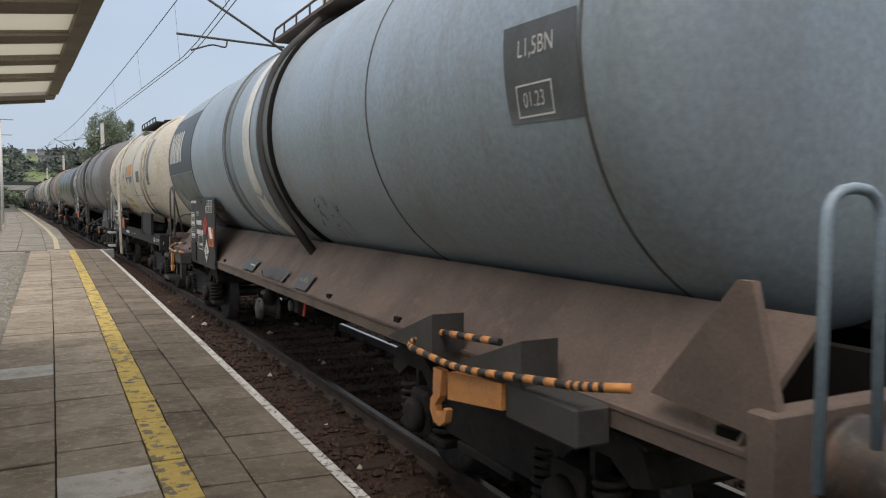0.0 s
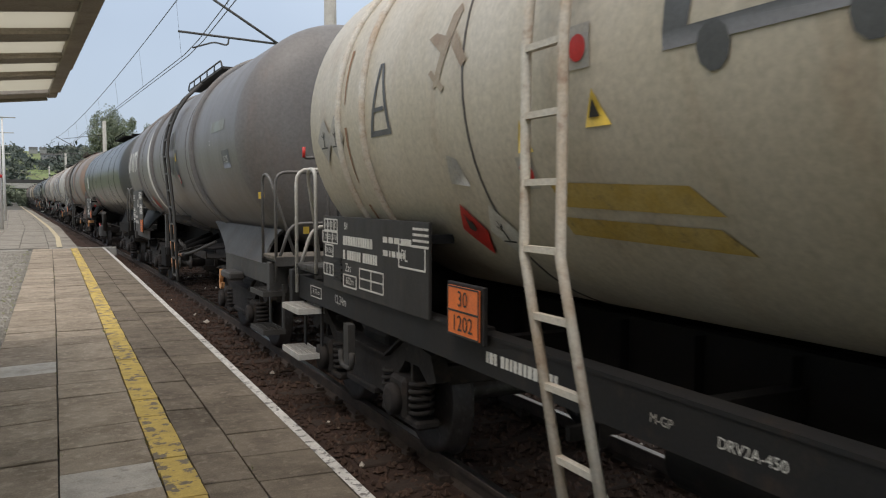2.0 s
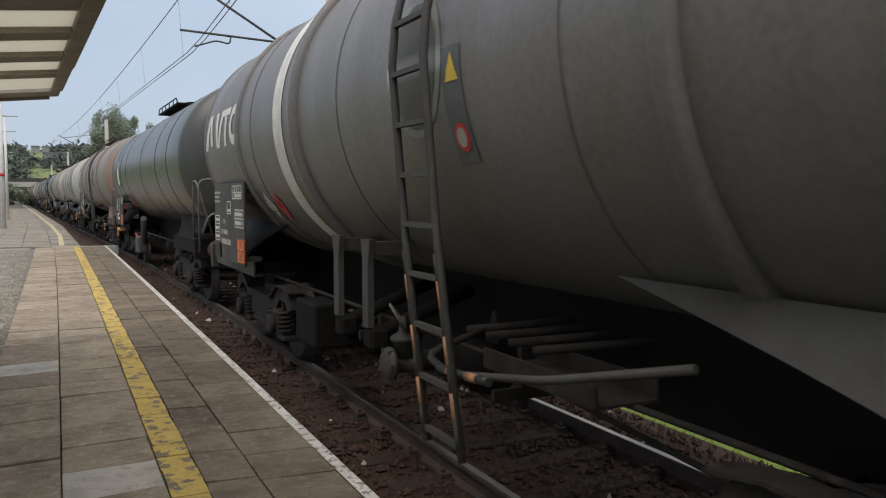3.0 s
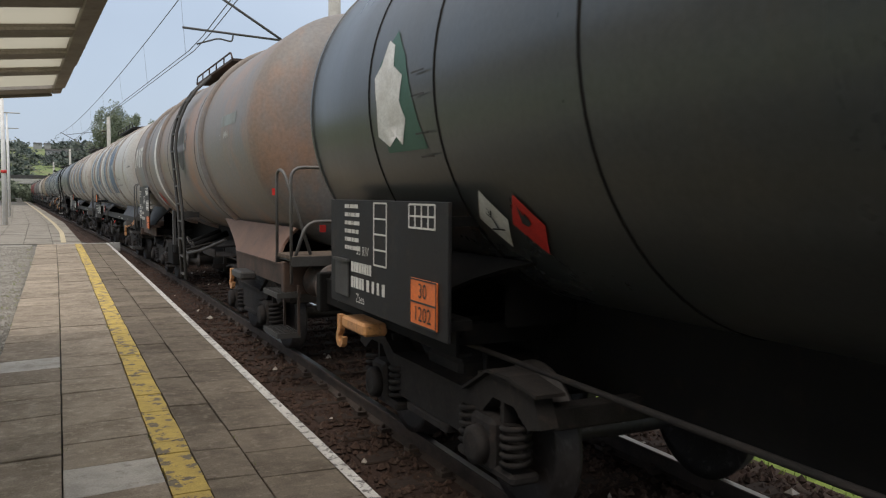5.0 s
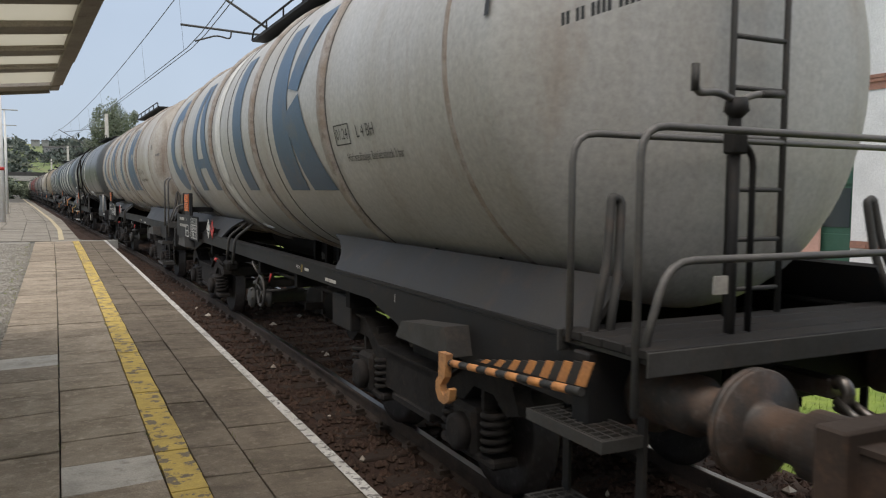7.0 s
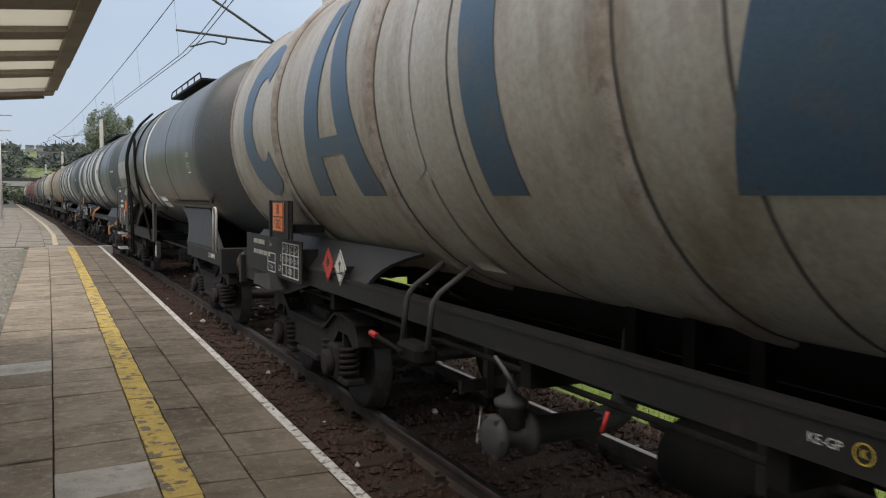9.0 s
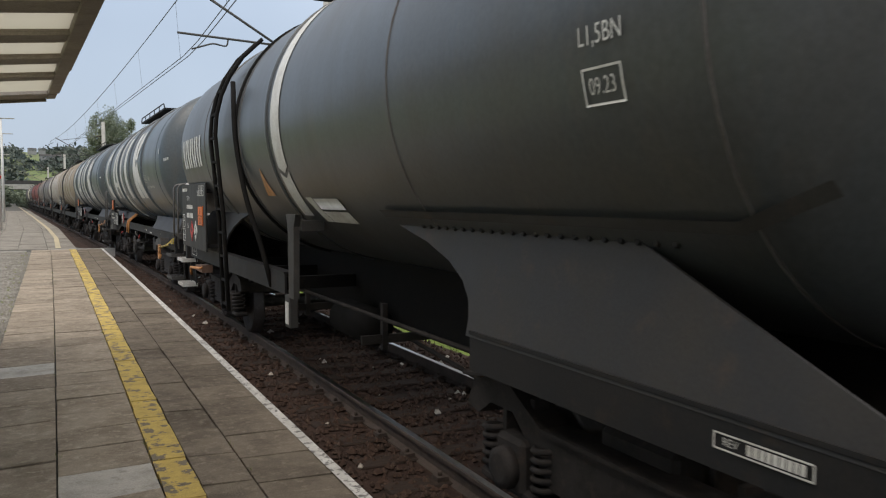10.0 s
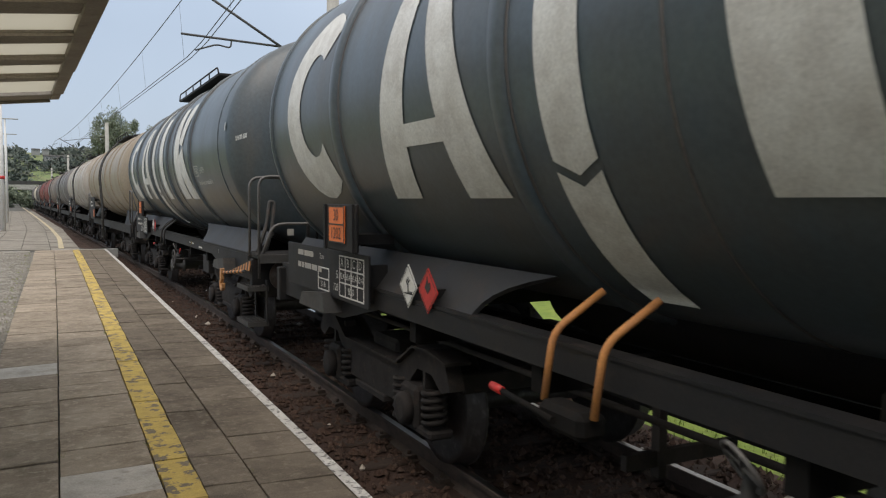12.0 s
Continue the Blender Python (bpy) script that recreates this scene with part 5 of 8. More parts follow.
    if "panel" in spec:
        u0, u1, z0, z1 = spec["panel"]
        X = spec.get("panel_x", -1.41)
        pn = part("side_panel", bmesh_from(lambda bm: (box(bm, X, X + 0.025, Y(u0), Y(u1), z0, z1, 0.004))), spec.get("panel_mat", fr), th, "dark steel marking panel")
        for u in (u0 + 0.15, u1 - 0.15):
            part("bracket", bmesh_from(lambda bm: box(bm, X + 0.025, -1.18, Y(u) - 0.03, Y(u) + 0.03, z0 + 0.05, z0 + 0.11)), fr, pn)
            part("bracket", bmesh_from(lambda bm: box(bm, X + 0.025, -1.0, Y(u) - 0.03, Y(u) + 0.03, z1 - 0.15, z1 - 0.09)), fr, pn)
        spec["panel_dress"](pn, Y, X - 0.002) if "panel_dress" in spec else None
    if "dress" in spec:
        spec["dress"](th, tank, Y, R, zc, spec)
    RAILCARS.append((th, spec["G"], L))
    return th


def big_shapes(tank, Y, R, zc, mat, spec):
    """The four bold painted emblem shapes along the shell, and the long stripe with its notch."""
    z0, z1 = 2.03, 3.62
    zm, h = (z0 + z1) / 2, (z1 - z0) / 2
    outer = [(Y(12.25) + 0.78 * math.sin(radians(a)), zm + h * math.cos(radians(a))) for a in range(-40, 221, 15)]
    inner = [(Y(12.25) + 0.36 * math.sin(radians(a)), zm + 0.55 * h * math.cos(radians(a))) for a in range(220, -41, -15)]
    polys = [[outer[i], outer[i + 1], inner[-2 - i], inner[-1 - i]] for i in range(len(outer) - 1)]
    tank_skin(tank, polys, mat, R, zc, "emblem")
    tank_skin(tank, [[(Y(10.8), z0), (Y(10.36), z0), (Y(10.05), z1), (Y(10.36), z1)], [(Y(9.68), z0), (Y(9.2), z0), (Y(9.78), z1), (Y(10.05), z1)], [(Y(10.36), 2.36), (Y(9.7), 2.36), (Y(9.76), 2.5), (Y(10.3), 2.5)]], mat, R, zc, "emblem", 0.007)
    tank_skin(tank, [[(Y(a), b) for a, b in spec.get("post", ((7.5, z0), (7.02, z0), (7.16, z1), (7.62, z1)))]], mat, R, zc, "emblem")
    tank_skin(tank, [[(Y(a), b) for a, b in spec.get("cross", ((5.62, z0), (5.0, z0), (5.15, z1), (5.6, z1)))], [(Y(4.85), z0), (Y(4.16), z0), (Y(4.7), 2.9), (Y(5.12), 2.75)], [(Y(4.75), z1), (Y(4.2), z1), (Y(4.72), 2.92), (Y(5.06), 2.98)]], mat, R, zc, "emblem")


def dress_emblem(th, tank, Y, R, zc, spec):
    mat, ink = spec["emblem"], spec["ink"]
    big_shapes(tank, Y, R, zc, mat, spec)
    s = spec.get("stripe", "mark_white")
    tank_skin(tank, [[(Y(8.7), 4.0), (Y(8.36), 4.0), (Y(8.36), 2.2), (Y(8.53), 2.13), (Y(8.7), 2.2)], [(Y(8.7), 2.15), (Y(8.53), 2.08), (Y(8.36), 2.15), (Y(8.36), 1.52), (Y(8.7), 1.52)]], s, R, zc, "stripe", label="pale painted stripe")
    tank_bars(tank, 0.60, -0.00, 2.74, 0.055, ink, R, zc, Y)
    lettering(tank, "L 4 BH", Y(3.1), 2.46, 0.13, ink, None, R, zc)
    lettering(tank, spec.get("date", "04.26"), Y(3.6), 2.46, 0.12, ink, None, R, zc)
    tank_skin(tank, [[(Y(a), c), (Y(b), c), (Y(b), d), (Y(a), d)] for a, b, c, d in ((3.77, 3.43, 2.38, 2.39), (3.77, 3.43, 2.53, 2.54), (3.77, 3.755, 2.39, 2.53), (3.445, 3.43, 2.39, 2.53))], ink, R, zc)
    lettering(tank, "Höchstzulässiger Betriebsdruck 3 bar", Y(3.05), 2.28, 0.088, ink, None, R, zc, 0.82)
    tank_skin(tank, [[(Y(1.3 - 0.07 * i), 2.92), (Y(1.255 - 0.07 * i), 2.92), (Y(1.255 - 0.07 * i), 3.02), (Y(1.3 - 0.07 * i), 3.02)] for i in range(1)], ink, R, zc)
    lettering(th, "KE-GP", Y(5.61), 1.235, 0.048, "mark_white", -1.216)
    brake_circle(th, Y(5.47), 1.235, 0.036, -1.216, "K")
    bars(th, [(Y(5.36), 1.235, 0.12, 0.03), (Y(4.7), 1.2, 0.3, 0.035)], -1.216)
    lettering(th, "1", Y(3.05), 1.22, 0.09, "mark_white", -1.216)
    for s2 in (-1, 1):
        for q in ([(0.62, 0.97), (2.7, 0.97), (3.6, 1.16), (0.62, 1.16)], [(14.28, 0.97), (12.2, 0.97), (11.3, 1.16), (14.28, 1.16)]):
            part("belly_plate", bmesh_from(lambda bm: prism(bm, [(Y(u), z) for u, z in q], s2 * 1.2 - 0.012, s2 * 1.2 + 0.012)), "frame_dark", th)
        for u in (6.55, 7.0, 7.47):
            part("tank_leg", bmesh_from(lambda bm: box(bm, s2 * 0.42 - 0.04, s2 * 0.42 + 0.04, Y(u) - 0.045, Y(u) + 0.045, 0.5 if u == 7.0 else 1.0, 1.42)), "black", th)
        part("deflector", bmesh_from(lambda bm: box(bm, min(s2 * 1.15, s2 * 0.9), max(s2 * 1.15, s2 * 0.9), Y(4.2), Y(4.7), 0.78, 1.08, 0.01)), "frame_dark", th)
    # black on every tank colour: the shade under the belly is in its colour
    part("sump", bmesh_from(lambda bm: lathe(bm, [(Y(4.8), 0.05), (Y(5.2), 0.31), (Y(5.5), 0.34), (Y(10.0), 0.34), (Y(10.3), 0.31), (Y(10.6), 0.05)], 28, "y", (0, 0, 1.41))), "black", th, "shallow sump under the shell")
    el = part("end_ladder", bmesh_from(lambda bm: [tube(bm, [(x, Y(0.78), 1.35), (x, Y(0.78), 3.4), (x, Y(1.3), 4.2)], 0.02, 6) for x in (-0.25, 0.15)]), "frame_grey", th, "grey end ladder")
    for i in range(8):
        part("rung", mesh_of("end_rung", lambda bm: tube(bm, [(-0.25, 0, 0), (0.15, 0, 0)], 0.014, 6)), "frame_grey", el, m=pose(0, Y(0.78), 1.5 + 0.27 * i))
    part("tag", bmesh_from(lambda bm: box(bm, -0.95, -0.87, Y(0.18), Y(0.19), 1.58, 1.66)), "mark_faded", th)
    for s2 in (-1, 1):
        part("end_saddle", bmesh_from(lambda bm: tube(bm, rounded([(s2 * 1.2, Y(0.7), 1.3), (s2 * 1.05, Y(0.78), 1.7), (s2 * 1.0, Y(0.82), 2.0), (s2 * 0.94, Y(0.82), 1.98), (s2 * 0.98, Y(0.78), 1.65), (s2 * 1.1, Y(0.7), 1.3)], 0.1), 0.025, 6)), "frame_grey", th)
    # plate holder and the marking table on the skirt
    X = -1.40
    pn = part("plate_holder", bmesh_from(lambda bm: box(bm, X, X + 0.03, Y(11.32), Y(12.1), 1.6, 1.98, 0.008)), "frame_dark", th, "dark plate holder")
    for y in (Y(11.36), Y(12.06)):
        bm = bmesh.new()
        box(bm, X - 0.02, X, y - 0.02, y + 0.02, 1.6, 1.98)
        part("clamp", bm, "frame_dark", pn)
    bm = bmesh.new()
    box(bm, X + 0.03, -1.0, Y(11.5), Y(11.9), 1.66, 1.74)
    part("bracket", bm, "frame_dark", pn)
    hazard_plate(pn, Y(11.95), 1.665, X - 0.002)
    X = -1.30
    sheet = part("marking_panel", bmesh_from(lambda bm: box(bm, X, X + 0.02, Y(11.3), Y(13.7), 1.16, 1.58, 0.004)), "frame_dark", th, "dark marking panel with white table")
    for u in (11.4, 13.5):
        part("bracket", bmesh_from(lambda bm: box(bm, X + 0.02, -1.1, Y(u), Y(u + 0.06), 1.2, 1.5)), "frame_dark", sheet)
    outline(sheet, Y(11.4), Y(12.0), 1.2, 1.54, X, 3, 2)
    for i, c in enumerate("ABCD"):
        lettering(sheet, c, Y(11.93 - 0.15 * i), 1.485, 0.1, "mark_white", X - 0.004)
    for i, c in enumerate(("42.4", "50.4", "60.4", "60.4")):
        lettering(sheet, c, Y(11.93 - 0.15 * i), 1.37, 0.075, "mark_white", X - 0.004)
    lettering(sheet, "00.0", Y(11.7), 1.255, 0.085, "mark_white", X - 0.004)
    lettering(sheet, "S", Y(12.06), 1.37, 0.1, "mark_white", X - 0.004)
    lettering(sheet, "120", Y(12.1), 1.26, 0.09, "mark_white", X - 0.004)
    outline(sheet, Y(12.3), Y(12.62), 1.2, 1.4, X, 0, 1)
    lettering(sheet, "21.0t", Y(12.46), 1.25, 0.07, "mark_white", X - 0.004)
    bars(sheet, [(Y(13.3), 1.5, 0.5, 0.06), (Y(13.3), 1.38, 0.75, 0.06)], X, "mark_faded")
    lettering(sheet, "Zans", Y(12.5), 1.5, 0.07, "mark_faded", X - 0.004)
    ur, uw = (10.66, 10.33) if spec.get("red_first") else (10.33, 10.66)
    diamond(th, Y(ur), 1.41, 0.155, -1.235, "red", "red flame hazard label")
    diamond(th, Y(uw), 1.41, 0.155, -1.235, "mark_white", "white environment hazard label")
    for y in (Y(10.33), Y(10.66)):
        part("label_bracket", bmesh_from(lambda bm: box(bm, -1.235, -1.05, y - 0.03, y + 0.03, 1.36, 1.42)), "frame_dark", th)
    for u in (8.62, 8.22):
        bm = bmesh.new()
        tube(bm, rounded([(-1.06, Y(u) + 0.06, 1.58), (-1.29, Y(u + 0.15), 1.38), (-1.31, Y(u + 0.19), 1.04)], 0.08), 0.02, 8)
        part("vent_pipe", bm, spec.get("pipe", "frame_grey"), th, "bent pipe")
    bm = bmesh.new()
    box(bm, -1.38, -1.22, Y(8.42), Y(8.78), 0.93, 1.06, 0.03)
    tube(bm, [(-1.4, Y(8.6), 1.0), (-1.4, Y(9.15), 1.04)], 0.018, 6)
    part("brake_changeover", bm, "black", th)
    bm = bmesh.new()
    tube(bm, [(-1.4, Y(9.06), 1.034), (-1.4, Y(9.17), 1.042)], 0.024, 6)
    part("grip", bm, "red", th, "red lever grip")
    hand_wheel(th, Y(6.72), 0.86) if spec.get("striped") else None
    outlet_gear(th, Y(7.72), 0.66)
    part("lever", bmesh_from(lambda bm: tube(bm, [(-1.22, Y(6.7), 1.06), (-1.24, Y(6.72), 0.96)], 0.01, 6)), "red", th, "red lever")
    for y in (Y(2.25), Y(12.6)):
        part("jacking_pad", bmesh_from(lambda bm: prism(bm, [(y - 0.4, 1.02), (y + 0.4, 1.02), (y + 0.3, 1.14), (y - 0.35, 1.2)], -1.38, -1.21)), "frame_grey", th)
    if spec.get("striped"):
        striped_bar(th, (-1.40, Y(0.5), 1.13), (-1.40, Y(1.85), 1.0), 13, 0.022, spec["striped"])
        striped_bar(th, (-1.40, Y(1.85), 1.0), (-1.25, Y(2.05), 1.1), 4, 0.022, spec["striped"])
        for i in range(14):
            q = 1.62 - 0.075 * i
            hgt = 0.02 + 0.008 * i
            part("striped_plate", bmesh_from(lambda bm: prism(bm, [(Y(q), 1.045 + 0.006 * i), (Y(q - 0.075), 1.05 + 0.006 * i), (Y(q - 0.135), 1.05 + 0.006 * i + hgt), (Y(q - 0.06), 1.045 + 0.006 * i + hgt)], -1.33, -1.32)), spec["striped"] if i % 2 else "mark_black", th)
        part("rope_hook", bmesh_from(lambda bm: hook_plate(bm, -1.41, Y(1.82), 1.03)), "ochre", th, "ochre rope hook")


def tank_bars(tank, u0, u1, z, h, mat, R, zc, Y):
    """A private number on the shell, as plain blocks."""
    bm = bmesh.new()
    n = int((u0 - u1) / (h * 0.62))
    for i in range(n):
        if i in (2, 5, 10):
            continue
        y = Y(u0 - (u0 - u1) * i / n)
        bm.faces.new([bm.verts.new((0, y - q * h * 0.46, z + e * h)) for q, e in ((0, 0), (1, 0), (1, 1), (0, 1))])
    wrap(bm, R, zc, 0.006)
    tagged(part("marking", bm, mat, tank), kind="stuff")


def brake_circle(th, y, z, r, X, letters):
    """A letter in a painted ring beside the brake type."""
    bm = bmesh.new()
    for i in range(24):
        a, b = 2 * math.pi * i / 24, 2 * math.pi * (i + 1) / 24
        bm.faces.new([bm.verts.new((X - 0.002, y + q * math.cos(t), z + q * math.sin(t))) for q, t in ((r, a), (r, b), (r * 0.86, b), (r * 0.86, a))])
    bmesh.ops.remove_doubles(bm, verts=bm.verts, dist=0.001)
    part("ring_mark", bm, "mark_yellow", th)
    lettering(th, letters, y, z, r * 1.15, "mark_yellow", X - 0.002)


def outlet_gear(th, y, z, X=-1.05, wheel=True):
    """Discharge valve below the frame: flanged pipe stub, bonnet and a small tilted wheel."""
    bm = bmesh.new()
    lathe(bm, [(X - 0.2, 0.02), (X - 0.2, 0.1), (X - 0.17, 0.13), (X - 0.14, 0.13), (X - 0.13, 0.075), (X + 0.02, 0.08), (X + 0.03, 0.135), (X + 0.07, 0.135), (X + 0.08, 0.085), (X + 0.55, 0.085)], 18, "x", (0, y, z))
    lathe(bm, [(z + 0.05, 0.085), (z + 0.16, 0.07), (z + 0.17, 0.1), (z + 0.2, 0.1), (z + 0.24, 0.035), (z + 0.36, 0.02)], 14, "z", (X - 0.05, y, 0))
    tube(bm, rounded([(X + 0.5, y, z), (X + 0.75, y, z + 0.02), (X + 0.85, y, z + 0.4), (X + 0.85, y, z + 0.75)], 0.15), 0.085, 10)
    v = part("outlet_valve", bm, "frame_grey", th, "grimy cast discharge valve")
    for i in range(6):
        a = math.pi / 3 * i
        part("bolt", mesh_of("valve_bolt", lambda bm: box(bm, -0.02, 0.02, -0.013, 0.013, -0.013, 0.013)), "frame_grey", v, m=pose(X - 0.18, y + 0.115 * math.cos(a), z + 0.115 * math.sin(a)))
    part("cap_chain", bmesh_from(lambda bm: tube(bm, rounded([(X - 0.16, y + 0.12, z), (X - 0.17, y + 0.2, z - 0.12), (X - 0.1, y + 0.26, z + 0.1)], 0.08), 0.008, 5)), "steel", v)
    if wheel:
        c, n = Vector((X - 0.09, y, z + 0.36)), 22
        e1, e2 = Vector((0.35, 0.9, 0.0)).normalized(), Vector((-0.5, 0.2, 0.84)).normalized()
        bm = bmesh.new()
        tube(bm, [c + (e1 * math.cos(t) + e2 * math.sin(t)) * 0.11 for t in (2 * math.pi * i / n for i in range(n + 1))], 0.012, 6)
        for i in range(4):
            t = math.pi / 2 * i + 0.5
            tube(bm, [c, c + (e1 * math.cos(t) + e2 * math.sin(t)) * 0.11], 0.009, 5)
        part("valve_wheel", bm, "rail_paint", th, "small valve wheel")


def hand_wheel(th, y, z):
    bm = bmesh.new()
    pts = [(-1.34, y + 0.17 * math.cos(a), z + 0.17 * math.sin(a)) for a in (2 * math.pi * i / 24 for i in range(25))]
    tube(bm, pts, 0.017, 6)
    for i in range(4):
        a = math.pi / 2 * i + 0.4
        tube(bm, [(-1.33, y, z), (-1.34, y + 0.17 * math.cos(a), z + 0.17 * math.sin(a))], 0.012, 6)
    tube(bm, [(-1.34, y, z), (-0.9, y, z)], 0.018, 6)
    part("hand_wheel", bm, "frame_grey", th, "spoked brake hand wheel")


def hook_plate(bm, x, y, z, k=1.0):
    """A flat forged rope hook, 4 cm thick, hanging from y, z and opening outwards."""
    pts = ((-0.05, 0.03), (0.05, 0.03), (0.055, -0.12), (0.085, -0.15), (0.09, -0.21), (0.05, -0.265), (-0.02, -0.275), (-0.085, -0.24), (-0.105, -0.17), (-0.075, -0.165), (-0.055, -0.205), (-0.015, -0.225), (0.02, -0.205), (0.03, -0.17), (-0.03, -0.11))
    prism(bm, [(y + a * k, z + b * k) for a, b in pts], x - 0.022, x + 0.022)


def striped_bar(th, a, b, n, r, mat):
    a, b = Vector(a), Vector(b)
    for i in range(n):
        bm = bmesh.new()
        tube(bm, [a.lerp(b, i / n), a.lerp(b, (i + 1) / n)], r * (1.0 if i % 2 else 0.96), 8)
        part("stripe", bm, mat if i % 2 else "mark_black", th)


def panel_zas(pn, Y, X):
    """White stencilling of a marking panel; private numbers are plain bars."""
    lettering(pn, "A  B  C", Y(12.25), 2.08, 0.09, "mark_white", X)
    outline(pn, Y(11.95), Y(12.5), 1.98, 2.14, X, 3, 1)
    outline(pn, Y(11.85), Y(12.35), 1.62, 1.84, X, 3, 1)
    outline(pn, Y(12.62), Y(12.85), 1.78, 1.94, X)
    outline(pn, Y(13.4), Y(13.72), 1.4, 1.74, X, 0, 2)
    bars(pn, [(Y(13.74), 2.06, 0.42, 0.04), (Y(13.74), 2.00, 0.34, 0.04), (Y(13.74), 1.94, 0.36, 0.035)], X, "mark_faded")
    lettering(pn, "33 RIV", Y(13.1), 1.66, 0.1, "mark_white", X, width=0.8)
    bars(pn, [(Y(13.27), 1.53, 0.4, 0.07), (Y(13.27), 1.40, 0.62, 0.085)], X, "mark_faded")
    lettering(pn, "Zas", Y(13.15), 1.27, 0.08, "mark_faded", X)
    bars(pn, [(Y(13.70), 1.685, 0.24, 0.05), (Y(13.70), 1.57, 0.26, 0.05), (Y(13.70), 1.455, 0.24, 0.05), (Y(12.32), 1.785, 0.4, 0.05), (Y(12.32), 1.675, 0.4, 0.05), (Y(12.36), 2.02, 0.4, 0.05)], X, "mark_white")
    part("pictogram", bmesh_from(lambda bm: prism(bm, [(Y(12.83), 1.81), (Y(12.65), 1.81), (Y(12.65), 1.85), (Y(12.83), 1.83)], X - 0.004, X)), "mark_white", pn)
    pf = part("flap", bmesh_from(lambda bm: box(bm, X - 0.02, X, Y(13.3), Y(13.62), 1.17, 1.37, 0.005)), "frame_dark", pn, "small hinged flap")
    part("hinge", bmesh_from(lambda bm: box(bm, X - 0.03, X - 0.02, Y(13.3), Y(13.62), 1.35, 1.375)), "frame_grey", pf)
    hazard_plate(pn, Y(12.18), 1.18, X)


def big_labels(tank, Y, R, zc):
    tank_skin(tank, [[(Y(LU[0]), LZ[0]), (Y(LU[1]), LZ[0]), (Y(LU[1] + 0.04), LZ[1]), (Y(LU[0] + 0.04), LZ[1])]], "mark_grey", R, zc, "label", 0.006, "dark strip of warning labels")
    um, dz = (LU[0] + LU[1]) / 2, LZ[1] - LZ[0]
    tank_skin(tank, [[(Y(um + 0.1), LZ[0] + 0.7 * dz), (Y(um - 0.06), LZ[0] + 0.7 * dz), (Y(um + 0.03), LZ[0] + 0.95 * dz)]], "mark_yellow", R, zc, "warning_sign", 0.010)
    tank_skin(tank, [[(Y(um) + 0.08 * math.cos(a), LZ[0] + 0.22 * dz + 0.08 * math.sin(a)) for a in (i * math.pi / 8 for i in range(16))]], "red", R, zc, "warning_sign", 0.010)
    tank_skin(tank, [[(Y(um) + 0.055 * math.cos(a), LZ[0] + 0.22 * dz + 0.055 * math.sin(a)) for a in (i * math.pi / 8 for i in range(16))]], "mark_faded", R, zc, "symbol", 0.014)


LU, LZ = (6.2, 5.97), (2.2, 2.84)


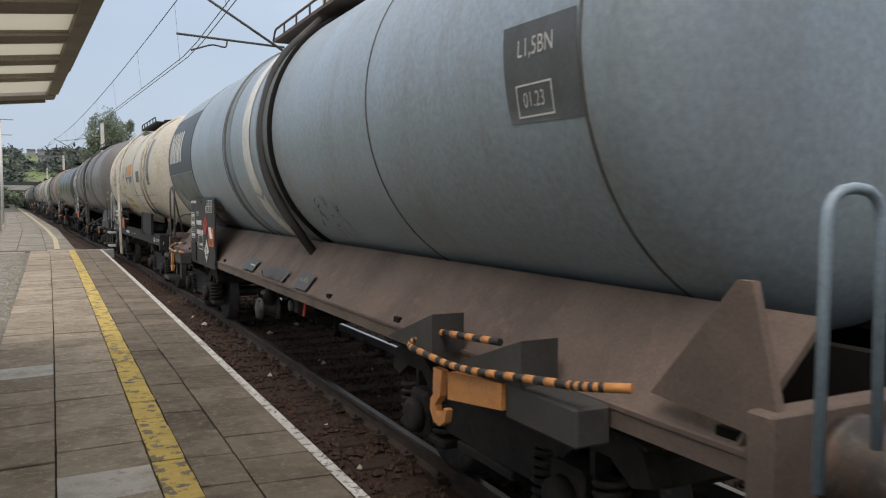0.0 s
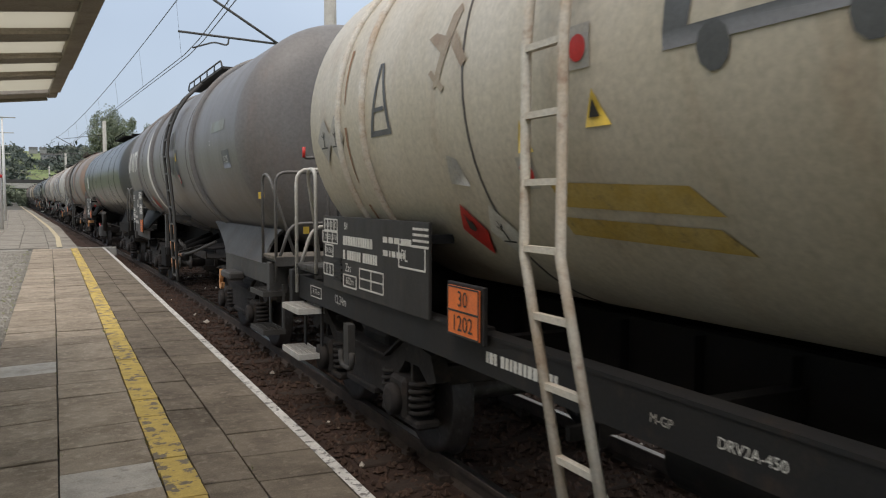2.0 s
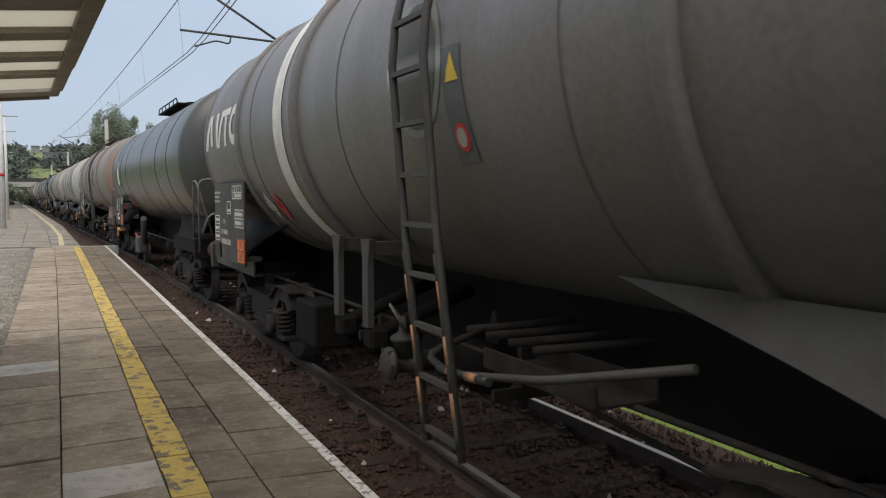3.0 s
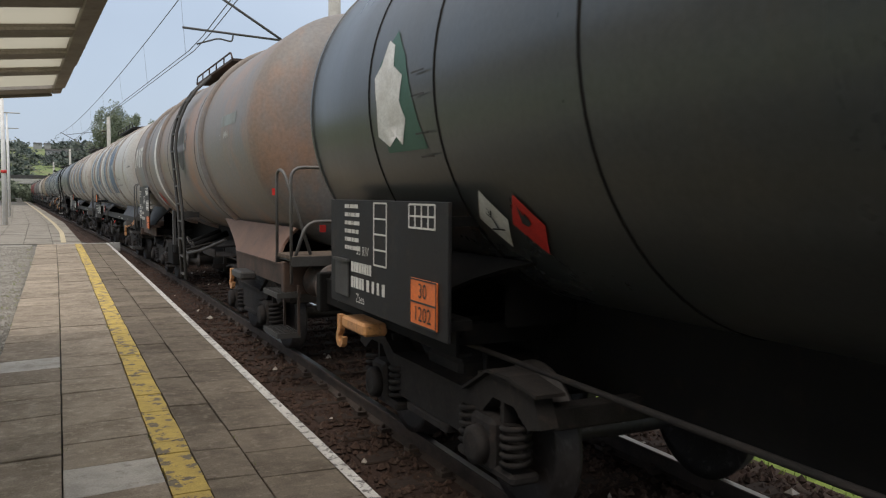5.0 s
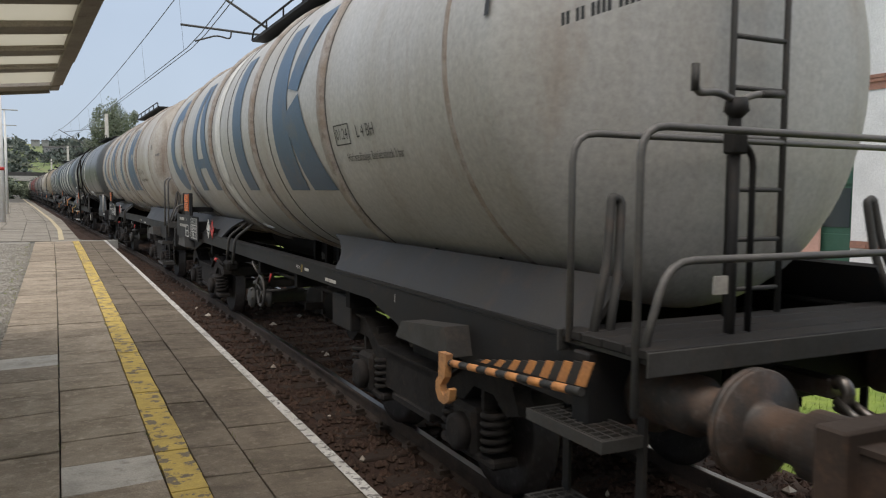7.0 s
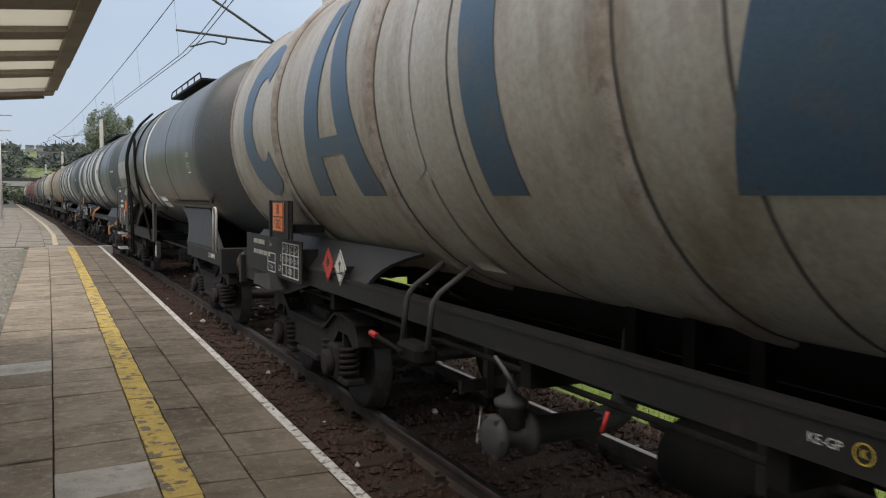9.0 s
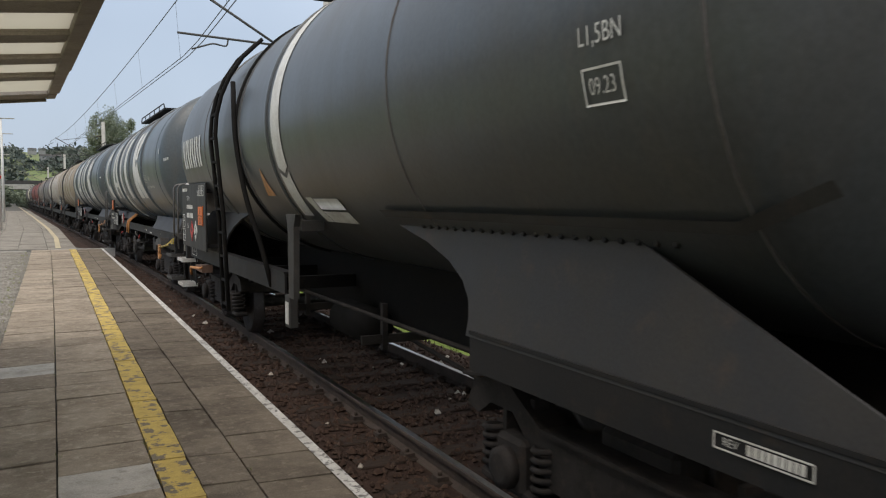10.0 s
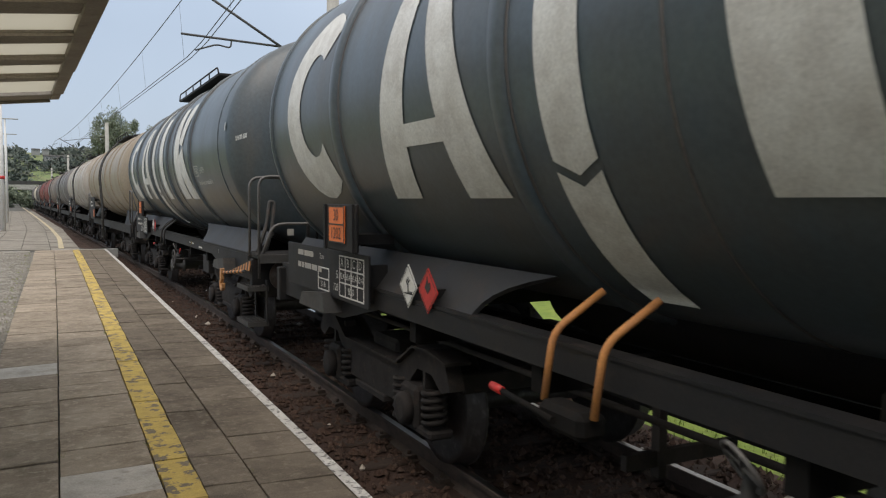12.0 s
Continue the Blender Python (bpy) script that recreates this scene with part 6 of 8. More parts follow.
def dress_vtg(th, tank, Y, R, zc, spec):
    ink = "mark_white"
    z0, z1 = 2.35, 2.95
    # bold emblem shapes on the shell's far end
    z0, z1 = 2.66, 3.14
    tank_skin(tank, [[(Y(14.05), z0), (Y(13.85), z0), (Y(13.66), z1), (Y(13.8), z1)], [(Y(13.62), z0 + 0.05), (Y(13.45), z0 + 0.05), (Y(13.58), z1), (Y(13.7), z1)]], ink, R, zc, "emblem")
    tank_skin(tank, [[(Y(13.3), z1), (Y(13.12), z1), (Y(13.1), z0), (Y(13.22), z0)], [(Y(12.92), z1), (Y(12.78), z1), (Y(12.98), z0), (Y(13.1), z0)]], ink, R, zc, "emblem")
    tank_skin(tank, [[(Y(12.82), z1 - 0.09), (Y(12.35), z1 - 0.09), (Y(12.33), z1), (Y(12.8), z1)], [(Y(12.66), z0), (Y(12.52), z0), (Y(12.5), z1 - 0.1), (Y(12.64), z1 - 0.1)]], ink, R, zc, "emblem")
    g = [(Y(12.1) + 0.24 * math.sin(radians(a)), 2.9 + 0.25 * math.cos(radians(a))) for a in range(-50, 231, 20)]
    h = [(Y(12.1) + 0.12 * math.sin(radians(a)), 2.9 + 0.13 * math.cos(radians(a))) for a in range(-50, 231, 20)]
    tank_skin(tank, [[g[i], g[i + 1], h[i + 1], h[i]] for i in range(len(g) - 1)], ink, R, zc, "emblem")
    tank_skin(tank, [[(Y(10.1), 4.1), (Y(9.76), 4.1), (Y(9.76), 1.55), (Y(10.1), 1.55)]], "mark_white", R, zc, "stripe", label="white painted band")
    uo = 6.64 if spec.get("code") else 6.46
    for rx, rz, mat, lift in ((0.40, 0.43, "mark_teal", 0.004), (0.33, 0.38, "patch_dark", 0.008)):
        tank_skin(tank, [[(Y(uo) + rx * math.cos(a), 2.80 + rz * math.sin(a)) for a in (i * math.pi / 14 for i in range(28))]], mat, R, zc, "painted_oval", lift, "dark painted oval behind the ladder")
    lettering(tank, spec.get("code", "L4BH"), Y(2.66 if spec.get("code") is None else 2.1), 2.78 if spec.get("code") is None else 2.51, 0.12, ink, None, R, zc)
    if spec.get("code") == "11.25":
        tank_skin(tank, [[(Y(2.3), 2.4), (Y(1.88), 2.4), (Y(1.88), 2.63), (Y(2.3), 2.63)]], "mark_grey", R, zc, "marking", 0.004)
    tank_skin(tank, [[(Y(2.98), 2.9), (Y(2.1), 2.9), (Y(2.1), 3.04), (Y(2.98), 3.04)]], "mark_teal", R, zc, "marking", 0.004, "faded teal stencil field")
    lettering(tank, "2", Y(3.02), 2.77, 0.1, ink, None, R, zc)
    # warning labels beside the ladder
    if spec.get("code"):
        big_labels(tank, Y, R, zc)
    for z in () if spec.get("code") else (2.74, 2.9):
        tank_skin(tank, [[(Y(6.0), z), (Y(5.87), z), (Y(5.88), z + 0.13), (Y(6.01), z + 0.13)]], "mark_grey", R, zc, "label", 0.006, "small dark warning label")
        tank_skin(tank, [[(Y(5.985), z + 0.015), (Y(5.9), z + 0.015), (Y(5.945), z + 0.11)]], "mark_faded", R, zc, "warning_sign", 0.010)
    diamond_on_tank(tank, Y(11.34), 1.90, 0.165, "mark_white", R, zc)
    diamond_on_tank(tank, Y(10.9), 1.90, 0.165, "red", R, zc)
    for u in (7.85, 8.55):
        bm = bmesh.new()
        prism(bm, [(Y(u) - 0.1, 1.68), (Y(u) + 0.1, 1.68), (Y(u) + 0.06, 1.5), (Y(u) + 0.06, 1.0), (Y(u) - 0.06, 1.0), (Y(u) - 0.06, 1.5)], -1.33, -1.28)
        box(bm, -1.28, -0.95, Y(u) - 0.06, Y(u) + 0.06, 1.56, 1.66)
        part("valve_shield", bm, "frame_grey", th)
        bm = bmesh.new()
        box(bm, -1.32, -1.15, Y(u) - 0.09, Y(u) + 0.09, 0.82, 1.0, 0.03)
        tube(bm, [(-1.2, Y(u), 0.95), (-0.4, Y(u), 1.25)], 0.06, 8)
        part("outlet_valve", bm, "black", th)
    outlet_gear(th, Y(7.65), 0.74)
    # dark toolbox low behind the rear bogie, striped foot rail under the ladder
    bm = bmesh.new()
    box(bm, -1.2, -0.85, Y(9.6), Y(10.3), 0.5, 0.94, 0.02)
    part("brake_box", bm, "black", th)
    bm = bmesh.new()
    tube(bm, rounded([(-0.9, Y(6.75), 1.12), (-1.4, Y(6.6), 1.02), (-1.42, Y(6.2), 0.98), (-1.3, Y(5.4), 1.1), (-1.1, Y(4.6), 1.3)], 0.15), 0.024, 8)
    part("foot_rail", bm, "frame_grey", th)
    if spec.get("code"):
        for d in (0.0, 0.45):
            striped_bar(th, (-1.5, Y(6.22 + d - 0.30), 0.62), (-1.5, Y(6.22 + d), 1.68), 7, 0.029, "faded_orange")
        striped_bar(th, (-1.425, Y(6.35), 0.985), (-1.425, Y(5.75), 1.03), 5, 0.027, "faded_orange")
    for i in range(4):
        part("pipe", bmesh_from(lambda bm: tube(bm, [(-0.95, Y(6.9 - 0.28 * i), 1.1), (0.3, Y(6.3 - 0.28 * i), 1.22)], 0.028, 8)), "bogie", th)
    part("tray", bmesh_from(lambda bm: beam(bm, [(-1.15, 0.98), (-0.75, 0.98), (-0.75, 1.1), (-0.765, 1.1), (-0.765, 0.995), (-1.135, 0.995), (-1.135, 1.1), (-1.15, 1.1)], Y(5.2), Y(6.3))), "bogie", th, "rusty open tray")
    bm = bmesh.new()
    box(bm, -0.1, 0.08, Y(1.27), Y(1.29), 3.0, 3.24, 0.004)
    part("end_plate", bm, "ochre", th, "small maker's plate on the tank end")


def diamond_on_tank(tank, y, z, s, mat, R, zc):
    tank_skin(tank, [[(y - s, z), (y, z + s), (y + s, z), (y, z - s)]], mat, R, zc, "hazard_label", 0.012)
    if mat == "red":
        tank_skin(tank, [[(y + a * s, z + b * s) for a, b in ((-0.28, 0.05), (-0.22, 0.4), (-0.05, 0.3), (0.05, 0.65), (0.16, 0.32), (0.28, 0.05), (0, -0.05))]], "mark_black", R, zc, "flame", 0.018)
    else:
        for q in ([(-0.06, -0.3), (0.06, -0.3), (0.03, 0.12), (0.02, 0.42), (-0.02, 0.42), (-0.03, 0.12)], [(0.035, 0.02), (0.24, 0.2), (0.2, 0.25), (0.03, 0.09)], [(-0.035, 0.12), (-0.22, 0.28), (-0.19, 0.33), (-0.03, 0.2)], [(-0.45, -0.37), (0.5, -0.37), (0.42, -0.31), (-0.4, -0.31)]):
            tank_skin(tank, [[(y + a * s, z + b * s) for a, b in q]], "mark_black", R, zc, "symbol", 0.018)


def dress_grey(th, tank, Y, R, zc, spec):
    tank_skin(tank, [[(Y(2.23), 2.40), (Y(1.61), 2.39), (Y(1.64), 2.87), (Y(2.26), 2.88)]], "mark_grey", R, zc, "marking", 0.005, "dark stencil field")
    lettering(tank, "L1,5BN", Y(1.96), 2.75, 0.125, "mark_white", None, R, zc, 0.82)
    lettering(tank, "01.23", Y(1.99), 2.50, 0.105, "mark_white", None, R, zc, 0.8)
    tank_skin(tank, [[(Y(a), c), (Y(b), c), (Y(b), d), (Y(a), d)] for a, b, c, d in ((2.13, 1.84, 2.42, 2.43), (2.13, 1.84, 2.57, 2.58), (2.14, 2.13, 2.42, 2.58), (1.84, 1.83, 2.42, 2.58))], "mark_white", R, zc, "marking", 0.009)
    # emblem field near the rear
    tank_skin(tank, [[(Y(14.66), 2.47), (Y(12.09), 2.49), (Y(12.09), 3.5), (Y(14.66), 3.5)]], "mark_navy", R, zc, "emblem_field", 0.004, "dark blue-grey emblem field")
    for k in range(4):
        u = 14.36 - k * 0.345
        tank_skin(tank, [[(Y(u), 2.68), (Y(u - 0.11), 2.68), (Y(u - 0.11 + 0.07 * (k % 2)), 3.22), (Y(u + 0.07 * (k % 2)), 3.22)], [(Y(u - 0.16), 2.68), (Y(u - 0.29), 2.68), (Y(u - 0.29), 3.0 + 0.2 * (k % 2)), (Y(u - 0.16), 3.22)]], "mark_white", R, zc, "emblem", 0.010)
    # graffiti: free loops of spray paint
    tank_skin(tank, [[(Y(14.6), 1.8), (Y(14.0), 1.6), (Y(12.15), 1.62), (Y(12.09), 2.48), (Y(14.66), 2.46)]], "patch_grey", R, zc, "stain", 0.003, "dark overpainted patch")
    rnd = random.Random(2)
    for k in range(7):
        u, z = 14.28 - k * 0.13, 2.05 - 0.045 * k
        pts = [(Y(u) + 0.05 * math.sin(2.2 * t + k) - 0.1 * t, z + 0.15 * math.cos(3.1 * t + 1.7 * k)) for t in (i / 6 for i in range(14))]
        q = []
        for (a, b), (c, d) in zip(pts, pts[1:]):
            n = Vector((d - b, a - c))
            n = n.normalized() * 0.018 if n.length else Vector((0.018, 0))
            q.append([(a - n.x, b - n.y), (a + n.x, b + n.y), (c + n.x, d + n.y), (c - n.x, d - n.y)])
        tank_skin(tank, q, "graffiti", R, zc, "graffiti", 0.008 + 0.001 * k, "pale spray-painted loops")
    # scratches and flaked patches
    rnd = random.Random(6)
    for _ in range(26):
        u, z, ln, a = rnd.uniform(5.55, 6.3), rnd.uniform(1.74, 2.08), rnd.uniform(0.02, 0.13), rnd.uniform(-2.4, -0.3)
        p, q, o = (Y(u), z), (Y(u) + ln * math.cos(a), z + ln * math.sin(a)), 0.004
        tank_skin(tank, [[(p[0] - o, p[1] - o), (p[0] + o, p[1] + o), (q[0] + 2 * o, q[1] + o), (q[0] - o, q[1] - 2 * o)]], "mark_black", R, zc, "scratch", 0.004)
    # brown lower frame box with gussets, hook and striped hose
    bm = bmesh.new()
    for u in (2.0, 3.0):
        prism(bm, [(Y(u), 1.08), (Y(u + 0.7), 1.08), (Y(u), 1.32)], -1.42, -1.2)
    part("gusset", bm, "frame_grey", th)
    bm = bmesh.new()
    box(bm, -1.42, -1.22, Y(1.55), Y(2.15), 0.9, 1.09, 0.015)
    part("lifting_bracket", bm, "frame_grey", th)
    bm = bmesh.new()
    prism(bm, [(Y(2.15), 0.94), (Y(2.75), 0.86), (Y(2.75), 1.02), (Y(2.15), 1.08)], -1.44, -1.36)
    hook_plate(bm, -1.44, Y(2.84), 0.99, 1.1)
    part("rope_hook", bm, "hook_orange", th, "orange-painted rope hook")
    part("lifting_bracket", bmesh_from(lambda bm: box(bm, -1.42, -1.22, Y(13.1), Y(13.75), 0.88, 1.09, 0.015)), "frame_grey", th)
    part("rope_hook", bmesh_from(lambda bm: hook_plate(bm, -1.44, Y(13.9), 1.0, 1.1)), "hook_orange", th, "orange-painted rope hook")
    pq = rounded([(-1.3, Y(13.3), 1.24), (-1.36, Y(14.1), 1.2), (-1.44, Y(14.35), 1.1), (-1.46, Y(13.7), 1.08), (-1.44, Y(12.7), 1.12)], 0.2, 6)
    for i in range(len(pq) - 1):
        for k in range(3 if (pq[i + 1] - pq[i]).length > 0.3 else 1):
            m3 = 3 if (pq[i + 1] - pq[i]).length > 0.3 else 1
            part("foot_rail", bmesh_from(lambda bm: tube(bm, [pq[i].lerp(pq[i + 1], k / m3), pq[i].lerp(pq[i + 1], (k + 1) / m3)], 0.022, 8)), "hook_orange" if (i + k) % 2 else "mark_black", th, "black and orange striped rail")
    pts = rounded([(-1.3, Y(2.4), 1.24), (-1.36, Y(3.1), 1.2), (-1.44, Y(3.35), 1.08), (-1.46, Y(2.6), 1.07), (-1.42, Y(1.5), 1.2), (-1.3, Y(1.32), 1.22)], 0.25, 8)
    fine = []
    for a2, b2 in zip(pts, pts[1:]):
        m3 = max(1, round((b2 - a2).length / 0.085))
        fine += [a2.lerp(b2, k / m3) for k in range(m3)]
    fine.append(pts[-1])
    for i in range(len(fine) - 1):
        bm = bmesh.new()
        tube(bm, [fine[i], fine[i + 1]], 0.022, 8)
        part("foot_rail", bm, "hook_orange" if i % 2 else "mark_black", th, "black and orange striped rail")
    slope = lambda z: -(1.215 - 0.83 * (z - 1.06)) - 0.040

    def field(u0, u1, z0, z1):
        bm = bmesh.new()
        bm.faces.new([bm.verts.new((slope(z), y, z)) for y, z in ((Y(u0), z0), (Y(u1), z0), (Y(u1), z1), (Y(u0), z1))])
        bmesh.ops.solidify(bm, geom=bm.faces[:], thickness=0.002)
        return part("stencil_field", bm, "field_dark", th, "faded dark blue stencil field")
    field(6.31, 6.74, 1.11, 1.26)
    field(8.6, 9.2, 1.12, 1.25)
    rs = random.Random(8)
    u = 7.18
    while u < 8.42:
        wd = rs.uniform(0.02, 0.07) if u > 7.3 else 0.12
        field(u, u + wd, 1.12, 1.12 + (rs.uniform(0.1, 0.13) if u < 7.9 else rs.uniform(0.03, 0.13)))
        u += wd + (rs.uniform(0.012, 0.03) if u < 7.9 else rs.uniform(0.04, 0.1))
    bars(th, [(Y(8.86), 1.18, 0.22, 0.04)], -1.157)
    brake_circle(th, Y(6.43), 1.185, 0.045, -1.157, "LL")
    outlet_gear(th, Y(8.18), 0.698)
    part("lever", bmesh_from(lambda bm: tube(bm, rounded([(-1.1, Y(6.68), 0.966), (-1.12, Y(6.68), 0.806), (-1.12, Y(6.65), 0.806), (-1.1, Y(6.65), 0.946)], 0.02), 0.01, 6)), "red", th, "red lever")
    part("brake_valve", bmesh_from(lambda bm: (box(bm, -1.12, -0.9, Y(7.07) - 0.1, Y(7.07) + 0.1, 0.784, 0.964, 0.03), lathe(bm, [(-1.16, 0.02), (-1.16, 0.06), (-1.1, 0.07)], 12, "x", (0, Y(7.07), 0.864)), tube(bm, [(-1.0, Y(7.07), 0.844), (-1.0, Y(7.07), 1.0)], 0.03, 8))), "frame_grey", th)
    rail_loop(th, [(-1.36, Y(0.38), 1.1), (-1.36, Y(0.38), 2.05), (-1.1, Y(0.38), 2.05), (-1.08, Y(0.38), 1.2)], "pale_blue", 0.019)
    bm = bmesh.new()
    tube(bm, rounded([(-0.86, Y(7.05), 1.4), (-1.32, Y(7.2), 2.1), (-1.43, Y(7.3), 2.74), (-1.24, Y(7.3), 3.5), (-0.7, Y(7.3), 4.02)], 0.4), 0.05, 8)
    part("vapour_pipe", bm, "frame_grey", th)
    tank_skin(tank, [[(Y(8.26), 3.9), (Y(7.9), 3.9), (Y(7.9), 2.12), (Y(8.08), 2.05), (Y(8.26), 2.12)], [(Y(8.26), 2.08), (Y(8.08), 2.01), (Y(7.9), 2.08), (Y(7.9), 1.45), (Y(8.26), 1.45)]], "mark_white", R, zc, "stripe", label="pale painted stripe")
    lettering(th, "KE-GP", Y(6.57), 1.185, 0.055, "mark_white", -1.157)
    for s2 in (-1, 1):
        part("end_brace", bmesh_from(lambda bm: prism(bm, [(Y(0.62), 1.15), (Y(1.3), 1.2), (Y(0.95), 1.6), (Y(0.85), 1.72), (Y(0.78), 1.72)], s2 * 1.2 - 0.02, s2 * 1.2 + 0.02)), "frame_brown", th)


def panel_grey(pn, Y, X):
    hp = hazard_plate(pn, Y(11.24), 1.29, X)
    part("torn_corner", bmesh_from(lambda bm: prism(bm, [(Y(11.04), 1.595), (Y(10.86), 1.43), (Y(10.95), 1.44), (Y(11.0), 1.50)], X - 0.05, X - 0.018)), "mark_white", hp, "peeled white corner of the foil")
    diamond(pn, Y(11.56), 1.605, 0.185, X, "red", "red flame hazard label")
    diamond(pn, Y(11.47), 1.20, 0.185, X, "mark_white", "white environment hazard label")
    outline(pn, Y(10.99), Y(11.39), 1.82, 2.0, X, 2, 1, "mark_white", 0.009)
    outline(pn, Y(11.39), Y(11.51), 1.82, 1.91, X, 0, 0, "mark_white", 0.009)
    for i, c in enumerate("ABC"):
        lettering(pn, c, Y(11.323 - 0.133 * i), 1.955, 0.085, "mark_white", X - 0.004)
    for i, c in enumerate(("S", "41.2", "49.2", "57.2")):
        lettering(pn, c, Y(11.45 - 0.13 * i), 1.863, 0.07 if i else 0.085, "mark_white", X - 0.004, width=0.8 if i else 1)
    lettering(pn, "33 RIV", Y(12.24), 1.78, 0.105, "mark_white", X - 0.004, width=0.8)
    lettering(pn, "Zas", Y(12.265), 1.275, 0.1, "mark_white", X - 0.004, width=0.75)
    bars(pn, [(Y(12.88), 1.98, 0.5, 0.05), (Y(12.36), 1.64, 0.48, 0.085), (Y(12.34), 1.485, 0.57, 0.09)], X)
    outline(pn, Y(12.54), Y(12.87), 1.37, 1.67, X, 0, 2, "mark_white", 0.009)
    outline(pn, Y(12.56), Y(12.88), 1.70, 1.80, X, 0, 0, "mark_white", 0.009)
    bars(pn, [(Y(12.84), 1.75, 0.24, 0.06), (Y(12.84), 1.62, 0.26, 0.06), (Y(12.82), 1.42, 0.24, 0.06)], X)
    lettering(pn, "20.0t", Y(12.71), 1.52, 0.075, "mark_white", X - 0.004)
    outline(pn, Y(11.80), Y(12.18), 1.21, 1.43, X, 0, 0, "mark_white", 0.009)
    part("pictogram", bmesh_from(lambda bm: (prism(bm, [(Y(12.1), 1.27), (Y(11.85), 1.27), (Y(11.85), 1.315), (Y(12.1), 1.29)], X - 0.004, X))), "mark_white", pn)
    flap = part("flap", bmesh_from(lambda bm: (box(bm, X - 0.018, X, Y(12.39), Y(12.85), 1.0, 1.30, 0.006))), "frame_dark", pn, "small hinged flap")
    part("hinge", bmesh_from(lambda bm: box(bm, X - 0.03, X - 0.018, Y(12.39), Y(12.85), 1.28, 1.305)), "frame_grey", flap)
    for u, z in ((10.84, 1.98), (10.84, 1.05), (11.9, 1.98), (12.3, 1.0), (11.7, 0.98)):
        part("bolt", mesh_of("panel_bolt", lambda bm: lathe(bm, [(-0.012, 0.006), (-0.01, 0.012), (0, 0.014)], 6, "x")), "frame_grey", pn, m=pose(X, Y(u), z))


def dress_beige(th, tank, Y, R, zc, spec):
    T = lambda u: Y(u + 0.13)  # the shell's markings
    for u, lean in ((2.30, 0.45), (2.82, 0.55), (9.19, 0.1), (9.74, 0.1)):
        for side in (-1, 1):
            pts = []
            for i in range(19):
                a = radians(90 - i * 7.6)
                z = zc + (R + 0.012) * math.sin(a)
                pts.append((side * (R + 0.012) * math.cos(a), Y(u + lean * max(0.0, (zc + 0.2 - z) / 1.2) ** 1.6), z))
            part("strap", bmesh_from(lambda bm: tube(bm, pts, 0.032, 8)), "t_beige_strap", tank, "pale tension strap")
    tank_skin(tank, [[(T(1.78), 2.62), (T(1.38), 2.62), (T(1.38), 3.4), (T(1.78), 3.4)]], "mark_field", R, zc, "marking", 0.004, "blue-grey stencil field")
    tank_skin(tank, [[(T(1.78), 2.36), (T(1.38), 2.36), (T(1.38), 2.62), (T(1.78), 2.62)]], "mark_grey", R, zc, "marking", 0.004)
    lettering(tank, "L1,5BN", T(1.58), 2.43, 0.11, "mark_white", None, R, zc)
    lettering(tank, "11.21", T(1.6), 2.6, 0.11, "mark_white", None, R, zc)
    lettering(tank, "E", T(1.5), 2.18, 0.15, "mark_black", None, R, zc)
    tank_skin(tank, [[(T(3.65), 2.45), (T(2.83), 2.45), (T(2.83), 2.72), (T(3.65), 2.72)]], "mark_grey", R, zc, "marking", 0.004, "grey field")
    # small painted tank truck and load pictograms
    tank_skin(tank, [[(T(5.45), 2.66), (T(4.6), 2.66), (T(4.6), 2.95), (T(5.45), 2.95)]], "ochre", R, zc, "pictogram", 0.005, "faded ochre pictogram")
    tank_skin(tank, [[(T(5.85), 2.56), (T(4.55), 2.56), (T(4.55), 2.63), (T(5.85), 2.63)], [(T(5.85), 2.63), (T(5.72), 2.63), (T(5.66), 2.9), (T(5.82), 2.9)]], "mark_grey", R, zc, "pictogram", 0.005)
    for u in (4.75, 5.0, 5.6):
        tank_skin(tank, [[(T(u) + 0.08 * math.cos(a), 2.54 + 0.09 * math.sin(a)) for a in (i * math.pi / 5 for i in range(10))]], "mark_grey", R, zc, "pictogram", 0.006)
    tank_skin(tank, [[(T(6.75), 1.97), (T(5.72), 1.94), (T(5.85), 2.06), (T(6.8), 2.09)], [(T(6.8), 1.83), (T(5.66), 1.79), (T(5.78), 1.89), (T(6.82), 1.92)]], "tape", R, zc, "marking", 0.005, "worn yellow tape strips")
    tank_skin(tank, [[(T(6.38), 2.32), (T(6.2), 2.32), (T(6.3), 2.48)]], "mark_yellow", R, zc, "warning_sign", 0.006, "yellow warning triangle")
    diamond_on_tank(tank, T(7.86), 1.82, 0.16, "red", R, zc)
    diamond_on_tank(tank, T(7.5), 1.82, 0.16, "mark_white", R, zc)
    # warning labels beside the ladder
    tank_skin(tank, [[(T(6.98), 2.24), (T(6.84), 2.24), (T(6.91), 2.4)]], "mark_yellow", R, zc, "warning_sign", 0.006, "yellow warning triangle")
    tank_skin(tank, [[(T(7.03), 2.06), (T(6.88), 2.06), (T(6.88), 2.22), (T(7.03), 2.22)]], "mark_faded", R, zc, "label", 0.006, "pale warning label")
    tank_skin(tank, [[(T(6.955) + 0.06 * math.cos(a), 2.14 + 0.06 * math.sin(a)) for a in (i * math.pi / 6 for i in range(12))]], "red", R, zc, "warning_sign", 0.010)
    tank_skin(tank, [[(T(6.46), 2.57), (T(6.3), 2.57), (T(6.3), 2.76), (T(6.46), 2.76)]], "mark_faded", R, zc, "label", 0.006, "pale warning label")
    tank_skin(tank, [[(T(6.38) + 0.06 * math.cos(a), 2.66 + 0.06 * math.sin(a)) for a in (i * math.pi / 6 for i in range(12))]], "red", R, zc, "warning_sign", 0.010)
